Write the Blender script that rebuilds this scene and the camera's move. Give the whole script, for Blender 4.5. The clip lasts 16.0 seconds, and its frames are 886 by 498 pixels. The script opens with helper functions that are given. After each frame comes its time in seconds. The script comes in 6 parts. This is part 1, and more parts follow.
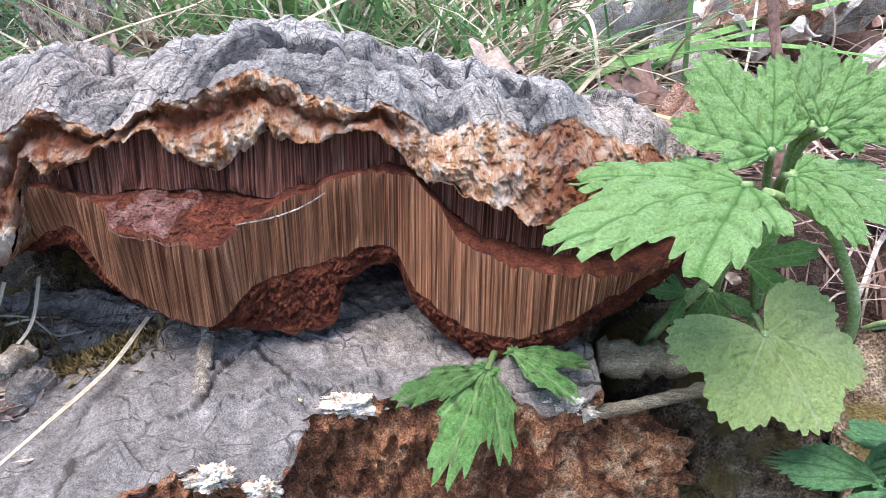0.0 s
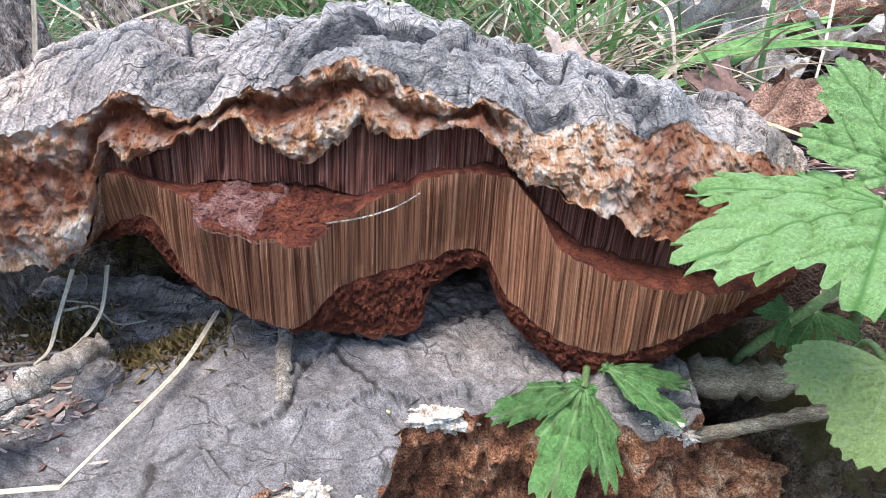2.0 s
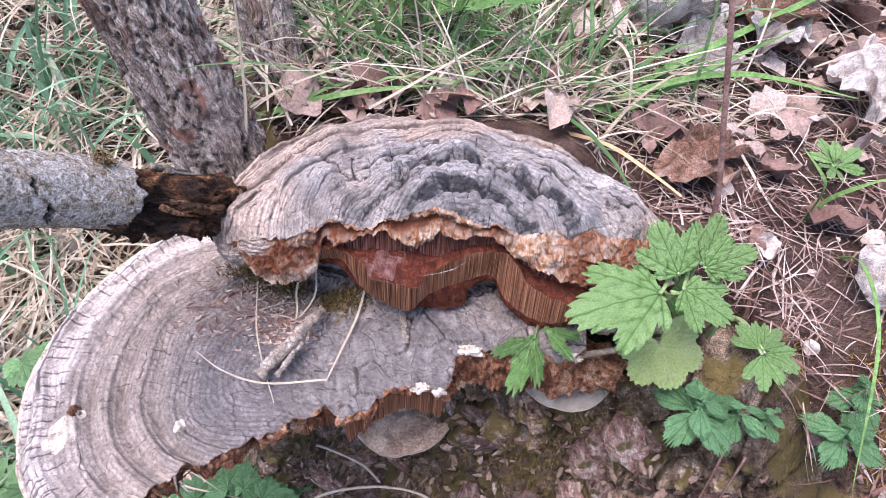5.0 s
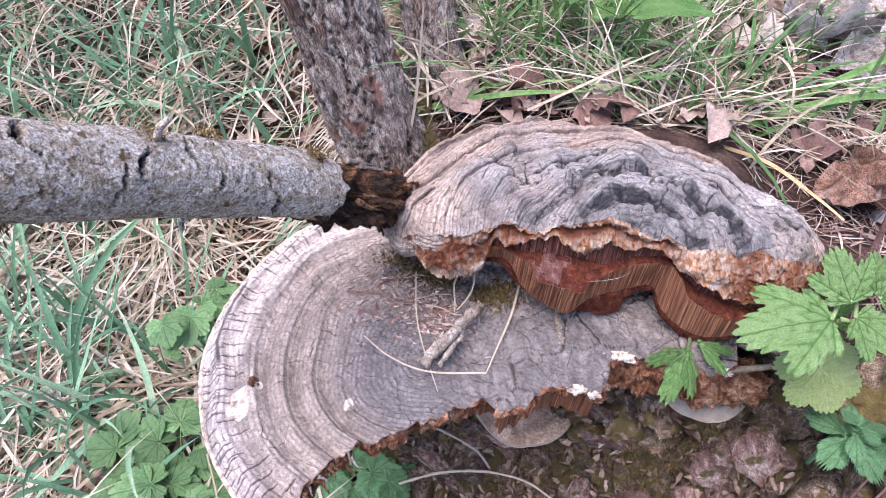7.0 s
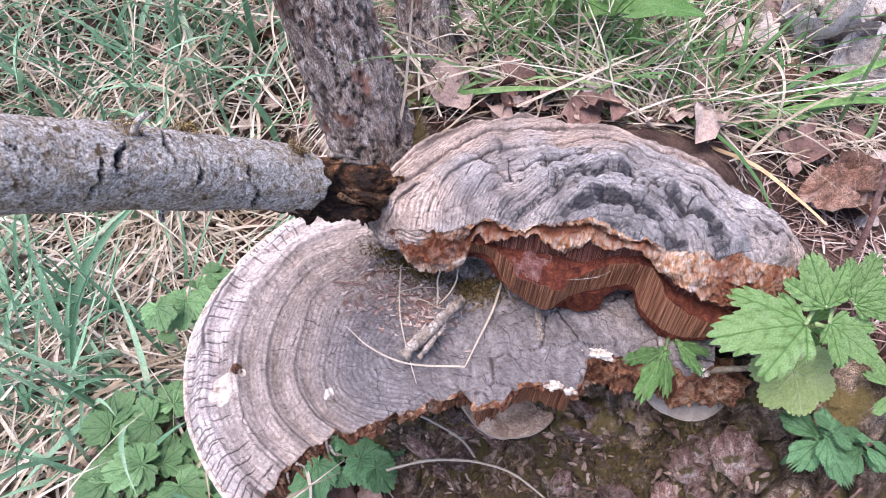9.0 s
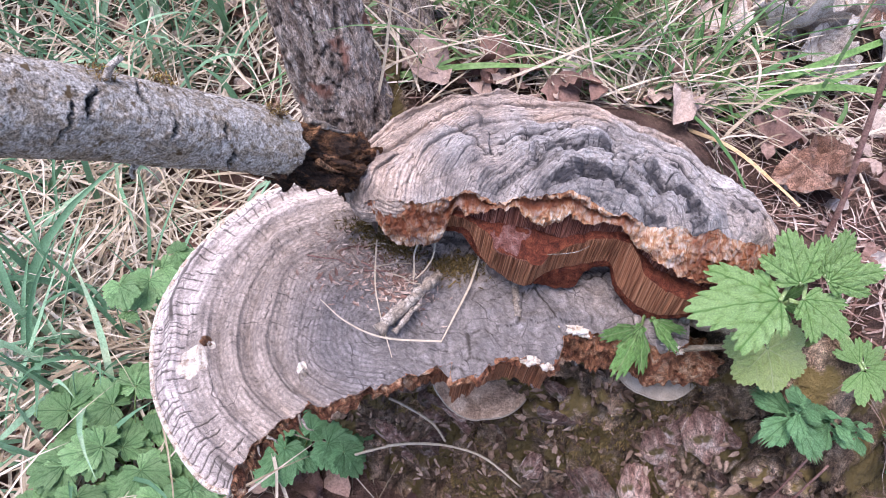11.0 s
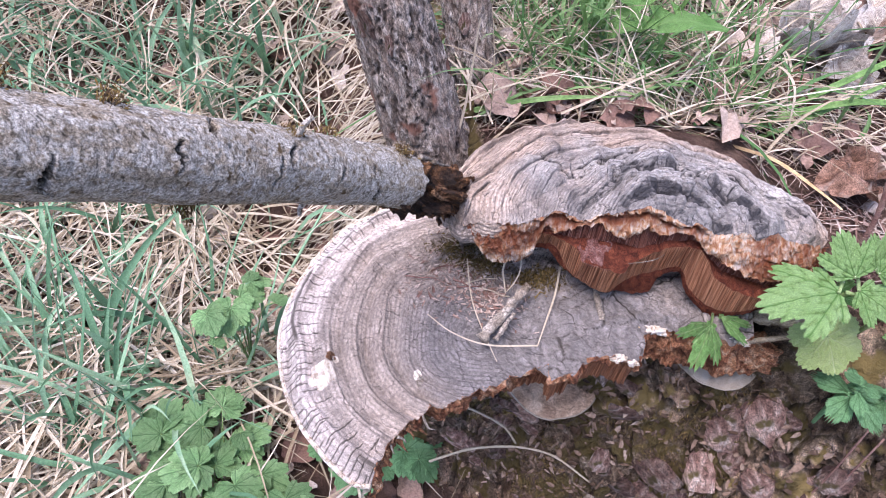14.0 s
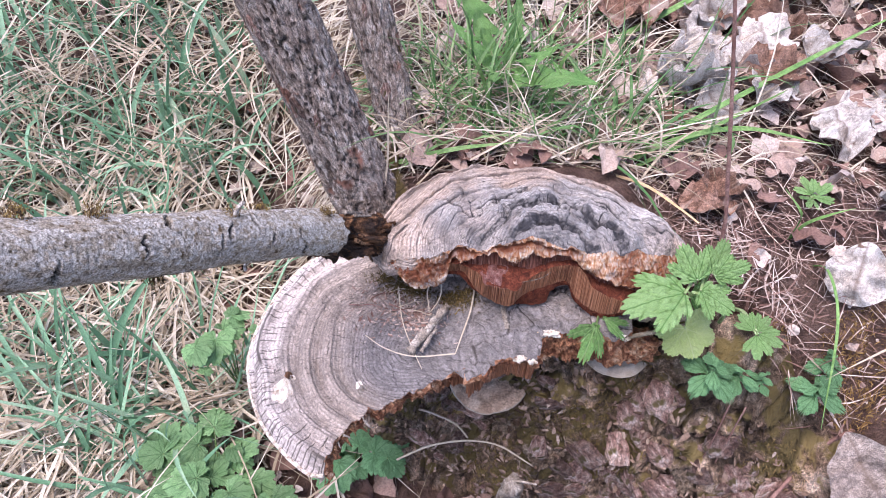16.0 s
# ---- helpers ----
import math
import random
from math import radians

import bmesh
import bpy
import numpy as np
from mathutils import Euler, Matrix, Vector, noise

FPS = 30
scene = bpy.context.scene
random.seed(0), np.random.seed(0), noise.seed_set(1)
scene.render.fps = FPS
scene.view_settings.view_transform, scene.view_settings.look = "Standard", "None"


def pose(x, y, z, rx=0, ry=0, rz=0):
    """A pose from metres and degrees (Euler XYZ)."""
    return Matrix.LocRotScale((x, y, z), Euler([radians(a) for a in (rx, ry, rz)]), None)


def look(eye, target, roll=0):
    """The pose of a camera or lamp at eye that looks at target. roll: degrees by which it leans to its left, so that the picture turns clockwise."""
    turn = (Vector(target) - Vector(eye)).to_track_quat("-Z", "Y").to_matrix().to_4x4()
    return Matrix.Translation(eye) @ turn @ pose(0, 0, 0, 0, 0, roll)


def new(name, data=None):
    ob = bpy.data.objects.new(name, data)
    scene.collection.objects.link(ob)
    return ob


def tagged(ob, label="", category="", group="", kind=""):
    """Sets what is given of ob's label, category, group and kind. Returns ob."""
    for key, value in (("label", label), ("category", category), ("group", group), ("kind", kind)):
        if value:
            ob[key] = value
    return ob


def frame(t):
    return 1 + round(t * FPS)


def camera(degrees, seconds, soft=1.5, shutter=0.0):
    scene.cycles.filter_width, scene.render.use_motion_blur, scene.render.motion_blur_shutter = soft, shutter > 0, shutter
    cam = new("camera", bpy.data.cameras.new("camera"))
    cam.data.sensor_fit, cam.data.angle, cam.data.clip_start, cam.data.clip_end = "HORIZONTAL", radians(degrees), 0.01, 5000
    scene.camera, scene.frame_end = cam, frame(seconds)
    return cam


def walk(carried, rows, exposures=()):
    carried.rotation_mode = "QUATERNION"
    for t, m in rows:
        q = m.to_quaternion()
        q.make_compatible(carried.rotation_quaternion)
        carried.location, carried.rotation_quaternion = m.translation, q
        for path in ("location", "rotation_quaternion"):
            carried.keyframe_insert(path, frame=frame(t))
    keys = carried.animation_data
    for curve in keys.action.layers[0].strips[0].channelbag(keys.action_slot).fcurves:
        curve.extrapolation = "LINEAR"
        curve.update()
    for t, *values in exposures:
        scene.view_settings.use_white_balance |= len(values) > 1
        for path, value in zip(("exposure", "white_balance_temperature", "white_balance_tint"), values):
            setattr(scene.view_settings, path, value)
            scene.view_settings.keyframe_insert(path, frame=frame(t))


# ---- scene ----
cam = camera(66.6, 16.0, 0.6)
PATH = [
    (0, (-0.007, 0.037, 0.347), (0.073, 1.89, -0.4), 0.9),
    (0.5, (-0.001, 0.044, 0.347), (0.057, 1.892, -0.415), 0.6),
    (1, (-0.019, 0.052, 0.344), (0.027, 1.894, -0.436), 1.3),
    (1.5, (-0.025, 0.052, 0.342), (0.029, 1.885, -0.455), 2.3),
    (2, (-0.029, 0.05, 0.348), (0.021, 1.882, -0.451), 3.0),
    (2.5, (-0.042, 0.055, 0.356), (0.005, 1.893, -0.431), 3.8),
    (3, (-0.047, 0.051, 0.393), (-0.003, 1.888, -0.396), 4.3),
    (3.5, (-0.038, 0.023, 0.46), (0.04, 1.631, -0.727), 4.8),
    (3.7, (-0.036, 0.007, 0.485), (0.061, 1.517, -0.822), 4.9),
    (5.8, (-0.068, -0.054, 0.571), (-0.171, 1.297, -0.9), 1.6),
    (6, (-0.078, -0.055, 0.567), (-0.198, 1.281, -0.917), 1.3),
    (6.5, (-0.105, -0.052, 0.573), (-0.233, 1.283, -0.911), 2.7),
    (7, (-0.112, -0.053, 0.581), (-0.249, 1.281, -0.903), 3.7),
    (7.5, (-0.106, -0.061, 0.573), (-0.247, 1.262, -0.92), 4.2),
    (8, (-0.117, -0.062, 0.566), (-0.262, 1.247, -0.939), 4.9),
    (8.5, (-0.106, -0.046, 0.575), (-0.261, 1.253, -0.938), 5.5),
    (9, (-0.097, -0.05, 0.589), (-0.254, 1.249, -0.924), 4.4),
    (9.2, (-0.096, -0.053, 0.585), (-0.236, 1.242, -0.931), 5.0),
    (11.5, (-0.103, -0.06, 0.574), (-0.147, 1.255, -0.931), 9.3),
    (12, (-0.095, -0.068, 0.588), (-0.127, 1.247, -0.918), 9.7),
    (12.5, (-0.099, -0.095, 0.581), (-0.123, 1.221, -0.925), 8.6),
    (13, (-0.133, -0.112, 0.592), (-0.148, 1.204, -0.914), 8.8),
    (13.5, (-0.138, -0.104, 0.607), (-0.157, 1.215, -0.896), 7.9),
    (14, (-0.164, -0.102, 0.606), (-0.21, 1.256, -0.862), 6.2),
    (14.5, (-0.153, -0.098, 0.617), (-0.218, 1.264, -0.846), 5.6),
    (15, (-0.12, -0.116, 0.648), (-0.198, 1.254, -0.807), 3.0),
    (15.5, (-0.108, -0.147, 0.674), (-0.175, 1.228, -0.776), 1.5),
    (16, (-0.104, -0.158, 0.699), (-0.157, 1.221, -0.749), 1.5),
]
walk(cam, [(t, look(eye, target, roll)) for t, eye, target, roll in PATH], exposures=[(0.0, 1.95, 6350, 14), (1.5, 1.93, 6310, 12), (3.0, 1.87, 6430, 11), (3.7, 1.77, 6690, 14), (5.2, 1.66, 6390, 28), (16.0, 1.60, 6390, 28)])

# ---- light: soft overcast daylight ----
world = bpy.data.worlds.new("sky")
scene.world = world
world.use_nodes = True
wn, wl = world.node_tree.nodes, world.node_tree.links
sky = wn.new("ShaderNodeTexSky")
sky.sky_type = "NISHITA"
sky.sun_disc = False
sky.sun_elevation, sky.sun_rotation = radians(72), radians(229)
sky.air_density, sky.dust_density, sky.ozone_density = 1.0, 1.0, 2.0
wl.new(sky.outputs[0], wn["Background"].inputs[0])
wn["Background"].inputs[1].default_value = 0.11
sun = new("sun", bpy.data.lights.new("sun", "SUN"))
sun.data.energy, sun.data.angle, sun.data.color = 2.1, radians(45), (1.0, 0.96, 0.91)
sun.matrix_world = look((-0.35, -0.32, 1.5), (0, 0, 0))


# ---- noise in numpy ----
def lattice(ix, iy, iz, seed):
    h = (ix * 374761393 + iy * 668265263 + iz * 2147483647 + seed * 974711) & 0xFFFFFFFF
    h = ((h ^ (h >> 13)) * 1274126177) & 0xFFFFFFFF
    h = ((h ^ (h >> 16)) * 2246822519) & 0xFFFFFFFF
    return ((h ^ (h >> 15)) & 0xFFFFFF) / 16777215.0


def vnoise(p, seed=0):
    """Value noise in -1..1 at points p (..., 3)."""
    p = np.asarray(p, float)
    i = np.floor(p).astype(np.int64)
    f = p - i
    w = f * f * f * (f * (f * 6 - 15) + 10)
    out = 0
    for dx in (0, 1):
        for dy in (0, 1):
            for dz in (0, 1):
                k = (w[..., 0] if dx else 1 - w[..., 0]) * (w[..., 1] if dy else 1 - w[..., 1]) * (w[..., 2] if dz else 1 - w[..., 2])
                out = out + k * lattice(i[..., 0] + dx, i[..., 1] + dy, i[..., 2] + dz, seed)
    return out * 2 - 1


def fbm(p, octaves=4, gain=0.5, seed=0):
    p, out, a = np.asarray(p, float), 0, 1.0
    for k in range(octaves):
        out = out + a * vnoise(p * 2.03 ** k, seed + 17 * k)
        a *= gain
    return out


def cells(x, y, seed=0):
    """Distances to the nearest and second nearest cell centre, and the nearest cell's random number."""
    ix, iy = np.floor(x).astype(np.int64), np.floor(y).astype(np.int64)
    f1, f2, rid = np.full(x.shape, 9.0), np.full(x.shape, 9.0), np.zeros(x.shape)
    for dx in (-1, 0, 1):
        for dy in (-1, 0, 1):
            cx, cy = ix + dx, iy + dy
            d = np.hypot(cx + lattice(cx, cy, 0 * cx, seed) - x, cy + lattice(cx, cy, 0 * cx + 5, seed) - y)
            near = d < f1
            f2 = np.where(near, f1, np.minimum(f2, d))
            rid = np.where(near, lattice(cx, cy, 0 * cx + 9, seed), rid)
            f1 = np.where(near, d, f1)
    return f1, f2, rid


def smooth(a, b, x):
    t = np.clip((np.asarray(x, float) - a) / (b - a), 0, 1)
    return t * t * (3 - 2 * t)


def stack(*a):
    return np.stack(np.broadcast_arrays(*a), -1)


def spline(points, n):
    """n points along a smooth line through a few control points, even in their numbering."""
    p = np.array(points, float)
    q = np.vstack([2 * p[0] - p[1], p, 2 * p[-1] - p[-2]])
    s = np.linspace(0, len(p) - 1 - 1e-9, n)
    i, t = s.astype(int), (s % 1)[:, None]
    a, b, c, d = q[i], q[i + 1], q[i + 2], q[i + 3]
    return 0.5 * (2 * b + (c - a) * t + (2 * a - 5 * b + 4 * c - d) * t ** 2 + (3 * b - a - 3 * c + d) * t ** 3)


def along(points, n):
    """The same, resampled to even lengths."""
    p = spline(points, 40 * len(points))
    s = np.r_[0, np.cumsum(np.linalg.norm(np.diff(p, axis=0), axis=1))]
    return np.stack([np.interp(np.linspace(0, s[-1], n), s, p[:, k]) for k in range(p.shape[1])], 1)


# ---- mesh helpers ----
def mesh_of(name, verts, faces, material, shade=True, attr=None):
    me = bpy.data.meshes.new(name)
    me.from_pydata([tuple(v) for v in np.asarray(verts, float).tolist()], [], [tuple(f) for f in np.asarray(faces).tolist()] if not isinstance(faces, list) else faces)
    if attr:
        for key, values in attr.items():
            me.attributes.new(key, "FLOAT", "POINT").data.foreach_set("value", np.asarray(values, np.float32).ravel())
    me.polygons.foreach_set("use_smooth", [shade] * len(me.polygons))
    me.materials.append(material)
    me.update()
    return me


def thing(name, label, category, at=(0, 0, 0), group="", kind=""):
    ob = new(name)
    ob.empty_display_size = 0.01
    ob.location = at
    return tagged(ob, label, category, group, kind)


def put(name, me, parent=None, label="", m=None):
    ob = new(name, me)
    if parent:
        ob.parent = parent
    if m is not None:
        ob.matrix_basis = m
    if label:
        ob["label"] = label
    return ob


def grid_faces(n, m, close=False):
    i, j = np.meshgrid(np.arange(n if close else n - 1), np.arange(m - 1), indexing="ij")
    k = (i + 1) % n
    return np.stack([i * m + j, k * m + j, k * m + j + 1, i * m + j + 1], -1).reshape(-1, 4)


def sheet(name, P, material, parent=None, label="", close=False, attr=None, flip=False, origin=None):
    """A mesh from a grid of points (n, m, 3)."""
    n, m = P.shape[:2]
    f = grid_faces(n, m, close)
    V = P.reshape(-1, 3) - (np.array(origin) if origin is not None else 0)
    me = mesh_of(name, V, f[:, ::-1] if flip else f, material, True, attr)
    ob = put(name, me, parent, label)
    if origin is not None:
        ob.location = Vector(origin) - (parent.location if parent else Vector())
    return ob


def tube_points(line, radius, sides=8):
    """Grid (sides, n, 3) of a tube along a line; radius a number or one per point."""
    line = np.asarray(line, float)
    t = np.gradient(line, axis=0)
    t /= np.linalg.norm(t, axis=1)[:, None] + 1e-12
    ref = np.array([0.31, 0.2, 0.93]) if abs(t[0] @ np.array([0.31, 0.2, 0.93])) < 0.9 else np.array([1.0, 0.1, 0])
    u = np.cross(t, ref)
    u /= np.linalg.norm(u, axis=1)[:, None]
    w = np.cross(t, u)
    a = np.linspace(0, 2 * np.pi, sides, endpoint=False)[:, None, None]
    r = np.broadcast_to(np.asarray(radius, float), (len(line),))[None, :, None]
    return line[None] + r * (np.cos(a) * u[None] + np.sin(a) * w[None])


def tube_mesh(name, line, radius, material, sides=8):
    P = tube_points(line, radius, sides)
    n, m = P.shape[:2]
    V = np.vstack([P.reshape(-1, 3), line[0], line[-1]])
    f = [tuple(q) for q in grid_faces(n, m, True)[:, ::-1].tolist()]
    for i in range(n):
        k = (i + 1) % n
        f += [(i * m, k * m, n * m), (k * m + m - 1, i * m + m - 1, n * m + 1)]
    return mesh_of(name, V, f, material)


# ---- materials ----
def material(name, ramp, scale=60, detail=6, rough=0.85, bump=0.4, bscale=600, size=0.001, stretch=(1, 1, 1), fine=0.35, attr=None, attr_colour=(0.03, 0.025, 0.02, 1), vary=0.0, island=False, spec=0.25, thin=0.0, twist=0.6, speck=None, crackle=None, lines=None, second=None):
    """Two scales of noise, a colour ramp [(position, (r, g, b)), ...], grain and bump; attr darkens by a mesh attribute."""
    ma = bpy.data.materials.new(name)
    ma.use_nodes = True
    n, l = ma.node_tree.nodes, ma.node_tree.links
    bsdf = n["Principled BSDF"]
    co, mp = n.new("ShaderNodeTexCoord"), n.new("ShaderNodeMapping")
    mp.inputs["Scale"].default_value = stretch
    l.new(co.outputs["Object"], mp.inputs["Vector"])
    big, small = n.new("ShaderNodeTexNoise"), n.new("ShaderNodeTexNoise")
    big.inputs["Scale"].default_value, big.inputs["Detail"].default_value, big.inputs["Distortion"].default_value = scale, detail, twist
    small.inputs["Scale"].default_value, small.inputs["Detail"].default_value = bscale, 5
    small.inputs["Roughness"].default_value = 0.65
    for k in (big, small):
        l.new(mp.outputs[0], k.inputs["Vector"])
    crisp = n.new("ShaderNodeMapRange")
    crisp.inputs[1].default_value, crisp.inputs[2].default_value = 0.30, 0.70
    l.new(small.outputs["Fac"], crisp.inputs[0])
    cr = n.new("ShaderNodeValToRGB")
    while len(cr.color_ramp.elements) < len(ramp):
        cr.color_ramp.elements.new(0.5)
    for e, (pos, col) in zip(cr.color_ramp.elements, ramp):
        e.position, e.color = pos, (*col, 1)
    drive = big.outputs["Fac"]
    if island:
        geo, mx = n.new("ShaderNodeNewGeometry"), n.new("ShaderNodeMath")
        mx.operation = "MULTIPLY_ADD"
        mx.inputs[1].default_value, mx.inputs[2].default_value = 0.45, -0.1
        ad = n.new("ShaderNodeMath")
        ad.operation = "MULTIPLY_ADD"
        ad.inputs[1].default_value = 0.75
        l.new(geo.outputs["Random Per Island"], ad.inputs[0])
        l.new(drive, mx.inputs[0])
        l.new(mx.outputs[0], ad.inputs[2])
        drive = ad.outputs[0]
    l.new(drive, cr.inputs[0])
    gr = n.new("ShaderNodeMix")
    gr.data_type, gr.blend_type = "RGBA", "OVERLAY"
    gr.inputs[0].default_value = fine
    l.new(cr.outputs[0], gr.inputs[6])
    l.new(crisp.outputs[0], gr.inputs[7])
    colour = gr.outputs[2]
    height = crisp.outputs[0]
    if bump >= 0.5:
        mic, mrange, mmix, madd = n.new("ShaderNodeTexNoise"), n.new("ShaderNodeMapRange"), n.new("ShaderNodeMix"), n.new("ShaderNodeMath")
        mic.inputs["Scale"].default_value, mic.inputs["Detail"].default_value = bscale * 4.5, 3
        mrange.inputs[1].default_value, mrange.inputs[2].default_value = 0.33, 0.67
        mmix.data_type, mmix.blend_type = "RGBA", "OVERLAY"
        mmix.inputs[0].default_value = min(0.6, fine * 1.1)
        madd.operation, madd.inputs[1].default_value = "MULTIPLY_ADD", 0.35
        l.new(mp.outputs[0], mic.inputs["Vector"])
        l.new(mic.outputs["Fac"], mrange.inputs[0])
        l.new(colour, mmix.inputs[6])
        l.new(mrange.outputs[0], mmix.inputs[7])
        colour = mmix.outputs[2]
        l.new(mrange.outputs[0], madd.inputs[0])
        l.new(height, madd.inputs[2])
        height = madd.outputs[0]
    if speck:
        sn, sr, sm = n.new("ShaderNodeTexNoise"), n.new("ShaderNodeMapRange"), n.new("ShaderNodeMix")
        sn.inputs["Scale"].default_value, sn.inputs["Detail"].default_value = speck[0], 4
        sr.inputs[1].default_value, sr.inputs[2].default_value = speck[1], speck[1] + 0.06
        sm.data_type = "RGBA"
        l.new(co.outputs["Object"], sn.inputs["Vector"])
        l.new(sn.outputs["Fac"], sr.inputs[0])
        l.new(sr.outputs[0], sm.inputs[0])
        l.new(colour, sm.inputs[6])
        sm.inputs[7].default_value = (*speck[2], 1)
        colour = sm.outputs[2]
    if crackle:
        cs, cwid, amount, cstretch = crackle
        cn, cm, cv, cd, ck, ct = n.new("ShaderNodeTexNoise"), n.new("ShaderNodeMapping"), n.new("ShaderNodeTexVoronoi"), n.new("ShaderNodeMapRange"), n.new("ShaderNodeMix"), n.new("ShaderNodeMath")
        cadd, cmul, cpatch = n.new("ShaderNodeVectorMath"), n.new("ShaderNodeVectorMath"), n.new("ShaderNodeMapRange")
        cn.inputs["Scale"].default_value = cs * 0.8
        cmul.operation, cmul.inputs[1].default_value = "MULTIPLY", (1.1 / cs, 1.1 / cs, 1.1 / cs)
        cadd.operation = "ADD"
        cm.inputs["Scale"].default_value = cstretch
        cv.feature, cv.inputs["Scale"].default_value = "DISTANCE_TO_EDGE", cs
        l.new(co.outputs["Object"], cn.inputs["Vector"])
        l.new(cn.outputs["Color"], cmul.inputs[0])
        l.new(co.outputs["Object"], cadd.inputs[0])
        l.new(cmul.outputs[0], cadd.inputs[1])
        l.new(cadd.outputs[0], cm.inputs["Vector"])
        l.new(cm.outputs[0], cv.inputs["Vector"])
        cd.inputs[1].default_value, cd.inputs[2].default_value, cd.inputs[3].default_value, cd.inputs[4].default_value = 0.0, cwid, 1.0, 0.0
        l.new(cv.outputs["Distance"], cd.inputs[0])
        cpatch.inputs[1].default_value, cpatch.inputs[2].default_value = 0.42, 0.56
        l.new(big.outputs["Fac"], cpatch.inputs[0])
        ct.operation = "MULTIPLY"
        l.new(cd.outputs[0], ct.inputs[0])
        l.new(cpatch.outputs[0], ct.inputs[1])
        camt = n.new("ShaderNodeMath")
        camt.operation, camt.inputs[1].default_value = "MULTIPLY", amount
        l.new(ct.outputs[0], camt.inputs[0])
        ck.data_type = "RGBA"
        l.new(camt.outputs[0], ck.inputs[0])
        l.new(colour, ck.inputs[6])
        ck.inputs[7].default_value = (0.018, 0.015, 0.012, 1)
        colour = ck.outputs[2]
        sub = n.new("ShaderNodeMath")
        sub.operation = "SUBTRACT"
        l.new(height, sub.inputs[0])
        l.new(camt.outputs[0], sub.inputs[1])
        height = sub.outputs[0]
    if lines:
        la, lm, lw, ls, lr, lk, lh = n.new("ShaderNodeAttribute"), n.new("ShaderNodeMath"), n.new("ShaderNodeMath"), n.new("ShaderNodeMath"), n.new("ShaderNodeMapRange"), n.new("ShaderNodeMix"), n.new("ShaderNodeMath")
        la.attribute_name = "ring"
        lm.operation, lm.inputs[1].default_value = "MULTIPLY", lines[0] * 6.2832
        lw.operation, lw.inputs[1].default_value = "MULTIPLY_ADD", lines[3]
        ls.operation = "SINE"
        l.new(la.outputs["Fac"], lm.inputs[0])
        l.new(big.outputs["Fac"], lw.inputs[0])
        l.new(lm.outputs[0], lw.inputs[2])
        l.new(lw.outputs[0], ls.inputs[0])
        lr.inputs[1].default_value, lr.inputs[2].default_value = -1.0, 0.3
        l.new(ls.outputs[0], lr.inputs[0])
        lk.data_type, lk.blend_type = "RGBA", "MULTIPLY"
        ltone = n.new("ShaderNodeMapRange")
        ltone.inputs[3].default_value, ltone.inputs[4].default_value = 1 - lines[1], 1.06
        l.new(lr.outputs[0], ltone.inputs[0])
        lpatch = n.new("ShaderNodeMapRange")
        lpatch.inputs[1].default_value, lpatch.inputs[2].default_value, lpatch.inputs[3].default_value = 0.40, 0.60, 0.15
        l.new(big.outputs["Fac"], lpatch.inputs[0])
        l.new(lpatch.outputs[0], lk.inputs[0])
        l.new(colour, lk.inputs[6])
        l.new(ltone.outputs[0], lk.inputs[7])
        colour = lk.outputs[2]
        lh.operation, lh.inputs[1].default_value = "MULTIPLY_ADD", lines[2]
        l.new(lr.outputs[0], lh.inputs[0])
        l.new(height, lh.inputs[2])
        height = lh.outputs[0]
    if second:
        sa, sx = n.new("ShaderNodeAttribute"), n.new("ShaderNodeMix")
        sa.attribute_name = second[0]
        sx.data_type, sx.blend_type = "RGBA", "MULTIPLY"
        l.new(sa.outputs["Fac"], sx.inputs[0])
        l.new(colour, sx.inputs[6])
        sx.inputs[7].default_value = (*second[1], 1)
        colour = sx.outputs[2]
    if attr:
        at, am = n.new("ShaderNodeAttribute"), n.new("ShaderNodeMix")
        at.attribute_name = attr
        am.data_type = "RGBA"
        l.new(at.outputs["Fac"], am.inputs[0])
        l.new(colour, am.inputs[6])
        am.inputs[7].default_value = attr_colour
        colour = am.outputs[2]
    if vary:
        info, hs, mr = n.new("ShaderNodeObjectInfo"), n.new("ShaderNodeHueSaturation"), n.new("ShaderNodeMapRange")
        mr.inputs[3].default_value, mr.inputs[4].default_value = 1 - vary, 1 + vary
        l.new(info.outputs["Random"], mr.inputs[0])
        l.new(mr.outputs[0], hs.inputs["Value"])
        l.new(colour, hs.inputs["Color"])
        colour = hs.outputs[0]
    l.new(colour, bsdf.inputs["Base Color"])
    bsdf.inputs["Roughness"].default_value = rough
    bsdf.inputs["Specular IOR Level"].default_value = spec
    if bump:
        bp = n.new("ShaderNodeBump")
        bp.inputs["Strength"].default_value, bp.inputs["Distance"].default_value = bump, size
        l.new(height, bp.inputs["Height"])
        l.new(bp.outputs[0], bsdf.inputs["Normal"])
    if thin:
        tr, ms = n.new("ShaderNodeBsdfTranslucent"), n.new("ShaderNodeMixShader")
        ms.inputs[0].default_value = thin
        l.new(colour, tr.inputs[0])
        l.new(bsdf.outputs[0], ms.inputs[1])
        l.new(tr.outputs[0], ms.inputs[2])
        l.new(ms.outputs[0], n["Material Output"].inputs[0])
    return ma


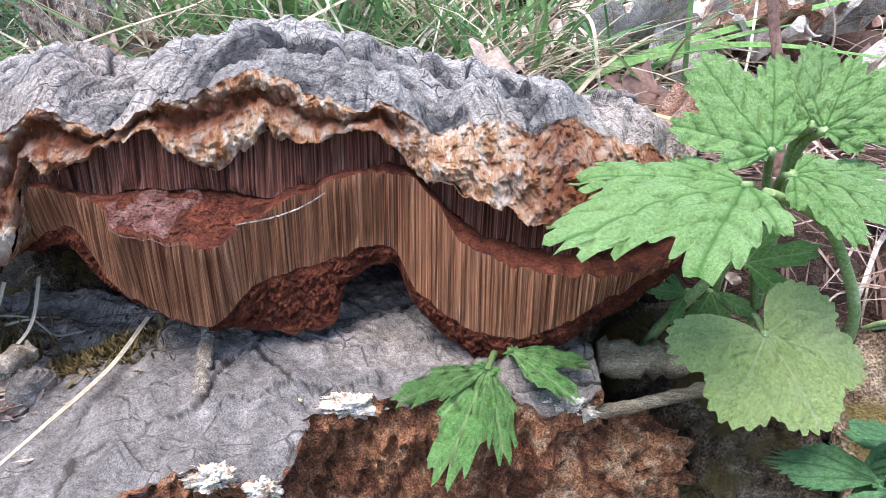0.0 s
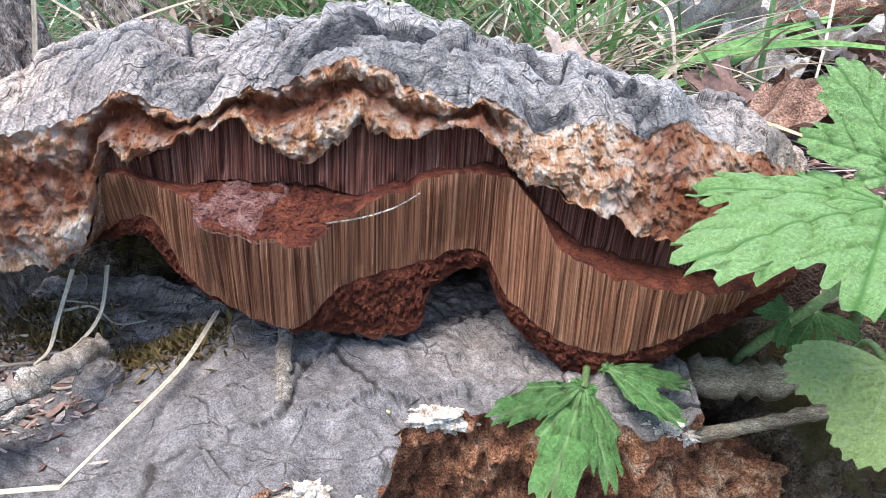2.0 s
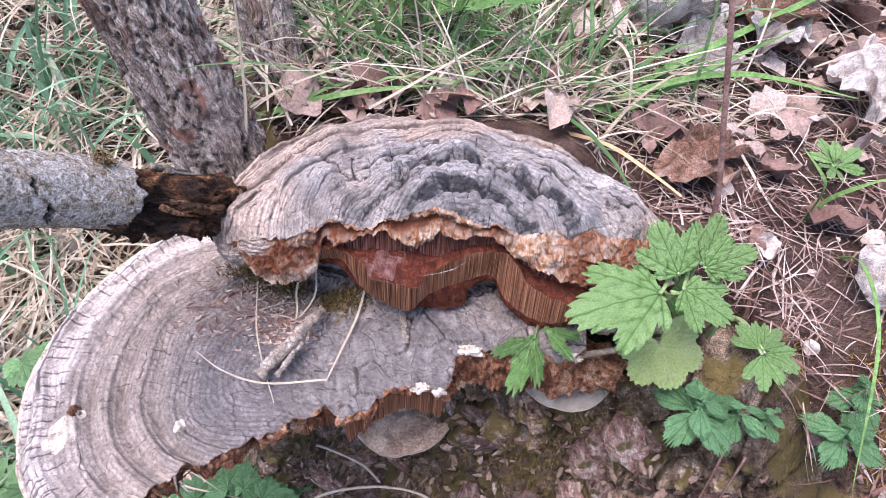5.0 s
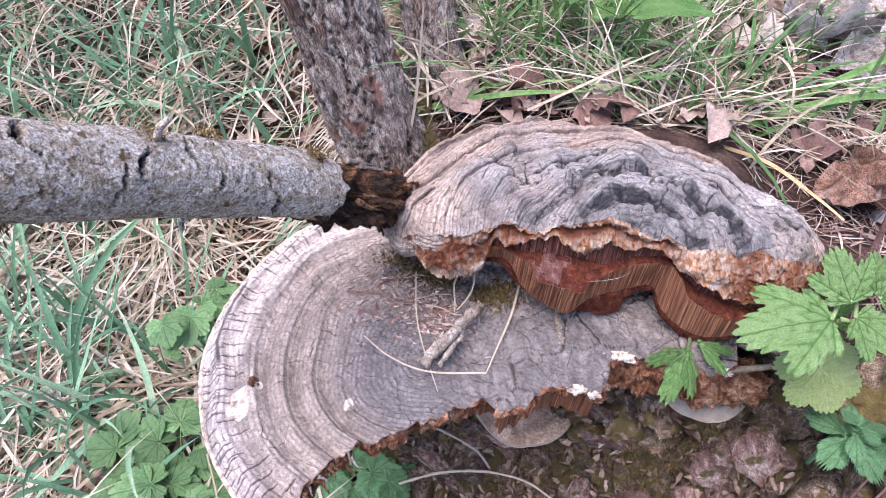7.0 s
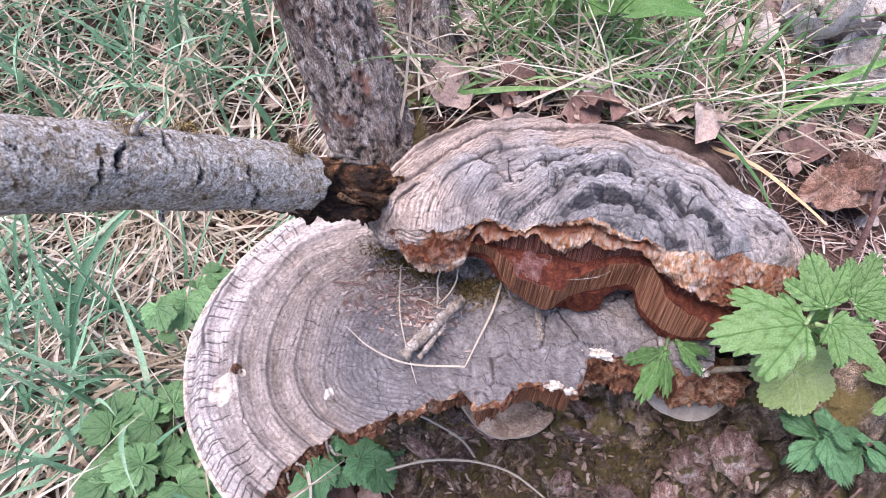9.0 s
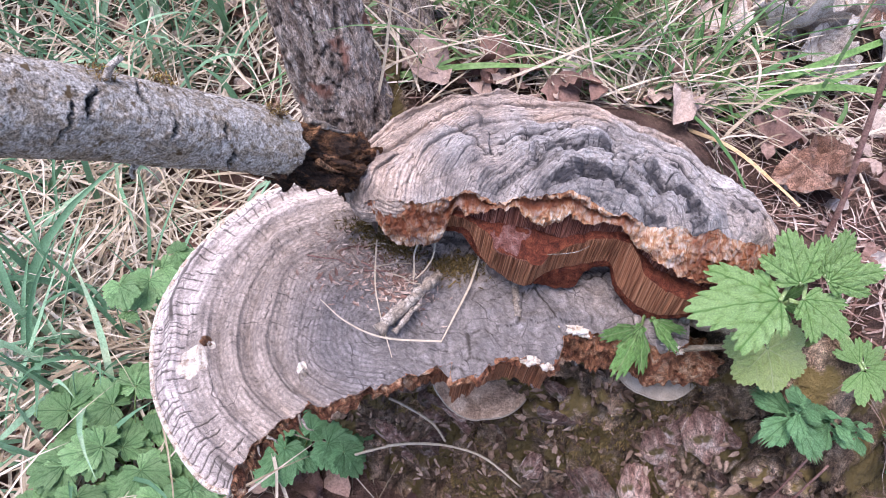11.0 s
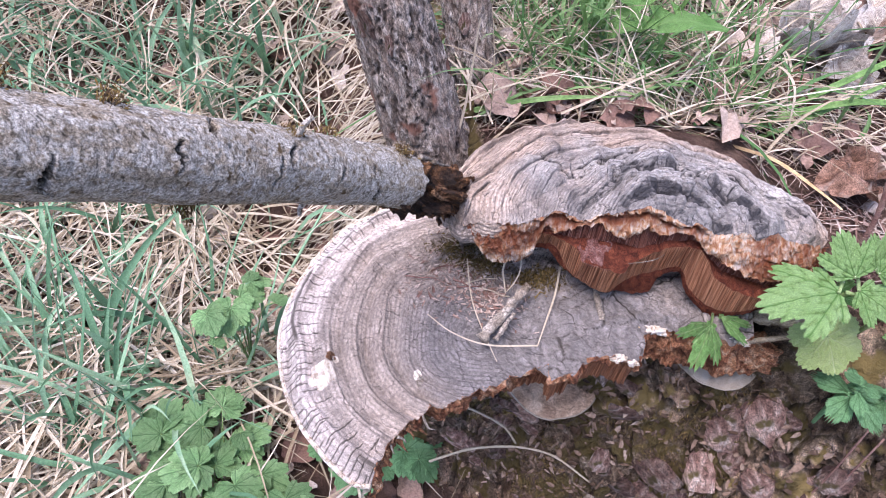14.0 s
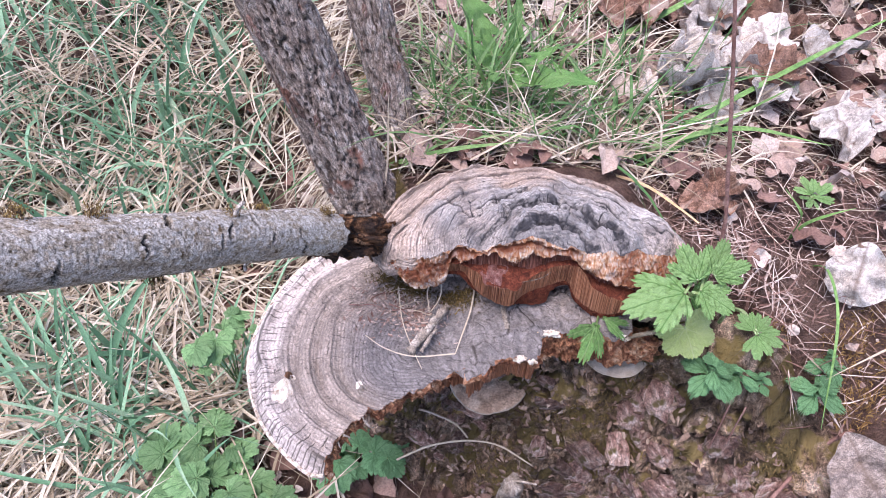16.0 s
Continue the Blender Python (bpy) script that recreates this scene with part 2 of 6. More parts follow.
SOIL = material("soil", [(0.25, (0.055, 0.032, 0.024)), (0.5, (0.155, 0.092, 0.07)), (0.75, (0.27, 0.175, 0.135))], 30, bscale=300, bump=1.0, size=0.006)
STUMP = material("stump_bark", [(0.3, (0.045, 0.027, 0.017)), (0.41, (0.12, 0.08, 0.052)), (0.50, (0.21, 0.148, 0.10)), (0.59, (0.30, 0.225, 0.16)), (0.72, (0.46, 0.38, 0.31))], 55, bscale=300, bump=1.0, size=0.005, speck=(34, 0.51, (0.165, 0.125, 0.048)), fine=0.65, attr="dirt_shade", attr_colour=(0.016, 0.012, 0.009, 1), second=("pale", (2.6, 2.5, 2.5)))
PLATE = material("bark_plate", [(0.3, (0.10, 0.053, 0.042)), (0.43, (0.22, 0.13, 0.105)), (0.54, (0.34, 0.235, 0.195)), (0.66, (0.56, 0.49, 0.445))], 55, bscale=330, bump=1.0, size=0.003, vary=0.55, stretch=(1, 1, 0.6), fine=0.65, speck=(40, 0.57, (0.115, 0.09, 0.038)))
MOSS = material("moss", [(0.1, (0.06, 0.046, 0.018)), (0.5, (0.14, 0.10, 0.036)), (0.9, (0.25, 0.17, 0.066))], 50, bscale=900, bump=0, island=True)
CRUST = material("grey_crust", [(0.28, (0.22, 0.205, 0.195)), (0.40, (0.34, 0.32, 0.305)), (0.50, (0.46, 0.435, 0.415)), (0.60, (0.55, 0.515, 0.485)), (0.72, (0.70, 0.67, 0.64))], 48, bscale=420, bump=0.9, size=0.0013, attr="dirt_shade", attr_colour=(0.030, 0.031, 0.038, 1), fine=0.34, crackle=(95, 0.020, 0.75, (1, 1.6, 1)), lines=(64, 0.30, 0.6, 4.0), second=("warm", (1.0, 0.83, 0.71)))
FLESH = material("torn_flesh", [(0.28, (0.48, 0.20, 0.09)), (0.40, (0.64, 0.34, 0.18)), (0.50, (0.78, 0.54, 0.37)), (0.60, (0.88, 0.75, 0.62)), (0.72, (0.93, 0.87, 0.80))], 150, bscale=800, bump=1.0, size=0.0011, stretch=(2.4, 1.2, 0.9), fine=0.48, twist=0.8, attr="deep", attr_colour=(0.27, 0.078, 0.033, 1))
TUBES = material("tubes", [(0.31, (0.085, 0.028, 0.016)), (0.40, (0.195, 0.074, 0.036)), (0.50, (0.30, 0.128, 0.065)), (0.60, (0.39, 0.185, 0.10)), (0.76, (0.51, 0.30, 0.185))], 1.0, bscale=1.9, bump=0.9, size=0.0007, stretch=(2300, 40, 7), fine=0.45, twist=0.0, detail=3)
TUBES_OLD = material("old_tubes", [(0.33, (0.06, 0.019, 0.013)), (0.45, (0.15, 0.05, 0.033)), (0.55, (0.24, 0.094, 0.064)), (0.66, (0.34, 0.175, 0.132)), (0.78, (0.46, 0.34, 0.30))], 1.0, bscale=1.9, bump=0.9, size=0.0008, stretch=(2100, 40, 12), fine=0.5, twist=0.0, detail=2)
RUST = material("rust_pores", [(0.3, (0.085, 0.02, 0.011)), (0.5, (0.175, 0.043, 0.021)), (0.7, (0.29, 0.085, 0.042))], 260, bscale=1500, bump=1.0, size=0.0010, fine=0.7)
FILM = material("pink_film", [(0.3, (0.15, 0.055, 0.042)), (0.5, (0.22, 0.095, 0.078)), (0.7, (0.34, 0.20, 0.175))], 300, bscale=1500, bump=0.9, size=0.0009, fine=0.8)
FIBRE = material("flesh_fibre", [(0.0, (0.17, 0.055, 0.028)), (0.4, (0.34, 0.135, 0.062)), (0.65, (0.56, 0.31, 0.17)), (0.9, (0.82, 0.68, 0.53))], 90, bscale=900, bump=0, island=True, thin=0.1, fine=0.2)
FLESH_DARK = material("rotten_flesh", [(0.3, (0.11, 0.042, 0.024)), (0.43, (0.24, 0.095, 0.05)), (0.54, (0.40, 0.19, 0.10)), (0.66, (0.58, 0.40, 0.27)), (0.76, (0.80, 0.72, 0.62))], 70, bscale=420, bump=1.0, size=0.0025, fine=0.6, twist=1.4)
PALE = material("pale_mould", [(0.3, (0.48, 0.38, 0.29)), (0.5, (0.70, 0.62, 0.52)), (0.65, (0.85, 0.80, 0.72))], 160, bscale=500, bump=0.9, size=0.0012, fine=0.6)
PORES = material("pale_pores", [(0.3, (0.24, 0.195, 0.145)), (0.6, (0.38, 0.33, 0.265))], 80, bscale=1500, bump=0.4, size=0.0005)
BRANCH = material("branch_bark", [(0.29, (0.10, 0.088, 0.073)), (0.39, (0.25, 0.225, 0.19)), (0.48, (0.38, 0.35, 0.305)), (0.58, (0.48, 0.455, 0.41)), (0.72, (0.68, 0.66, 0.61))], 420, detail=9, bscale=1300, bump=0.7, size=0.0007, attr="dirt_shade", attr_colour=(0.012, 0.01, 0.008, 1), fine=0.7, twist=1.2, speck=(190, 0.63, (0.12, 0.085, 0.045)), second=("warm", (0.66, 0.57, 0.45)))
BRANCH_MOSS = material("branch_moss", [(0.1, (0.03, 0.02, 0.012)), (0.5, (0.10, 0.06, 0.022)), (0.9, (0.24, 0.18, 0.05))], 50, bscale=900, bump=0, island=True)
OCHRE_MOSS = material("ochre_moss", [(0.1, (0.10, 0.055, 0.02)), (0.5, (0.22, 0.13, 0.045)), (0.9, (0.34, 0.22, 0.09))], 50, bscale=900, bump=0, island=True)
GREY_LEAF = material("grey_dry_leaf", [(0.3, (0.20, 0.155, 0.13)), (0.5, (0.33, 0.275, 0.24)), (0.7, (0.45, 0.395, 0.355))], 50, bscale=400, bump=0.9, size=0.0015, attr="vein", attr_colour=(0.16, 0.12, 0.095, 1), thin=0.1, fine=0.5)
CORE_WOOD = material("rotten_core_wood", [(0.3, (0.012, 0.009, 0.007)), (0.44, (0.055, 0.032, 0.022)), (0.55, (0.16, 0.075, 0.035)), (0.66, (0.36, 0.18, 0.085)), (0.78, (0.5, 0.34, 0.21))], 70, bscale=420, bump=1.0, size=0.004, fine=0.7, twist=1.5, stretch=(1, 1, 0.4))
TRUNK = material("trunk_bark", [(0.3, (0.12, 0.09, 0.073)), (0.42, (0.26, 0.205, 0.17)), (0.52, (0.37, 0.31, 0.265)), (0.64, (0.48, 0.425, 0.38)), (0.78, (0.60, 0.57, 0.53))], 170, detail=8, bscale=420, bump=1.0, size=0.002, stretch=(1, 1, 0.45), attr="dirt_shade", attr_colour=(0.04, 0.028, 0.022, 1), fine=0.6, speck=(34, 0.60, (0.30, 0.15, 0.11)), crackle=(110, 0.05, 0.5, (1, 1, 0.35)))
WOOD = material("rotten_wood", [(0.3, (0.07, 0.034, 0.02)), (0.45, (0.22, 0.105, 0.055)), (0.58, (0.40, 0.225, 0.12)), (0.72, (0.58, 0.40, 0.25))], 60, bscale=300, bump=1.0, size=0.003, fine=0.6, crackle=(140, 0.08, 0.7, (1, 1, 0.3)))
STICK = material("grey_stick", [(0.3, (0.11, 0.086, 0.064)), (0.45, (0.25, 0.21, 0.17)), (0.6, (0.40, 0.355, 0.30)), (0.75, (0.54, 0.50, 0.44))], 160, bscale=700, bump=0.8, size=0.0008, vary=0.2, fine=0.5, crackle=(300, 0.06, 0.8, (1, 1, 1)))
TAN_STICK = material("tan_stick", [(0.3, (0.15, 0.11, 0.075)), (0.45, (0.32, 0.25, 0.175)), (0.6, (0.46, 0.38, 0.28)), (0.75, (0.60, 0.53, 0.42))], 60, bscale=500, bump=0.8, size=0.0008, fine=0.5, stretch=(0.5, 2.5, 2.5))
CRUMB = material("bark_crumb", [(0.0, (0.04, 0.025, 0.017)), (0.4, (0.13, 0.085, 0.06)), (0.75, (0.26, 0.185, 0.14)), (1.0, (0.40, 0.33, 0.28))], 60, bscale=500, bump=0.4, island=True, fine=0.5)
STRAW = material("straw", [(0.0, (0.20, 0.145, 0.095)), (0.3, (0.35, 0.29, 0.205)), (0.6, (0.48, 0.42, 0.325)), (1.0, (0.68, 0.625, 0.53))], 60, bscale=600, bump=0.2, island=True, thin=0.15, fine=0.3)
GRASS = material("grass", [(0.0, (0.08, 0.18, 0.10)), (0.45, (0.15, 0.31, 0.18)), (0.8, (0.27, 0.46, 0.295)), (1.0, (0.48, 0.56, 0.38))], 40, bscale=500, bump=0.15, island=True, thin=0.3, fine=0.3, rough=0.4)
BLADE = material("green_blade", [(0.3, (0.12, 0.25, 0.07)), (0.55, (0.20, 0.36, 0.115)), (0.75, (0.32, 0.48, 0.20))], 40, bscale=400, bump=0.3, thin=0.3, fine=0.35, rough=0.5, vary=0.2)
LEAF = material("herb_leaf", [(0.3, (0.22, 0.41, 0.135)), (0.7, (0.34, 0.54, 0.225))], 40, bscale=1100, bump=0.9, size=0.0010, attr="vein", attr_colour=(0.10, 0.25, 0.06, 1), thin=0.25, fine=0.3, rough=0.5, vary=0.12, speck=(2200, 0.68, (0.50, 0.64, 0.42)))
LEAF_DARK = material("herb_leaf_dark", [(0.3, (0.105, 0.25, 0.07)), (0.7, (0.20, 0.385, 0.125))], 50, bscale=1100, bump=0.9, size=0.0010, attr="vein", attr_colour=(0.30, 0.46, 0.20, 1), thin=0.2, fine=0.35, rough=0.45, vary=0.25, speck=(2200, 0.68, (0.36, 0.52, 0.34)))
LEAF_PALE = material("herb_leaf_pale", [(0.3, (0.36, 0.50, 0.17)), (0.7, (0.47, 0.59, 0.26))], 40, bscale=1100, bump=0.9, size=0.0010, attr="vein", attr_colour=(0.52, 0.62, 0.33, 1), thin=0.25, fine=0.3, rough=0.5, speck=(2200, 0.68, (0.60, 0.70, 0.45)))
LEAF_MID = material("herb_leaf_mid", [(0.3, (0.19, 0.39, 0.16)), (0.7, (0.33, 0.53, 0.26))], 40, bscale=1100, bump=0.9, size=0.0010, attr="vein", attr_colour=(0.08, 0.20, 0.075, 1), thin=0.25, fine=0.35, rough=0.45, vary=0.3)
LEAF_FRESH = material("seedling_leaf", [(0.3, (0.12, 0.29, 0.125)), (0.7, (0.21, 0.41, 0.20))], 60, bscale=900, bump=0.9, size=0.0010, attr="vein", attr_colour=(0.07, 0.18, 0.07, 1), thin=0.25, fine=0.35, rough=0.5, vary=0.2)
TUFT = material("tuft_grass", [(0.0, (0.055, 0.14, 0.05)), (0.45, (0.11, 0.235, 0.08)), (0.8, (0.22, 0.36, 0.15)), (1.0, (0.48, 0.47, 0.27))], 40, bscale=500, bump=0.15, island=True, thin=0.3, fine=0.3, rough=0.4)
STEM = material("herb_stem", [(0.3, (0.16, 0.26, 0.085)), (0.7, (0.30, 0.41, 0.19))], 60, bscale=900, bump=0.3, thin=0.1, speck=(1400, 0.62, (0.6, 0.68, 0.5)))
DRY = material("dry_leaf", [(0.28, (0.28, 0.22, 0.175)), (0.42, (0.48, 0.43, 0.38)), (0.55, (0.61, 0.575, 0.53)), (0.7, (0.76, 0.74, 0.70))], 45, bscale=380, bump=0.9, size=0.002, attr="vein", attr_colour=(0.20, 0.14, 0.11, 1), thin=0.12, vary=0.35, fine=0.38, speck=(80, 0.64, (0.20, 0.135, 0.10)))
DRY_BROWN = material("brown_dry_leaf", [(0.28, (0.12, 0.06, 0.04)), (0.42, (0.22, 0.12, 0.08)), (0.55, (0.33, 0.20, 0.145)), (0.7, (0.46, 0.33, 0.26))], 40, bscale=350, bump=0.9, size=0.002, attr="vein", attr_colour=(0.10, 0.05, 0.035, 1), thin=0.1, vary=0.35, fine=0.5, speck=(60, 0.60, (0.42, 0.33, 0.27)))
LITTER = material("litter", [(0.0, (0.11, 0.055, 0.042)), (0.35, (0.25, 0.155, 0.125)), (0.7, (0.43, 0.34, 0.285)), (1.0, (0.62, 0.555, 0.50))], 40, bscale=500, bump=0.4, island=True, thin=0.08, fine=0.4)
DEAD_STALK = material("dead_stalk", [(0.3, (0.17, 0.085, 0.07)), (0.7, (0.32, 0.20, 0.165))], 60, bscale=700, bump=0.4, fine=0.5)
SMALL_CAP = material("small_cap", [(0.3, (0.27, 0.175, 0.118)), (0.5, (0.42, 0.295, 0.205)), (0.7, (0.56, 0.43, 0.32))], 60, bscale=500, bump=0.7, size=0.001, attr="dirt_shade", fine=0.45)
YELLOW = material("yellow_blade", [(0.3, (0.50, 0.33, 0.15)), (0.7, (0.70, 0.54, 0.32))], 60, bscale=500, bump=0.3, thin=0.2, fine=0.4)


# ---- the lie of the land: a low grassy hollow, and a bank with the old stump in its edge ----
EDGE = along([(-0.34, 0.95), (-0.26, 0.62), (-0.225, 0.45), (-0.21, 0.34), (-0.19, 0.29), (-0.134, 0.268), (-0.07, 0.262), (0, 0.25), (0.06, 0.235), (0.095, 0.205), (0.13, 0.165), (0.19, 0.145), (0.27, 0.12), (0.4, 0.09), (0.7, 0.04)], 120)


def inside(x, y):
    """Metres behind the bank's edge (minus: in front of it)."""
    best, sign = np.full(np.shape(x), 9.0), np.ones(np.shape(x))
    for a, b in zip(EDGE[:-1], EDGE[1:]):
        d = b - a
        t = np.clip(((x - a[0]) * d[0] + (y - a[1]) * d[1]) / (d @ d), 0, 1)
        r = np.hypot(x - a[0] - t * d[0], y - a[1] - t * d[1])
        near = r < best
        best = np.where(near, r, best)
        sign = np.where(near, np.sign(d[0] * (y - a[1]) - d[1] * (x - a[0])), sign)
    return best * sign


def land(x, y):
    x, y = np.asarray(x, float), np.asarray(y, float)
    far = np.hypot(x, y)
    low = -0.09 + 0.36 * smooth(0.42, 1.15, y + 0.1 * x) + 0.02 * fbm(stack(x * 5, y * 5, 0 * x), 3)
    high = 0.285 + 0.012 * fbm(stack(x * 7, y * 7, 0 * x + 4), 3) + 0.03 * smooth(0.35, 0.8, y) - 0.015 * smooth(0.1, 0.25, x) * (1 - smooth(0.3, 0.5, y))
    rise = 0.06 * np.maximum(0, y - 0.9) + 0.01 * np.maximum(0, far - 3)
    w = 0.055 + 0.10 * smooth(0.09, 0.2, x)
    s = np.clip((inside(x, y) + 0.02 + 0.015 * smooth(0.1, 0.2, x)) / w, 0, 1)
    f = np.where(x > 0.15, 1 - (1 - s) ** 2, s * s * (3 - 2 * s))
    return low + (np.maximum(high, low) - low) * f + rise


# the land and the distance from the bank's edge on a fine table, for quick reading
TX, TY = np.linspace(-1.4, 1.4, 351), np.linspace(-0.5, 2.5, 376)
TABX, TABY = np.meshgrid(TX, TY, indexing="ij")
LAND_TABLE, EDGE_TABLE = land(TABX, TABY), inside(TABX, TABY)


def read(table, x, y):
    fx = np.clip((np.asarray(x, float) + 1.4) / 0.008, 0, 349.999)
    fy = np.clip((np.asarray(y, float) + 0.5) / 0.008, 0, 374.999)
    i, j = fx.astype(int), fy.astype(int)
    a, b = fx - i, fy - j
    return (table[i, j] * (1 - a) + table[i + 1, j] * a) * (1 - b) + (table[i, j + 1] * (1 - a) + table[i + 1, j + 1] * a) * b


def bed(x, y):
    return float(read(LAND_TABLE, x, y))


def behind(x, y):
    return read(EDGE_TABLE, x, y)


u = np.linspace(-1, 1, 260)
gx = -0.05 + 0.9 * u + 80 * np.sign(u) * np.abs(u) ** 9
gy = 0.35 + 0.9 * u + 80 * np.sign(u) * np.abs(u) ** 9
X, Y = np.meshgrid(gx, gy, indexing="ij")
Z = land(X, Y) + 0.003 * fbm(stack(X * 60, Y * 60, 0 * X), 3) * (np.hypot(X, Y) < 2)
tagged(sheet("ground", stack(X, Y, Z), SOIL), "brown woodland soil in a hollow and on a bank", "ground", kind="structure")


# ---- old stump: crumbling bark face with plates and moss ----
stump = thing("stump", "old rotting mossy stump with crumbling bark", "stump", (0.05, 0.3, -0.1))
WALL = along([(-0.25, 0.62), (-0.225, 0.45), (-0.215, 0.34), (-0.195, 0.288), (-0.16, 0.262), (-0.11, 0.252), (-0.06, 0.243), (-0.02, 0.224), (0.03, 0.206), (0.08, 0.19), (0.12, 0.165), (0.18, 0.14), (0.26, 0.115), (0.38, 0.08), (0.6, 0.03)], 3000)
WALL = WALL[np.unique(np.clip(np.searchsorted(np.cumsum(np.where((WALL[:, 0] > -0.23) & (WALL[:, 0] < 0.3) & (WALL[:, 1] < 0.33), 4.0, 1.0)), np.linspace(1, np.sum(np.where((WALL[:, 0] > -0.23) & (WALL[:, 0] < 0.3) & (WALL[:, 1] < 0.33), 4.0, 1.0)), 520)), 0, 2999))]
NW, NV = len(WALL), 190
wt = np.gradient(WALL, axis=0)
wt /= np.linalg.norm(wt, axis=1)[:, None]
out = np.stack([wt[:, 1], -wt[:, 0]], 1)
top = np.interp(WALL[:, 0], [-0.22, -0.19, -0.12, -0.05, 0.03, 0.08, 0.13, 0.2, 0.3], [0.25, 0.24, 0.2, 0.19, 0.185, 0.2, 0.2, 0.14, 0.1])
v = np.linspace(0, 1, NV)[None, :]
hz = np.where(v < 0.8, -0.14 + (top[:, None] + 0.14) * v / 0.8, top[:, None] + 0.05 * (v - 0.8) / 0.2)
lean = np.interp(v, [0, 0.8, 1], [0.045, 0.0, -0.045]) * (1 + 0.8 * smooth(0.1, 0.2, WALL[:, 0]))[:, None]


def wall_relief(a, z):
    """Bark relief of the face, and its dark crevices, their shade painted as colour."""
    q = stack(a * 22, 0 * a, z * 14)
    f1, f2, rid = cells(a * 26 + 0.6 * vnoise(q), z * 19 + 0.6 * vnoise(q + 9), 3)
    h1, h2, hid = cells(a * 85 + 0.6 * vnoise(q * 4), z * 55 + 0.6 * vnoise(q * 4 + 9), 13)
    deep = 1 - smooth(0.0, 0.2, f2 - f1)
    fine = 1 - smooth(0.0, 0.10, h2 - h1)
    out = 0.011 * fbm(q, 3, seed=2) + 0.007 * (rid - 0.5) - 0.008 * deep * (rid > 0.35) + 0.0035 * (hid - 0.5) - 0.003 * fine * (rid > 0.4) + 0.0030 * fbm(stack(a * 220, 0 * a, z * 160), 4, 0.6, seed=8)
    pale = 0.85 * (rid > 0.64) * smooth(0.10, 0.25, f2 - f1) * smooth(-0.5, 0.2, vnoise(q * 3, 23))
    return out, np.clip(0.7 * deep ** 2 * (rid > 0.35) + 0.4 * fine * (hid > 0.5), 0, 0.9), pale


arc = np.r_[0, np.cumsum(np.linalg.norm(np.diff(WALL, axis=0), axis=1))][:, None]
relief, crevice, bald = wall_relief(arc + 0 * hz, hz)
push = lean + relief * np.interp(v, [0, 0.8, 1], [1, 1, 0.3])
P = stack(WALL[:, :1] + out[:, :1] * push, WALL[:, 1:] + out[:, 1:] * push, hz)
sheet("stump_face", P - np.array(stump.location), STUMP, stump, attr={"dirt_shade": crevice, "pale": bald})


def on_wall(i, z):
    """Place and outward way on the stump's face at column i and height z."""
    vv = 0.8 * (z + 0.14) / (top[i] + 0.14)
    j = int(np.clip(vv * (NV - 1), 1, NV - 3))
    n = np.cross(P[min(i + 6, NW - 1), j] - P[max(i - 6, 0), j], P[i, min(j + 5, NV - 1)] - P[i, max(j - 5, 0)])
    return P[i, j], n / np.linalg.norm(n)


def slab(rng, w, h, t):
    """An irregular bark flake, thick t, in the xz plane, facing -y."""
    n = 11
    a = np.sort(rng.uniform(0, 2 * np.pi, n)) * 0.35 + np.linspace(0, 2 * np.pi, n, endpoint=False) * 0.65
    r = rng.uniform(0.72, 1.12, n)
    ring = np.stack([np.cos(a) * r * w / 2, 0 * a, np.sin(a) * r * h / 2], 1)
    bow = lambda p: 0.0 + 5.0 * p[:, 0] ** 2
    f, m, b = ring * 0.86, ring * 1.0, ring * 1.03
    f[:, 1] = -t + bow(f) + rng.uniform(-0.2, 0.2, n) * t
    m[:, 1] = -0.6 * t + bow(m)
    b[:, 1] = 0.4 * t + bow(b)
    V = np.vstack([f, m, b, [[0, -t * 1.05, 0]]])
    F = []
    for i in range(n):
        k = (i + 1) % n
        F += [(3 * n, i, k), (i, n + i, n + k, k), (n + i, 2 * n + i, 2 * n + k, n + k)]
    return V, F


rng = np.random.default_rng(5)
flakes = [mesh_of("bark_plate", *slab(rng, rng.uniform(0.026, 0.055), rng.uniform(0.03, 0.065), rng.uniform(0.003, 0.006)), PLATE, False) for _ in range(12)]
for k in range(190):
    i = int(rng.integers(int(NW * 0.2), int(NW * 0.93))) if k % 5 < 2 else int(rng.integers(int(NW * 0.55), int(NW * 0.85)))
    z = rng.uniform(-0.11, top[i] - 0.03)
    p, n = on_wall(i, z)
    turn = Vector((n[0], n[1], n[2])).to_track_quat("-Y", "Z").to_matrix().to_4x4()
    sc = rng.uniform(0.4, 0.95)
    p = p + n * 0.002
    put("bark_plate", flakes[k % 12], stump, m=Matrix.Translation(Vector(p - np.array(stump.location))) @ turn @ pose(0, 0, 0, rng.uniform(-9, 9), rng.uniform(-50, 50), rng.uniform(-9, 9)) @ Matrix.Diagonal((sc, sc, sc, 1)))


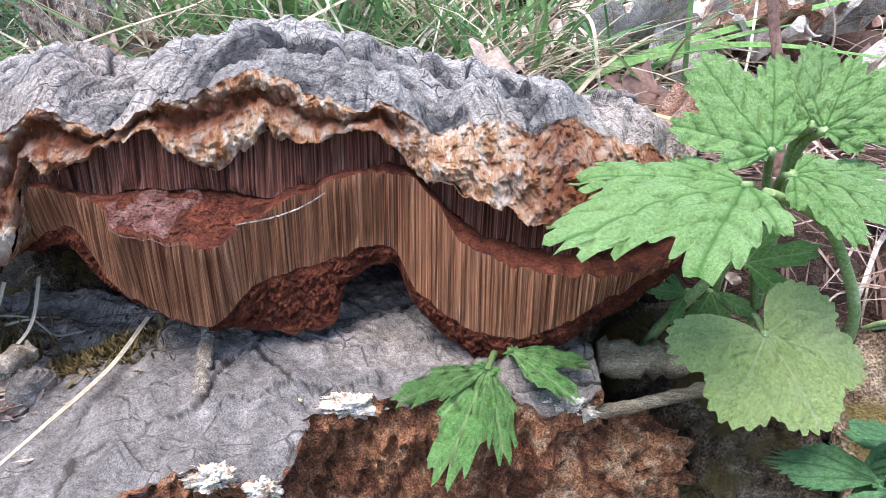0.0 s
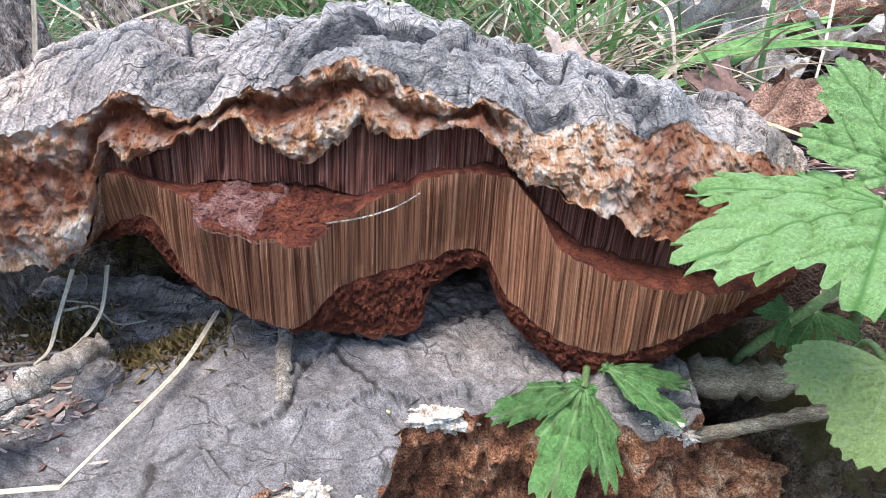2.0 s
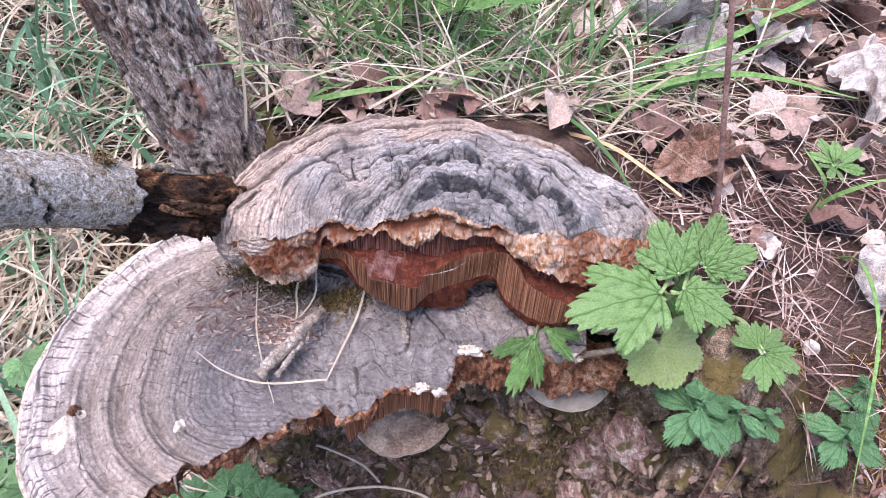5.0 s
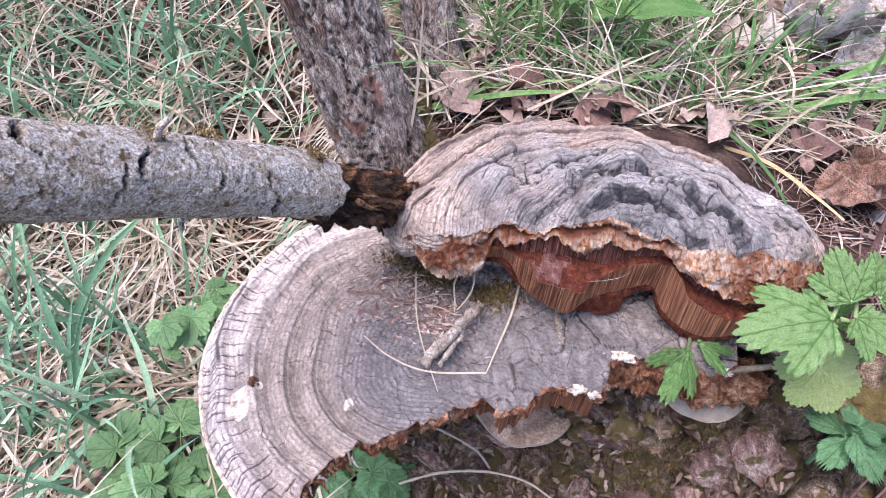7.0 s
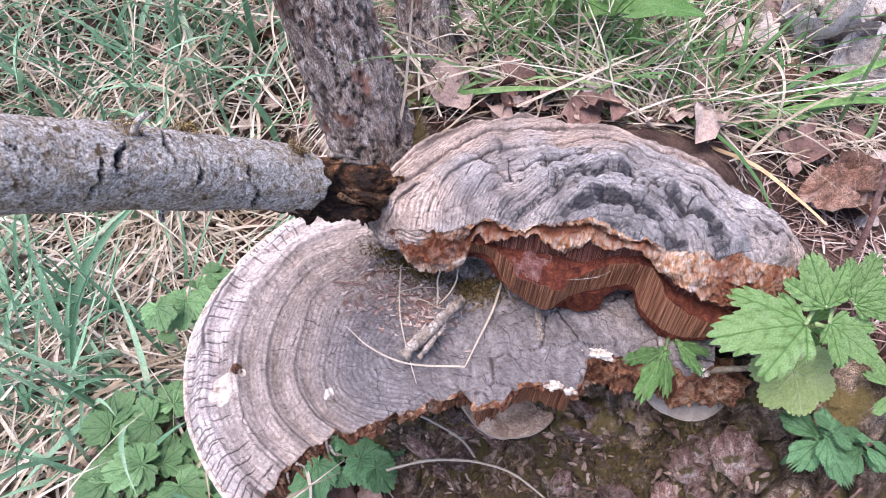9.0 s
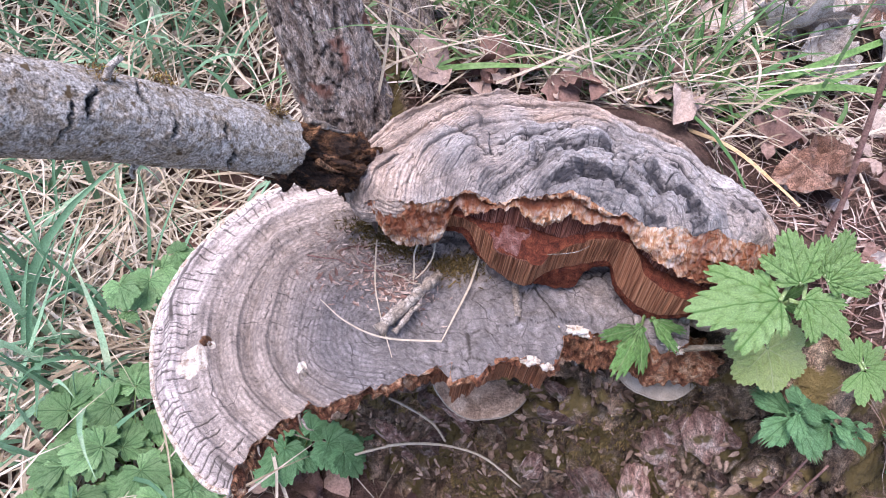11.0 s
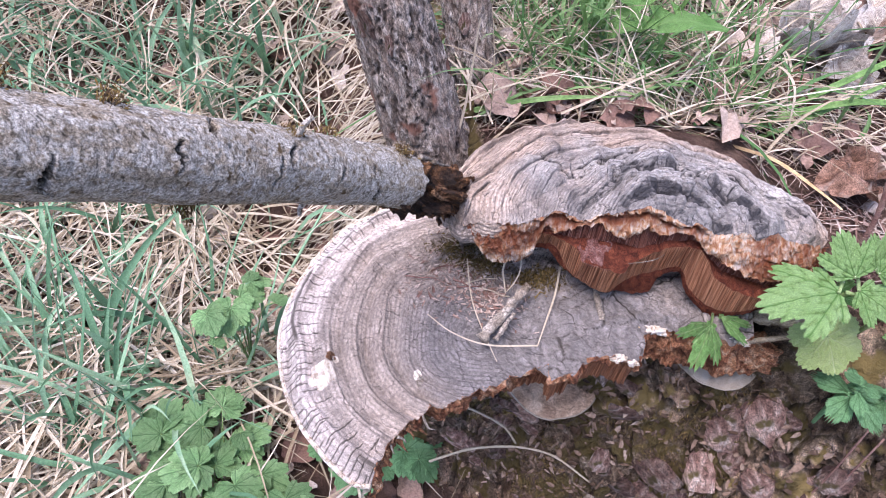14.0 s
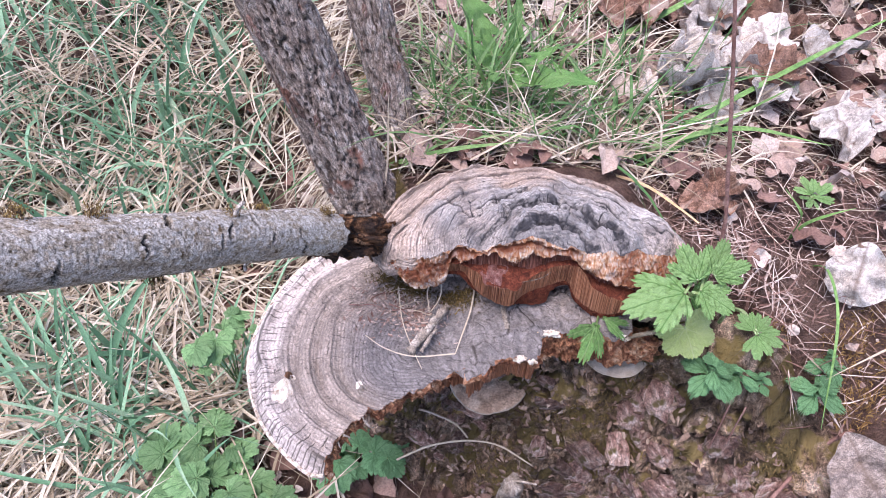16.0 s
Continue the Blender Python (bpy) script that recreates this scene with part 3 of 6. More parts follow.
# ---- strips: grass, straw, moss ----
def strips(base, way, length, width, droop, segs, rng, fold=0.25, curl=0.0):
    """Many tapered, bent strips as one vertex and face array. base, way: (n, 3)."""
    n = len(base)
    way = way / np.linalg.norm(way, axis=1)[:, None]
    up = np.array([0, 0, 1.0])
    side = np.cross(way, up + 0.01)
    side /= np.linalg.norm(side, axis=1)[:, None] + 1e-9
    s = np.linspace(0, 1, segs + 1)
    L = np.asarray(length)[:, None]
    yaw = curl * rng.normal(size=n)[:, None]
    line = base[:, None, :] + way[:, None, :] * (L * s)[..., None]
    line[..., 2] -= np.asarray(droop)[:, None] * (L * s ** 2)
    line += side[:, None, :] * (yaw * L * s ** 2)[..., None]
    wd = np.asarray(width)[:, None] * np.interp(s, [0, 0.15, 0.6, 1], [0.7, 1, 0.85, 0.04])[None]
    nrm = np.cross(side, way)
    V = np.stack([line - side[:, None] * wd[..., None] / 2, line - nrm[:, None] * (wd * fold)[..., None], line + side[:, None] * wd[..., None] / 2], 2)
    q = np.arange(segs)
    f = np.concatenate([np.stack([q * 3 + c, q * 3 + c + 1, q * 3 + c + 4, q * 3 + c + 3], 1) for c in (0, 1)])
    F = (np.arange(n)[:, None, None] * (segs + 1) * 3 + f[None]).reshape(-1, 4)
    return V.reshape(-1, 3), F


def ways(rng, n, tilt, spread, lean=(0, 0)):
    a = rng.uniform(0, 2 * np.pi, n)
    t = np.radians(rng.normal(tilt, spread, n))
    w = np.stack([np.cos(a) * np.sin(t) + lean[0], np.sin(a) * np.sin(t) + lean[1], np.cos(t)], 1)
    return w


rng = np.random.default_rng(11)
# moss on the stump's face
cols = rng.integers(int(NW * 0.12), int(NW * 0.95), 62000)
zz = rng.uniform(-0.12, 0.19, 62000)
keep = vnoise(np.stack([WALL[cols, 0] * 26, 0 * zz, zz * 26], 1), 5) > 0.16
mb, mw = [], []
for i, z in zip(cols[keep], zz[keep]):
    if z < top[i] + 0.01:
        p, n = on_wall(i, z)
        mb.append(p)
        mw.append(n + rng.normal(0, 0.5, 3))
mb, mw = np.array(mb), np.array(mw)
V, F = strips(mb, mw, rng.uniform(0.0012, 0.0036, len(mb)), rng.uniform(0.0004, 0.0009, len(mb)), rng.uniform(0, 0.6, len(mb)), 2, rng)
tagged(put("moss", mesh_of("moss", V - np.array(stump.location), F, MOSS), stump, "olive-brown cushions of moss"), kind="stuff")


# crumbs and flakes of rotten bark that cling to the face
rng = np.random.default_rng(12)
cols, zz = rng.integers(int(NW * 0.15), int(NW * 0.95), 3200), rng.uniform(-0.12, 0.18, 3200)
mb, mw = [], []
for i, zk in zip(cols, zz):
    if zk < top[i]:
        p, n = on_wall(i, zk)
        flat_way = rng.normal(0, 1, 3)
        mb.append(p + n * rng.uniform(0.0005, 0.004))
        mw.append(flat_way - n * (flat_way @ n) * 0.75)
mb, mw = np.array(mb), np.array(mw)
cl = rng.uniform(0.003, 0.011, len(mb))
V, F = strips(mb, mw, cl, cl * rng.uniform(0.25, 0.7, len(mb)), rng.uniform(0, 0.3, len(mb)), 2, rng, 0.3)
tagged(put("bark_litter", mesh_of("bark_litter", V - np.array(stump.location), F, CRUMB), stump, "crumbs and flakes of rotten bark"), kind="stuff")


# ---- lower bracket fungus: a broad half disc, its front broken away ----
C = np.array([-0.14, 0.165])
low_fungus = thing("bracket_fungus", "broad grey-brown bracket fungus with growth rings, front broken away", "fungus", (-0.14, 0.165, 0.2))
NB = 900
MARGIN = along([(-0.196, 0.0605), (-0.21, 0.0625), (-0.23, 0.077), (-0.2515, 0.0996), (-0.268, 0.129), (-0.277, 0.161), (-0.2755, 0.1975), (-0.2655, 0.2375), (-0.248, 0.269), (-0.215, 0.283), (-0.15, 0.285), (-0.06, 0.275), (0.0, 0.262), (0.035, 0.238), (0.045, 0.21)], NB)
BREAK = along([(-0.196, 0.0605), (-0.187, 0.086), (-0.169, 0.106), (-0.149, 0.1195), (-0.1367, 0.127), (-0.1266, 0.1335), (-0.1055, 0.146), (-0.0964, 0.151), (-0.092, 0.142), (-0.0796, 0.144), (-0.072, 0.152), (-0.0543, 0.159), (-0.0374, 0.1592), (-0.0338, 0.168), (-0.0325, 0.179), (-0.0176, 0.1835), (0.0, 0.182), (0.0193, 0.183), (0.036, 0.185), (0.045, 0.195)], NB)


def cap_height(x, y):
    r, a = np.hypot(x - C[0], y - C[1]), np.arctan2(y - C[1], x - C[0])
    edge = np.interp(np.where(a < 0, a + 2 * np.pi, a), [2.2, 2.6, 3.15, 3.7, 4.3], [0.152, 0.143, 0.137, 0.131, 0.119])
    left = 1 - smooth(-0.135, -0.09, x)
    q = r / edge + 0.03 * vnoise(stack(x * 30, y * 30, 0 * x), 3)
    z = 0.2335 + 0.012 * smooth(-0.13, -0.04, x) + 0.004 * fbm(stack(x * 14, y * 14, 0 * x), 2, seed=4)
    z = z + 0.004 * (1 - smooth(0.1, 0.5, q)) * left
    rings = 0.0033 * np.cos(q * 2 * np.pi * 7.5) * smooth(0.3, 0.5, q) + 0.0005 * np.cos(q * 2 * np.pi * 31)
    roll = -0.010 * smooth(0.86, 1.0, q) ** 2
    z = z + left * (rings * (0.6 + 0.6 * vnoise(stack(x * 35, y * 35, 0 * x), 6)) + roll)
    wx, wy = x + 0.004 * vnoise(stack(x * 60, y * 60, 0 * x), 7), y + 0.004 * vnoise(stack(x * 60, y * 60, 0 * x), 8)
    f1, f2, rid = cells(wx * 34, wy * 52, 2)
    k1, k2, kid = cells(wx * 95, wy * 150, 12)
    crack = (0.85 * (1 - smooth(0.012, 0.050, f2 - f1)) * (rid > 0.42) + 0.5 * (1 - smooth(0.0, 0.09, k2 - k1)) * (kid > 0.6)) * smooth(-0.15, -0.1, x)
    split = 0.8 * (1 - smooth(0.005, 0.013, np.abs(q - 0.93 + 0.015 * vnoise(stack(x * 40, y * 40, 0 * x), 19)))) * smooth(-0.3, 0.2, vnoise(stack(x * 55, y * 55, 0 * x), 20))
    for many, low, key in ((15, 0.78, 4), (25, 0.86, 44)):
        # short radial cracks, each with its own reach
        ua = a * many + 0.30 * vnoise(stack(x * 30, y * 30, 0 * x), 9 + key)
        ca = np.floor(ua).astype(np.int64)
        r1, r2, r3 = lattice(ca, 0 * ca, 0 * ca, key), lattice(ca, 0 * ca + 1, 0 * ca, key), lattice(ca, 0 * ca + 2, 0 * ca, key)
        away = np.abs(ua - ca - 0.3 - 0.4 * r1) * r / many
        start = low + 0.12 * r2
        split = np.maximum(split, 0.8 * (1 - smooth(0.0002, 0.0007, away)) * smooth(start, start + 0.02, q) * (1 - smooth(start + 0.07 + 0.12 * r3, start + 0.09 + 0.12 * r3, q)))
    split = split * left
    dirt_shade = np.clip(crack + split, 0, 1)
    z = z + 0.0026 * (rid - 0.5) * smooth(-0.12, -0.06, x) + 0.0008 * (kid - 0.5) * smooth(-0.12, -0.06, x) - 0.0008 * dirt_shade + 0.0007 * fbm(stack(x * 260, y * 260, 0 * x), 3, seed=6)
    z = z + 0.0022 * fbm(stack(x * 70, y * 70, 0 * x), 3, seed=12) * smooth(-0.15, -0.1, x)
    return z, dirt_shade, q * (0.25 + 0.75 * left)


jag = 0.0032 * fbm(stack(BREAK[:, 0] * 150, BREAK[:, 1] * 150, 0 * BREAK[:, 0]), 3, seed=3) * smooth(0, 0.04, np.linspace(0, 1, NB))
BR = BREAK + np.stack([0.4 * jag, jag], 1)
vv = (np.linspace(0, 1, 140) ** 0.85)[None, :, None]
D = BR[:, None] * (1 - vv) + MARGIN[:, None] * vv
z, dirt_shade, ringq = cap_height(D[..., 0], D[..., 1])
base = np.array(low_fungus.location)

# zoned grey-brown cap, coloured by growth ring
ZONED = material("zoned_cap", [(0.3, (0.22, 0.20, 0.188)), (0.5, (0.295, 0.27, 0.253)), (0.7, (0.38, 0.35, 0.333))], 110, bscale=520, bump=0.7, size=0.0009, attr="dirt_shade", fine=0.38, crackle=(40, 0.020, 0.75, (1, 1.9, 1)), lines=(46, 0.26, 0.5, 2.2))
n, l = ZONED.node_tree.nodes, ZONED.node_tree.links
co, ln, ns, sm = n.new("ShaderNodeTexCoord"), n.new("ShaderNodeVectorMath"), n.new("ShaderNodeTexNoise"), n.new("ShaderNodeMath")
flat, rr, mixz = n.new("ShaderNodeVectorMath"), n.new("ShaderNodeValToRGB"), n.new("ShaderNodeMix")
sep, east, west, side_max, comb = n.new("ShaderNodeSeparateXYZ"), n.new("ShaderNodeMath"), n.new("ShaderNodeMath"), n.new("ShaderNodeMath"), n.new("ShaderNodeCombineXYZ")
flat.operation, flat.inputs[1].default_value = "MULTIPLY", (7, 6.6, 0)
ln.operation = "LENGTH"
east.operation, east.inputs[1].default_value = "MULTIPLY", 0.18
west.operation, west.inputs[1].default_value = "MULTIPLY", -1.0
side_max.operation = "MAXIMUM"
ns.inputs["Scale"].default_value, ns.inputs["Detail"].default_value = 45, 5
sm.operation, sm.inputs[1].default_value = "MULTIPLY_ADD", 0.10
l.new(co.outputs["Object"], sep.inputs[0])
l.new(sep.outputs[0], east.inputs[0])
l.new(sep.outputs[0], west.inputs[0])
l.new(east.outputs[0], side_max.inputs[0])
l.new(west.outputs[0], side_max.inputs[1])
l.new(side_max.outputs[0], comb.inputs[0])
l.new(sep.outputs[1], comb.inputs[1])
l.new(comb.outputs[0], flat.inputs[0])
l.new(flat.outputs[0], ln.inputs[0])
l.new(co.outputs["Object"], ns.inputs["Vector"])
l.new(ns.outputs["Fac"], sm.inputs[0])
l.new(ln.outputs["Value"], sm.inputs[2])
l.new(sm.outputs[0], rr.inputs[0])
stops = [(0.0, 0.60, 0.605, 0.62), (0.30, 0.56, 0.56, 0.575), (0.39, 0.84, 0.80, 0.77), (0.48, 1.02, 0.94, 0.86), (0.54, 1.28, 1.15, 1.03), (0.59, 0.92, 0.83, 0.75), (0.65, 1.36, 1.23, 1.10), (0.70, 0.92, 0.84, 0.77), (0.76, 1.5, 1.38, 1.27), (0.81, 1.0, 0.93, 0.87), (0.86, 1.85, 1.76, 1.70), (0.92, 1.75, 1.68, 1.63), (0.945, 1.15, 1.08, 1.04), (0.975, 1.9, 1.85, 1.83)]
while len(rr.color_ramp.elements) < len(stops):
    rr.color_ramp.elements.new(0.5)
for e, (p, a, b, c) in zip(rr.color_ramp.elements, stops):
    e.position, e.color = p, (a, b, c, 1)
mixz.data_type, mixz.blend_type = "RGBA", "MULTIPLY"
mixz.inputs[0].default_value = 1.0
grain = [k for k in n if k.bl_idname == "ShaderNodeMix" and k.blend_type == "OVERLAY"][0]
ramp_node = [k for k in n if k.bl_idname == "ShaderNodeValToRGB" and k != rr][0]
l.new(ramp_node.outputs[0], mixz.inputs[6])
l.new(rr.outputs[0], mixz.inputs[7])
l.new(mixz.outputs[2], grain.inputs[6])

low_cap = sheet("cap", stack(D[..., 0], D[..., 1], z) - base, ZONED, low_fungus, "zoned grey-brown cracked crust", attr={"dirt_shade": dirt_shade, "ring": ringq}, flip=True)
sarc = np.linspace(0, 1, NB)
nb = np.gradient(np.stack([np.convolve(np.pad(BREAK[:, k], 25, mode="edge"), np.ones(51) / 51, "valid") for k in (0, 1)], 1), axis=0)
nb /= np.linalg.norm(nb, axis=1)[:, None]
ob2 = np.stack([nb[:, 1], -nb[:, 0]], 1)
inset = np.interp(sarc, [0, 0.05, 0.12, 0.34, 0.41, 0.46, 0.62, 0.72, 1], [0, 0.0, 0.003, 0.003, 0.003, 0.003, 0.003, 0.0, -0.004])[:, None]
thick = np.interp(np.linspace(0, 1, NB), [0, 0.12, 0.3, 0.45, 0.66, 0.74, 0.9, 1], [0.017, 0.012, 0.012, 0.026, 0.026, 0.030, 0.030, 0.030])[:, None]
vb = vv[..., 0]
under = z - 0.003 - thick * (1 - vb) * 0.95 - 0.004 * (vb < 0.98)
DU = (BR - ob2 * (inset + 0.007))[:, None] * (1 - vv) + MARGIN[:, None] * vv
sheet("pore_surface", (stack(DU[..., 0], DU[..., 1], under) - base)[::4, ::4], PORES, low_fungus, "pale pore surface beneath")
# pale bare spots and a healed hole on the cap
for name, px, py, ra, ma, label in (("bare_spot", -0.2395, 0.121, 0.0105, PALE, "white bare patch"), ("bare_spot", -0.1795, 0.1315, 0.006, PALE, "pale healed scar"), ("scar", -0.2365, 0.135, 0.0042, WOOD, "dark hole"), ("scar", -0.1772, 0.1275, 0.0062, STICK, "dark healed slit"), ("bare_spot", -0.2335, 0.1345, 0.0030, PALE, "white edge of the hole")):
    ta, tr = np.linspace(0, 2 * np.pi, 48, endpoint=False)[:, None], np.linspace(0.02, 1, 14)[None, :]
    wob = 1 + 0.22 * vnoise(stack(np.cos(ta) * 1.6 + px * 90, np.sin(ta) * 1.6, 0 * ta), 5)
    sx, sy = px + ra * wob * tr * np.cos(ta) * (0.55 if ra == 0.006 else 0.42 if ra == 0.0062 else 0.85), py + ra * wob * tr * np.sin(ta)
    sz = cap_height(sx, sy)[0] + 0.0005 - 0.0012 * smooth(0.8, 1, tr)
    sheet(name, stack(sx, sy, sz) - base, ma, low_cap, label, close=True)
# a small ringed knob and cushions of moss beside the upper fungus
ta, tp = np.linspace(0, 2 * np.pi, 60, endpoint=False)[:, None], np.linspace(0.02, 1, 30)[None, :]
kx, ky = -0.1185 + 0.0075 * tp * np.cos(ta), 0.2085 + 0.0085 * tp * np.sin(ta)
kz = cap_height(np.array([-0.1185]), np.array([0.2085]))[0][0] - 0.002 + 0.0075 * np.sqrt(np.clip(1.02 - tp ** 2, 0, 1)) + 0.0004 * np.cos(tp * 30) + 0 * ta + 0.0006 * fbm(stack(kx * 300, ky * 300, 0 * kx), 2, seed=4)
sheet("knob", stack(kx, ky, kz) - base, ZONED, low_cap, "small rounded ringed knob", close=True, attr={"dirt_shade": 0.5 * smooth(0.8, 1.0, np.cos(tp * 30)) + 0 * ta})
rng = np.random.default_rng(17)
mn = 2600
which = rng.integers(0, 3, mn)
mx, my = np.choose(which, [-0.105, -0.145, -0.165]) + rng.normal(0, 0.009, mn), np.choose(which, [0.2225, 0.236, 0.245]) + rng.normal(0, 0.006, mn)
mb = np.column_stack([mx, my, cap_height(mx, my)[0]])
V, F = strips(mb, rng.normal(0, 0.6, (mn, 3)) + np.array([0, -0.3, 1.0]), rng.uniform(0.002, 0.006, mn), rng.uniform(0.0007, 0.0014, mn), rng.uniform(0, 0.5, mn), 2, rng)
tagged(put("moss", mesh_of("moss", V - base, F, MOSS), low_fungus, "dark green-brown moss at the junction"), kind="stuff")
# white growing margin
mz = z[:, -1] - 0.0015
put("margin", tube_mesh("margin", np.column_stack([MARGIN + (MARGIN - C) / np.linalg.norm(MARGIN - C, axis=1)[:, None] * 0.0010, mz + 0.0004])[:int(NB * 0.73)] - base, 0.0016, PALE, 8), low_cap, "thin white growing edge")
# broken face: torn flesh above, tubes below
wv = np.linspace(0, 1, 40)[None, :]
ztop, zbot = z[:, :1] + 0.0005, under[:, :1]
split_z = ztop - (ztop - zbot) * np.interp(np.linspace(0, 1, NB), [0, 0.3, 0.40, 0.45, 0.66, 0.73, 1], [0.95, 0.9, 0.5, 0.22, 0.25, 0.85, 0.9])[:, None]
for name, za, zb, ma, amp, key in (("torn_flesh", ztop, split_z, FLESH_DARK, 0.0045, 150), ("tube_layer", split_z, zbot, TUBES, 0.0012, 700)):
    q = za + (zb - za) * wv
    xx, yy = BR[:, :1] + 0 * q, BR[:, 1:] + 0 * q
    d = amp * fbm(stack(xx * key, yy * key, q * (key if key < 400 else 40)), 3, seed=5) * np.minimum(1, wv * 8) - (0.0025 if key > 400 else 0.0) - inset * (ztop - q) / (ztop - zbot)
    face = stack(xx + ob2[:, :1] * d, yy + ob2[:, 1:] * d, q)
    face_part = sheet(name, face - base, ma, low_fungus, flip=True)
    if name == "torn_flesh":
        torn_part = face_part


ta, tp = np.linspace(0, 2 * np.pi, 110, endpoint=False)[:, None], np.linspace(0.02, np.pi - 0.02, 56)[None, :]
lump3 = stack(np.sin(tp) * np.cos(ta), np.sin(tp) * np.sin(ta), np.cos(tp) + 0 * ta)
bulk = 1 + 0.22 * fbm(lump3 * 3.2, 4, 0.6, 97)
sheet("rotten_flesh", np.array([0.050, 0.202, 0.213]) + lump3 * bulk[..., None] * np.array([0.023, 0.016, 0.013]) - base, FLESH_DARK, low_fungus, "crumbling rotten orange-brown flesh", close=True, flip=True)
# white mould along the broken edge
for mx0, wide, deep_m, tall, seed in ((-0.024, 0.0075, 0.0028, 0.0030, 93), (-0.052, 0.005, 0.0024, 0.0026, 94), (-0.041, 0.0035, 0.0020, 0.0022, 96), (0.034, 0.006, 0.0028, 0.0028, 95)):
    j = int(np.argmin(np.abs(BR[:, 0] - mx0) + (sarc < 0.3)))
    lumpy = 1 + 0.45 * fbm(lump3 * 2.6 + seed, 4, 0.6, seed)
    sheet("mould", np.array([BR[j, 0], BR[j, 1] + 0.001, z[j, 0] - 0.0012]) + lump3 * lumpy[..., None] * np.array([wide, deep_m, tall]) - base, PALE, torn_part, "white mould on the torn flesh", close=True, flip=True)


# splinters at the broken corner of the cap
rng = np.random.default_rng(72)
for k in range(16):
    j = int(rng.integers(4, 150))
    foot = np.array([BR[j, 0], BR[j, 1], z[j, 0] - rng.uniform(0.001, 0.008)])
    tip = foot + np.array([rng.uniform(0.002, 0.008), rng.uniform(-0.008, 0.0), rng.uniform(-0.006, 0.002)])
    put("splinter", tube_mesh("splinter", along([foot - base, (foot + tip) / 2 + rng.normal(0, 0.0008, 3) - base, tip - base], 7), np.linspace(rng.uniform(0.0007, 0.0018), 0.0003, 7), WOOD if k % 4 else STICK, 6), low_fungus, "splinter of broken flesh")


# ---- upper bracket fungus: a hump of crust with its front torn open ----
up_fungus = thing("bracket_fungus", "thick old bracket fungus torn open, rusty tube layers showing", "fungus", (-0.05, 0.26, 0.26))
base = np.array(up_fungus.location)
NX = 500
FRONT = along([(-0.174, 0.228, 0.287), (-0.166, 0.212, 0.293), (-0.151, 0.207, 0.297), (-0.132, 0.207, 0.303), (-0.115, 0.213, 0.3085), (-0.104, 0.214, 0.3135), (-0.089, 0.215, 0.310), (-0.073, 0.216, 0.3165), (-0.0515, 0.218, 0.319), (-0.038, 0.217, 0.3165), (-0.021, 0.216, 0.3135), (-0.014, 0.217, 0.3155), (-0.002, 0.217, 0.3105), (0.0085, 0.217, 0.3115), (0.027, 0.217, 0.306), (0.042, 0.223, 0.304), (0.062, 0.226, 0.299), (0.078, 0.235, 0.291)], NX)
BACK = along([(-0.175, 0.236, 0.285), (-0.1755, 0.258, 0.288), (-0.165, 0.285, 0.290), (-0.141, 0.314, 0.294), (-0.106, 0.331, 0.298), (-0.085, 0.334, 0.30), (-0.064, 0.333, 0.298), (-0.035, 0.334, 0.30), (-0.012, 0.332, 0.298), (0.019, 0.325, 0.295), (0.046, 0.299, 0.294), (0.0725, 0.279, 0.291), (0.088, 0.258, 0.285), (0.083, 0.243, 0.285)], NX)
FRONT[:, 2] += 0.0012 * fbm(FRONT * 130, 3, seed=21)
FRONT[:, 1] += 0.0022 * fbm(FRONT * 110, 3, seed=22)
vv = np.linspace(0, 1, 240)[None, :, None]
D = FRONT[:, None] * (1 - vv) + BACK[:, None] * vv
x, y, v1 = D[..., 0], D[..., 1], vv[..., 0] + 0 * D[..., 0]
ends = smooth(0, 0.1, np.linspace(0, 1, NX))[:, None] * smooth(0, 0.14, np.linspace(1, 0, NX))[:, None]
dome = (0.0125 * (1 - (2 * v1 - 0.95) ** 2) * (0.35 + 0.65 * ends) + 0.003 * smooth(0.0, 0.08, v1) * (1 - smooth(0.08, 0.5, v1)))
zc = D[..., 2] + dome + 0.004 * fbm(stack(x * 24, y * 24, 0 * x), 3, seed=31)
oval = np.sqrt(((x + 0.03) / 0.15) ** 2 + ((y - 0.195) / 0.135) ** 2)
th = np.arctan2((y - 0.195) / 0.135, (x + 0.03) / 0.15)
wx, wy = vnoise(stack(x * 55, y * 55, 0 * x), 34), vnoise(stack(x * 55, y * 55, 0 * x), 35)
# swollen lobes, long along the growth rings
f1, f2, rid = cells(th * 4.6 + 0.7 * wx, oval * 11 + 0.6 * wy, 36)
lump = np.sqrt(np.clip(1 - (f1 / 0.85) ** 2, 0, 1)) * (0.4 + rid)
g = oval + 0.04 * vnoise(stack(x * 30, y * 30, 0 * x), 32) + 0.008 * wx + 0.014 * lump
step = (g * 6.5) % 1
zc = zc + 0.0048 * (smooth(0, 0.15, step) * (1 - step) - 0.4) * smooth(0.1, 0.3, v1) * ends
lines = np.cos(g * 2 * np.pi * 32)
left_end = smooth(-0.10, -0.15, x)
front = 1 - smooth(0.4, 0.7, v1 + 0.15 * vnoise(stack(x * 35, y * 35, 0 * x), 42))
zc = zc + (0.4 + 0.6 * front) * 0.0062 * (lump - 0.6) * (0.15 + 0.85 * smooth(0.0, 0.12, v1)) + (0.00022 + 0.0003 * left_end + 0.00015 * (1 - front)) * lines
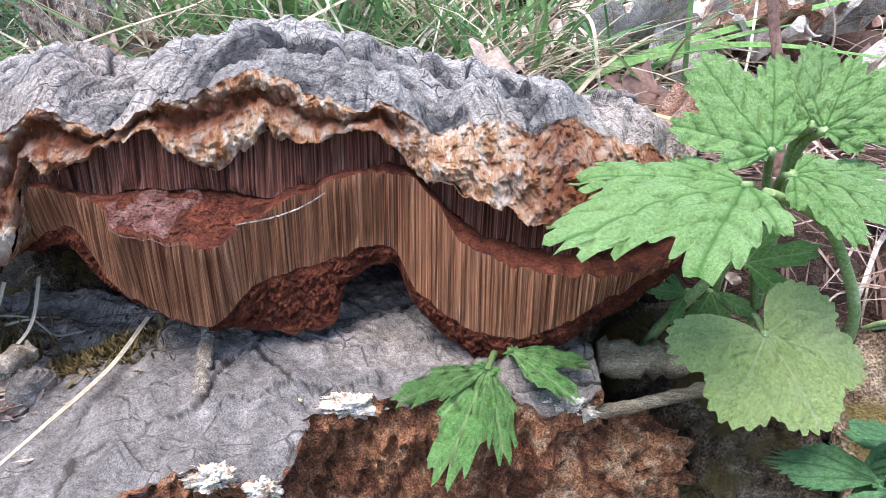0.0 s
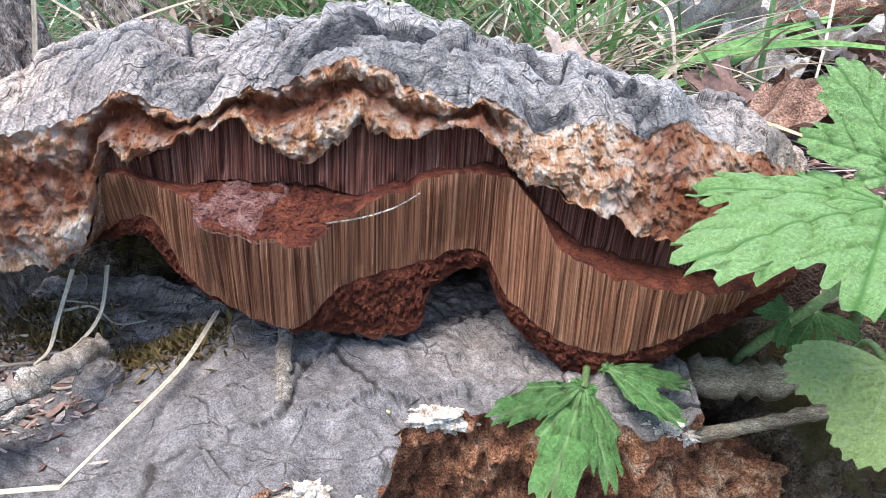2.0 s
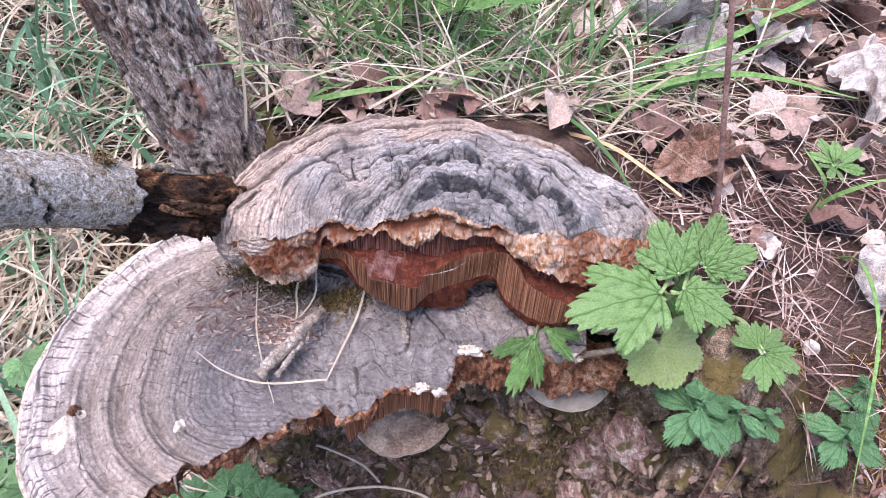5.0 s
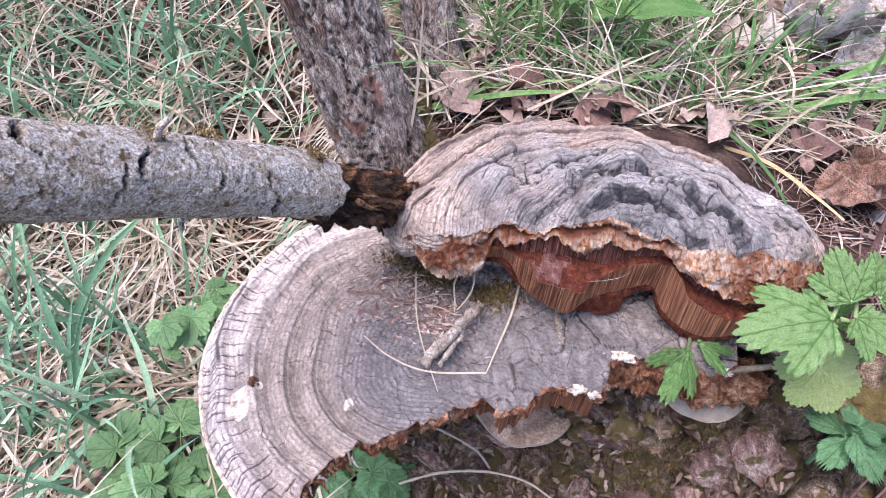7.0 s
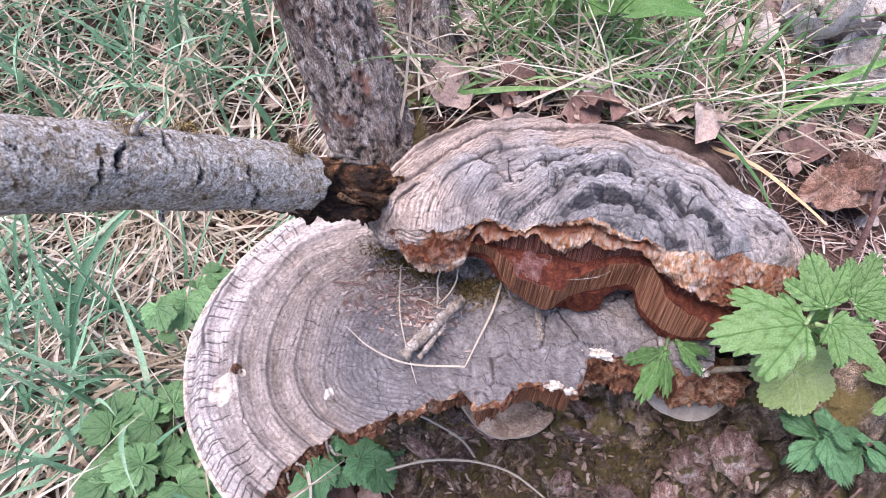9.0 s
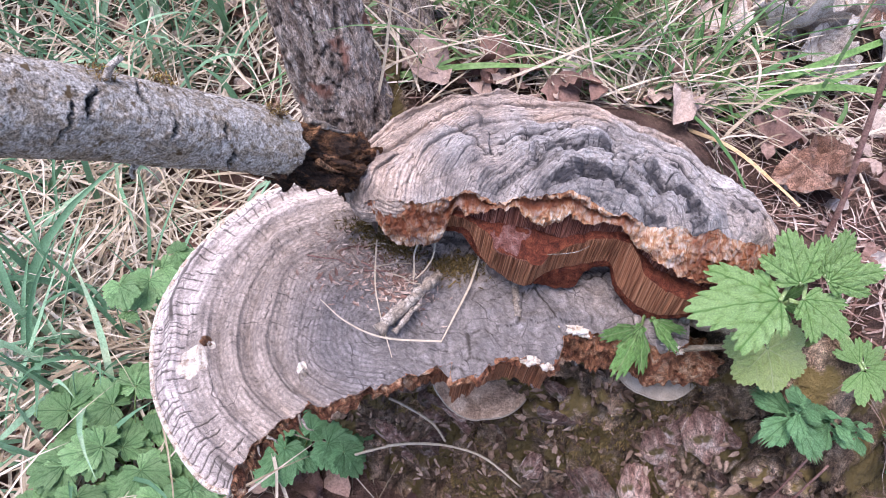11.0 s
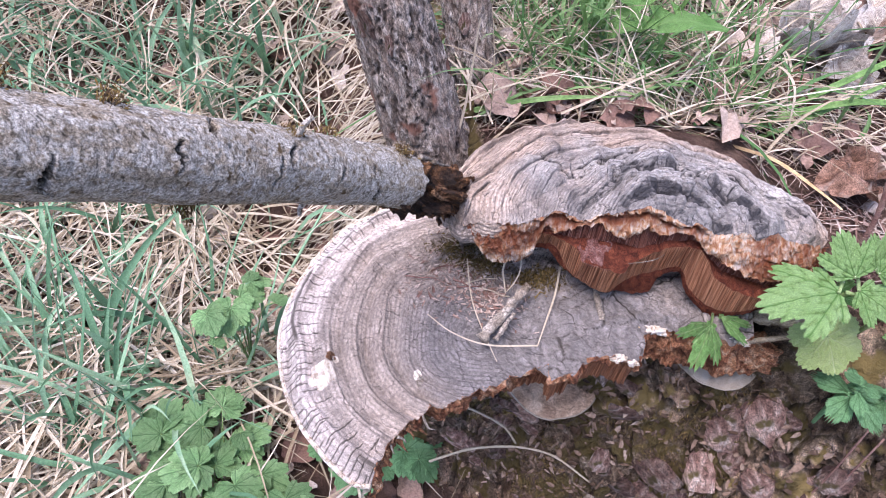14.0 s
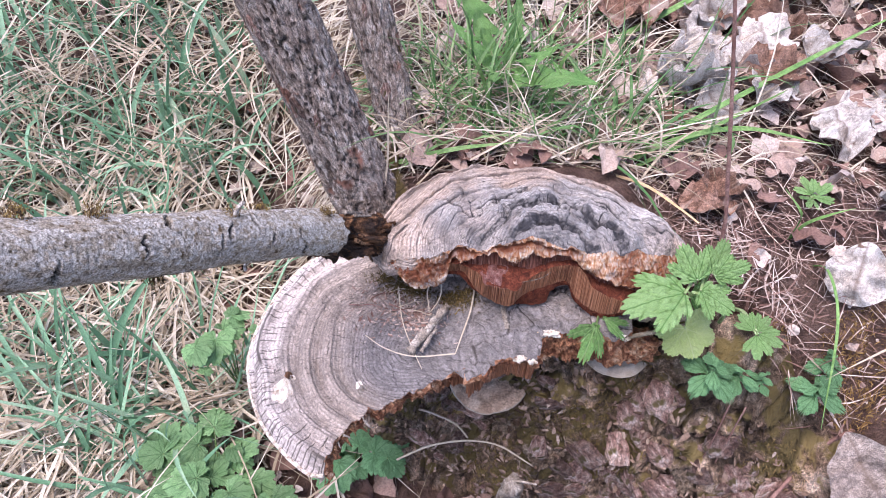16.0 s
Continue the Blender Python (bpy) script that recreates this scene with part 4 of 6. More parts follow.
# a dark band of small crisp knobs near the torn edge
ring = np.sqrt(((x + 0.030) / 0.062) ** 2 + ((y - 0.200) / 0.056) ** 2) + 0.10 * wx * 0.6 + 0.07 * vnoise(stack(x * 100, y * 100, 0 * x), 51)
roll = np.cos(2 * np.pi * (ring - 1.0) / 0.40)
arcs = (1 - smooth(1.15, 1.4, ring)) * smooth(0.213, 0.222, y) * smooth(-0.125, -0.085, x)
zc = zc - 0.0030 * roll * arcs
dark = arcs * smooth(-0.25, 0.55, roll + 0.35 * fbm(stack(x * 80, y * 80, 0 * x), 3, seed=39)) * (0.55 + 0.45 * smooth(-0.08, -0.03, x))
h1, h2, hid = cells(x * 150 + 0.8 * wx, y * 230 + 0.8 * wy, 38)
knob = np.sqrt(np.clip(1 - (h1 / 0.75) ** 2, 0, 1)) * hid
zc = zc + 0.0035 * (knob - 0.25) * dark + 0.0012 * knob * front
# Besides cracks and growth lines, creases between lobes and steps hold painted shade.
cracks = (1 - smooth(0, 0.04, f2 - f1)) * (0.2 + 0.8 * front) * (rid > 0.4) * 0.95 + 0.9 * (1 - smooth(0, 0.16, h2 - h1)) * dark
dirt_shade = np.clip(cracks + 0.12 * smooth(0.3, 1.0, -lines) * (0.7 + 0.7 * vnoise(stack(x * 45, y * 90, 0 * x), 46)) + 0.75 * (1 - smooth(0.0, 0.09, step)) * smooth(0.08, 0.16, v1) * smooth(-0.35, 0.25, vnoise(stack(x * 70, y * 70, 0 * x), 49)), 0, 1)
zc = zc - 0.0013 * np.clip(cracks, 0, 1) + 0.0007 * fbm(stack(x * 260, y * 260, 0 * x), 3, 0.6, seed=40)
warm = np.clip(0.05 + 0.85 * smooth(0.55, 0.95, oval + 0.25 * vnoise(stack(x * 22, y * 22, 0 * x), 47)) + 0.5 * smooth(-0.1, -0.15, x) + 0.35 * vnoise(stack(x * 60, y * 60, 0 * x), 48), 0, 0.9) * (1 - np.clip(dark, 0, 1))
back = smooth(0.9, 1.0, v1)
zc = zc - 0.006 * back ** 2
sheet("cap", stack(x, y, zc) - base, CRUST, up_fungus, "knobbly cracked ash-grey crust with fine growth lines", attr={"dirt_shade": np.clip(dirt_shade + 0.70 * np.clip(dark, 0, 1) * (0.75 + 0.6 * vnoise(stack(x * 190, y * 190, 0 * x), 44)) + 0.26 * (1 - smooth(0.35, 0.85, oval + 0.12 * vnoise(stack(x * 40, y * 40, 0 * x), 61))), 0, 0.93), "ring": g, "warm": warm})
# swollen lobes with fine ridges, where the hump meets the branch
for k, (lx, ly, lz, ra, rb, rc) in enumerate(((-0.1695, 0.2375, 0.2835, 0.0125, 0.017, 0.0135), (-0.1595, 0.2195, 0.2865, 0.0125, 0.0125, 0.0125), (-0.1465, 0.2135, 0.2935, 0.0125, 0.0095, 0.0095))):
    la, lp = np.linspace(0, 2 * np.pi, 90, endpoint=False)[:, None], np.linspace(0.03, np.pi - 0.03, 110)[None, :]
    unit = stack(np.sin(lp) * np.cos(la), np.sin(lp) * np.sin(la), np.cos(lp) + 0 * la)
    turns = lp * 11 + 0.8 * vnoise(unit * 2.5 + k, 151) + 0 * la
    grow = 1 + 0.09 * fbm(unit * 2.2 + k, 3, seed=152) + 0.030 * np.cos(turns * 2)
    sheet("lobe", np.array([lx, ly, lz]) + unit * grow[..., None] * np.array([ra, rb, rc]) - base, CRUST, up_fungus, "swollen tan lobe with fine ridges", close=True, flip=True, attr={"dirt_shade": 0.30 * smooth(0.3, 1.0, -np.cos(turns * 2)), "ring": turns / 40, "warm": 0.75 + 0 * turns})
# skirt that closes the back and sides down to the soil
sk = np.linspace(0, 1, 8)[None, :, None]
rimp = np.stack([x[:, -1], y[:, -1], zc[:, -1]], 1)
cen = np.array([-0.05, 0.26, 0.255])
low_rim = rimp + (cen - rimp) * np.array([0.12, 0.12, 0]) - np.array([0, 0, 0.045])
sheet("side", rimp[:, None] * (1 - sk) + low_rim[:, None] * sk - base, CRUST, up_fungus, attr={"dirt_shade": np.zeros((NX, 8)), "ring": 0.9 + 0.1 * sk[..., 0] + np.zeros((NX, 8)), "warm": 0.8 + np.zeros((NX, 8))})

# torn front, layer under layer; each edge as (x, y, z)
xs = np.linspace(-0.172, 0.082, 900)


def edge(points):
    p = spline(points, 400)
    o = np.argsort(p[:, 0], kind="stable")
    return np.column_stack([xs, np.interp(xs, p[o, 0], p[o, 1]), np.interp(xs, p[o, 0], p[o, 2])])


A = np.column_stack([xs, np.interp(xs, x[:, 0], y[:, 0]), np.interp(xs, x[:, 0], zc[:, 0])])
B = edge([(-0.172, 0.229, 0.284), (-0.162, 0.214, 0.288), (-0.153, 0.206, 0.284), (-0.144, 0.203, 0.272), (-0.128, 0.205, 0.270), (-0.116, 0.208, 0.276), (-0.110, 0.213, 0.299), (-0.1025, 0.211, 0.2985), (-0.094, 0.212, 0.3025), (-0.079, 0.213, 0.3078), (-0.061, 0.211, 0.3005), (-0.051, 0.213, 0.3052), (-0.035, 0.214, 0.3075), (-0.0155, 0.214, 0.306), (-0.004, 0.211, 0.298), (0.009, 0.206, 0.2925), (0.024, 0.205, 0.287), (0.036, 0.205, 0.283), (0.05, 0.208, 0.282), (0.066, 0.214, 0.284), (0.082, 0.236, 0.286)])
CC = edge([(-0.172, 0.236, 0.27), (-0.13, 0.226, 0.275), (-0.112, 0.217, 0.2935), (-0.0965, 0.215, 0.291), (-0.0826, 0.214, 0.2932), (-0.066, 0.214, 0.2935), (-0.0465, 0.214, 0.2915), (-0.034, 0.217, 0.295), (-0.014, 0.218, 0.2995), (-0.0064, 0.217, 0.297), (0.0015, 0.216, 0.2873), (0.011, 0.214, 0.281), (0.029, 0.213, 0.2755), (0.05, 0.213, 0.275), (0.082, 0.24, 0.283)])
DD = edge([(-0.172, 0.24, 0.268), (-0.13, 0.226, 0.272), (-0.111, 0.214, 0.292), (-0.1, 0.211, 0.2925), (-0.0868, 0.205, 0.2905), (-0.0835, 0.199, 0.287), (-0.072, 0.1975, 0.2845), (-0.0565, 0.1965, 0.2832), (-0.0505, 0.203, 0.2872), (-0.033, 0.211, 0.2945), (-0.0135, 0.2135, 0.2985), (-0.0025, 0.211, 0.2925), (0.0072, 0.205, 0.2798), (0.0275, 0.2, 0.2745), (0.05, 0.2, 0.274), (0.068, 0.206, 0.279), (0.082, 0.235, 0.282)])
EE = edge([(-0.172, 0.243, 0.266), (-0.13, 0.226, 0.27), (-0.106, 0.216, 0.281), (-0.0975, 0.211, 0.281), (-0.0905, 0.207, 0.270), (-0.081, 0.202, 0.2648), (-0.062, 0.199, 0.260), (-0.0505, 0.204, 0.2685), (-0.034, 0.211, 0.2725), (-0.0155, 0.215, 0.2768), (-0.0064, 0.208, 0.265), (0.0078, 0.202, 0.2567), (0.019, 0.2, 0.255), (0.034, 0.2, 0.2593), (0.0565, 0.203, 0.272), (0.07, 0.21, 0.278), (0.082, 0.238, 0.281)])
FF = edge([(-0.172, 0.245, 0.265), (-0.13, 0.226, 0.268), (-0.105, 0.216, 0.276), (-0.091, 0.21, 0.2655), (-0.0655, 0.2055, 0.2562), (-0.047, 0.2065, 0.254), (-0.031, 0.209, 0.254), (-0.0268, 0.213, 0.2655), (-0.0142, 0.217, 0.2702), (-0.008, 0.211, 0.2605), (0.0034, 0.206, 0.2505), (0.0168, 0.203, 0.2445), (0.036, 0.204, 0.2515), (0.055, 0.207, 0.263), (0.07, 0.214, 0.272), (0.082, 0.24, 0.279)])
for k, e in enumerate((B, CC, DD, EE, FF)):
    e[:, 2] += 0.0008 * fbm(stack(xs * (260 if k else 170), 0 * xs, 0 * xs + k), 3, seed=50 + k) * (2.2 if k == 0 else 1)
    e[:, 1] += 0.0006 * fbm(stack(xs * 170, 0 * xs, 0 * xs + k), 3, seed=60 + k)


def torn(a, b, rows, amp, key, seed, tall=1.0, bulge=0.0, pin=True):
    """A face between two edges, with relief towards the viewer."""
    w = np.linspace(0, 1, rows)[None, :, None]
    q = a[:, None] * (1 - w) + b[:, None] * w
    d = amp * fbm(q * np.array([key, key * min(tall, 1.0), key * tall]), 4, 0.6, seed)
    hold = np.minimum(1, np.minimum(w[..., 0], 1 - w[..., 0]) * 6) if pin else np.minimum(1, w[..., 0] * 8)
    q[..., 1] += d * hold - bulge * np.sin(np.pi * w[..., 0])
    return q


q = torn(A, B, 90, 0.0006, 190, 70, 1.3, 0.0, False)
wq = np.linspace(0, 1, 90)[None, :]
hold = np.minimum(1, wq * 14)
# torn layers run along the crust, with hollows between them, and fine fibres combed down and to the side
comb = stack(q[..., 0] + 0.55 * q[..., 2], q[..., 1] * 0.2, q[..., 2] * 0.10)
bend = 0.5 * vnoise(q * 70, 83)
layer = fbm(stack(q[..., 0] * 85 + bend, q[..., 1] * 40, q[..., 2] * 150 + bend), 4, 0.55, 87)
fibres = vnoise(comb * 620, 78)
# on the side of the tubes two ragged lips with a hollow between; at the other end one fibrous lump
lips = smooth(0.0, -0.016, q[..., 0]) * smooth(-0.128, -0.112, q[..., 0])
shift = 0.16 * vnoise(stack(q[:, :1, 0] * 55, 0 * q[:, :1, 0], 0 * q[:, :1, 0]), 89) + 0.05 * layer
upper_lip, hollow_in, lower_lip = np.exp(-((wq - 0.10) / 0.09) ** 2), np.exp(-((wq - 0.42 - shift) / 0.16) ** 2), np.exp(-((wq - 0.84 - 0.4 * shift) / 0.13) ** 2)
q[..., 1] += hold * (lips * (0.0040 * hollow_in - 0.0010 * upper_lip - 0.0012 * lower_lip) + (1 - lips) * (0.0006 - 0.0018 * np.sin(np.pi * wq)))
q[..., 1] += hold * (-0.0014 * layer + 0.0012 * np.abs(fibres) + 0.0005 * vnoise(comb * 1300, 79) + 0.0008 * fbm(q * 480, 3, 0.7, 88))
q[..., 2] += 0.0012 * fbm(q * 240, 3, seed=71) * np.minimum(1, wq * 4)
mixed = 0.22 * fbm(q * np.array([230, 230, 190]), 4, 0.6, seed=80)
deep_lips = 0.66 + 0.5 * hollow_in - 0.48 * upper_lip - 0.52 * lower_lip * smooth(-0.2, 0.3, vnoise(q * 90, 90)) - 0.25 * np.exp(-((q[..., 0] + 0.045) / 0.018) ** 2)
rim_in = np.maximum(np.exp(-((wq - 0.06) / 0.09) ** 2), smooth(0.74, 0.95, wq))
deep_lump = np.where(q[..., 0] < -0.05, 0.92 - 0.70 * rim_in, 0.20 + 0.60 * smooth(0.014, 0.032, q[..., 0] + 0.008 * layer) + 0.2 * (wq - 0.5)) + 0.22 * fibres
deep = np.clip(lips * deep_lips + (1 - lips) * deep_lump - 0.35 * layer + mixed, 0, 0.95)
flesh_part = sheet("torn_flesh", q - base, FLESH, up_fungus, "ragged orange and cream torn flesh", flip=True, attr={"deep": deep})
rng = np.random.default_rng(3)
for name, fn, longest, widest, label in (("fibre", 2200, 0.0014, 0.00016, "loose rusty and cream fibres on the torn flesh"),):
    fi, fj = rng.integers(0, len(xs), fn), rng.integers(2, 90, fn)
    end_on = np.where(q[fi, fj, 0] > 0.0, 0.9, 0.25)
    fw = np.stack([rng.normal(0.0, 0.55, fn) + 0.5 * end_on, 0.05 + rng.normal(0, 0.12, fn), -0.75 + rng.normal(0, 0.45, fn) + 0.3 * end_on], 1)
    V, F = strips(q[fi, fj] + np.array([0, 0.0007, 0]), fw, longest * rng.uniform(0.3, 1, fn), widest * rng.uniform(0.35, 1, fn), rng.uniform(-0.3, 0.9, fn), 4, rng, 0.35, 0.6)
    tagged(put(name, mesh_of(name, V - base, F, FIBRE), flesh_part, label), kind="stuff")
sheet("flesh_underside", torn(B + [0, 0.0006, 0], B + [0, 0.013, 0.0008], 8, 0.001, 150, 72) - base, FLESH_DARK, up_fungus, flip=True)
top_old = B + np.array([0, 0.0035, 0.001])
top_old[:, 1] = np.maximum(top_old[:, 1], CC[:, 1] - 0.002)
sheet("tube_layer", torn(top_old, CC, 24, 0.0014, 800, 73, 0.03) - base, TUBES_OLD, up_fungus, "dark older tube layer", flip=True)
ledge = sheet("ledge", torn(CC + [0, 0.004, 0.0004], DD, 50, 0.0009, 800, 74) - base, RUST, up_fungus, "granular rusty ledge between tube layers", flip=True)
ql = torn(CC + [0, 0.004, 0.0004], DD, 50, 0.0009, 800, 74)
film = (xs > -0.088) & (xs < -0.064)
qf = ql[film][:, 4:] + np.array([0, -0.0003, 0.0005])
fu, fv = np.linspace(-1, 1, len(qf))[:, None], np.linspace(-1, 1, qf.shape[1])[None, :]
ragged = 0.62 + 0.3 * vnoise(stack(fu * 3, fv * 3, 0 * fu), 91) - np.maximum(np.abs(fu + 0.25 * fv), np.abs(fv) * 0.72) * 0.9
qf[..., 2] -= 0.0014 * (1 - smooth(-0.03, 0.03, ragged))
sheet("spore_film", qf - base, FILM, ledge, "pale pinkish film on the ledge", flip=True)
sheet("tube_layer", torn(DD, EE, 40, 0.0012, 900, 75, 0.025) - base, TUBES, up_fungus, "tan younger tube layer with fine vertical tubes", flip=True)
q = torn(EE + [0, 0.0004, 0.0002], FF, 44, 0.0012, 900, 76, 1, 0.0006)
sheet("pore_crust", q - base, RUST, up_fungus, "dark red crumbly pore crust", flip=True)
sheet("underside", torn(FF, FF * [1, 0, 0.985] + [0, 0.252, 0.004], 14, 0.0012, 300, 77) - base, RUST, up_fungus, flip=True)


# ---- dead branch that leans out of the stump, grey with lichen ----
def branch_mesh(name, a, b, r0, r1, mat, seed, sides=96, rows=220, crack=1.0, rough=0.0009, grain=380, plates=None, gaps=(), ragged=0.0):
    """A rough round limb from a to b. plates: bark cells round and along; gaps: open cracks (along, degrees, width, reach in degrees)."""
    a, b = np.array(a, float), np.array(b, float)
    L = np.linalg.norm(b - a)
    s = np.linspace(0, 1, rows)
    line = np.stack([0.004 * vnoise(stack(s * 5, 0 * s, 0 * s), seed) * np.sin(np.pi * s), 0.004 * vnoise(stack(s * 5, 0 * s + 3, 0 * s), seed) * np.sin(np.pi * s), s * L], 1)
    ang = np.linspace(0, 2 * np.pi, sides, endpoint=False)[:, None]
    cx, cy, zz = np.cos(ang) + 0 * s, np.sin(ang) + 0 * s, s[None] * L + 0 * ang
    rad = r0 + (r1 - r0) * s[None] + 0.0012 * fbm(stack(cx * 1.2, cy * 1.2, zz * 14), 2, seed=seed)
    k = r0
    dirt_shade = np.zeros_like(zz)
    if plates:
        wob = 0.35 * vnoise(stack(cx * 3, cy * 3, zz * 90), seed + 3)
        for (na, nz), depth in ((plates, 0.0026), ((plates[0] * 2.6, plates[1] * 2.4), 0.0012)):
            f1, f2, rid = cells(ang * na + wob, zz * nz + wob, seed + 5)
            d = (1 - smooth(0.0, 0.12, f2 - f1)) * (rid > 0.45)
            dirt_shade = np.maximum(dirt_shade, d * (0.8 if depth > 0.002 else 0.3))
            rad = rad + depth * (rid - 0.5) - depth * 0.7 * d
    for g0, gdeg, gw, reach in gaps:
        da = (np.degrees(ang) - gdeg + 180) % 360 - 180
        curve = zz - g0 - 0.005 * vnoise(stack(da * 0.05 + g0 * 90, 0 * zz, 0 * zz), seed + 8) - 0.0012 * vnoise(stack(da * 0.2, 0 * zz, 0 * zz + g0 * 50), seed + 9)
        d = 1 - smooth(0.5, 1.0, np.abs(curve) / (1.1 * gw * np.clip(1.15 - np.abs(da) / reach, 0.02, 1)))
        d = d * (np.abs(da) < reach)
        dirt_shade = np.maximum(dirt_shade, d)
        # the bark lifts beside the crack
        rad = rad + 0.0007 * np.exp(-(curve / 0.005) ** 2) * (np.abs(da) < reach) * (1 - d)
    # Open cracks and bark furrows also get their shade painted dark into the colour.
    dirt_shade = np.clip(dirt_shade * crack, 0, 1)
    rad = rad + rough * fbm(stack(cx * k * 380, cy * k * 380, zz * grain), 3, 0.6, seed=seed + 7) - 0.003 * dirt_shade
    warm = np.clip(smooth(0.15, 0.5, fbm(stack(cx * 4.5, cy * 4.5, zz * 130), 4, 0.6, seed=seed + 11)) + 0.8 * smooth(0.25, 0.75, fbm(stack(cx * 8, cy * 8, zz * 300), 3, 0.6, seed=seed + 12)), 0, 0.75)
    if ragged:
        zz = zz + (1 - s[None]) ** 24 * ragged * fbm(stack(cx * 2.5, cy * 2.5, 0 * zz), 4, 0.6, seed=seed + 14)
    P = stack(rad * cx + line[None, :, 0], rad * cy + line[None, :, 1], zz)
    ob_m = Matrix.Translation(Vector(a)) @ Vector(b - a).to_track_quat("Z", "Y").to_matrix().to_4x4()
    n, m = P.shape[:2]
    V = np.vstack([P.reshape(-1, 3), [[0, 0, 0]], [[line[-1, 0], line[-1, 1], L]]])
    F = [tuple(q) for q in grid_faces(n, m, True).tolist()]
    for i in range(n):
        j = (i + 1) % n
        F += [(j * m, i * m, n * m), (i * m + m - 1, j * m + m - 1, n * m + 1)]
    me = mesh_of(name, V, F, mat, True, {"dirt_shade": np.r_[dirt_shade.ravel(), 0.6, 0.6], "warm": np.r_[warm.ravel(), 0, 0]})
    return me, ob_m


AX = np.array([-0.4575, -0.6732, 0.5809])
P0 = np.array([-0.2, 0.1925, 0.3419])
branch = thing("dead_branch", "dead grey branch with lichen, cracked bark and a rotten end", "branch", tuple(P0))
b0 = np.array([-0.196, 0.203, 0.3335])
bark0 = b0 + AX * 0.015
GAPS = [(0.044, 345, 0.0022, 20), (0.052, 30, 0.0012, 16), (0.075, 20, 0.0016, 14), (0.088, 62, 0.0014, 26), (0.112, 40, 0.0020, 22), (0.122, 10, 0.0010, 30), (0.150, 70, 0.0018, 24), (0.172, 25, 0.0016, 26), (0.215, 350, 0.0018, 26), (0.25, 50, 0.0018, 30)]
me, m = branch_mesh("bark", bark0, b0 + AX * 0.42 + np.array([0, 0, 0.004]), 0.0168, 0.0170, BRANCH, 61, 140, 540, 1.0, 0.0003, 620, gaps=GAPS, ragged=0.0028)
inv = Matrix.Translation(-Vector(P0))
bark = put("bark", me, branch, "lichen-covered grey bark", inv @ m)
to_bark = (inv @ m).inverted()
# rotten core that runs on into the stump
core_end = np.array([-0.158, 0.262, 0.262])
me, m = branch_mesh("rotten_core", b0 + AX * 0.03, core_end, 0.0140, 0.0185, CORE_WOOD, 67, 110, 160, 0.8, 0.0042, 80, plates=(2.2, 18))
put("rotten_core", me, branch, "crumbling brown rotten wood", inv @ m)
# splinters of broken wood round the rotten core
rng = np.random.default_rng(66)
way = (core_end - b0) / np.linalg.norm(core_end - b0)
for k in range(26):
    ang = rng.uniform(0, 2 * math.pi)
    side = np.array(Vector(way).to_track_quat("Z", "Y").to_matrix() @ Vector((math.cos(ang), math.sin(ang), 0)))
    foot = b0 + way * rng.uniform(-0.004, 0.03) + side * rng.uniform(0.012, 0.0165)
    tip = foot + way * rng.uniform(0.012, 0.03) + side * rng.uniform(-0.001, 0.004)
    put("splinter", tube_mesh("splinter", along([foot - P0, (foot + tip) / 2 + rng.normal(0, 0.0012, 3) - P0, tip - P0], 8), np.linspace(rng.uniform(0.0009, 0.002), 0.0004, 8), WOOD if k % 3 else STICK, 6), branch, "splinter of broken wood")
for s, ang, long_ in ((0.118, 75, 0.014), (0.088, 268, 0.010)):
    side = np.array(Vector(AX).to_track_quat("Z", "Y").to_matrix() @ Vector((math.cos(radians(ang)), math.sin(radians(ang)), 0)))
    foot = b0 + AX * s + side * 0.0155
    put("stub", tube_mesh("stub", along([foot - P0, foot + side * (0.6 * long_) + AX * 0.002 - P0, foot + side * long_ - P0], 12), np.linspace(0.0017, 0.0011, 12), BRANCH, 14), bark, "short broken side twig", to_bark)
rng = np.random.default_rng(8)
for s, ang in ((0.03, 80), (0.05, 250), (0.09, 100), (0.12, 85), (0.14, 200), (0.17, 300), (0.205, 95), (0.24, 110)):
    n_t = 260
    c = b0 + AX * s
    side = Vector(AX).to_track_quat("Z", "Y").to_matrix() @ Vector((math.cos(radians(ang)), math.sin(radians(ang)), 0))
    side = np.array(side)
    spot = c + side * 0.0165 + rng.normal(0, 0.0028, (n_t, 3))
    V, F = strips(spot, side + rng.normal(0, 0.6, (n_t, 3)), rng.uniform(0.0012, 0.0032, n_t), rng.uniform(0.0004, 0.0009, n_t), rng.uniform(0, 0.4, n_t), 2, rng)
    put("moss_tuft", mesh_of("moss_tuft", V - P0, F, BRANCH_MOSS), bark, "small tuft of brown-green moss", to_bark)

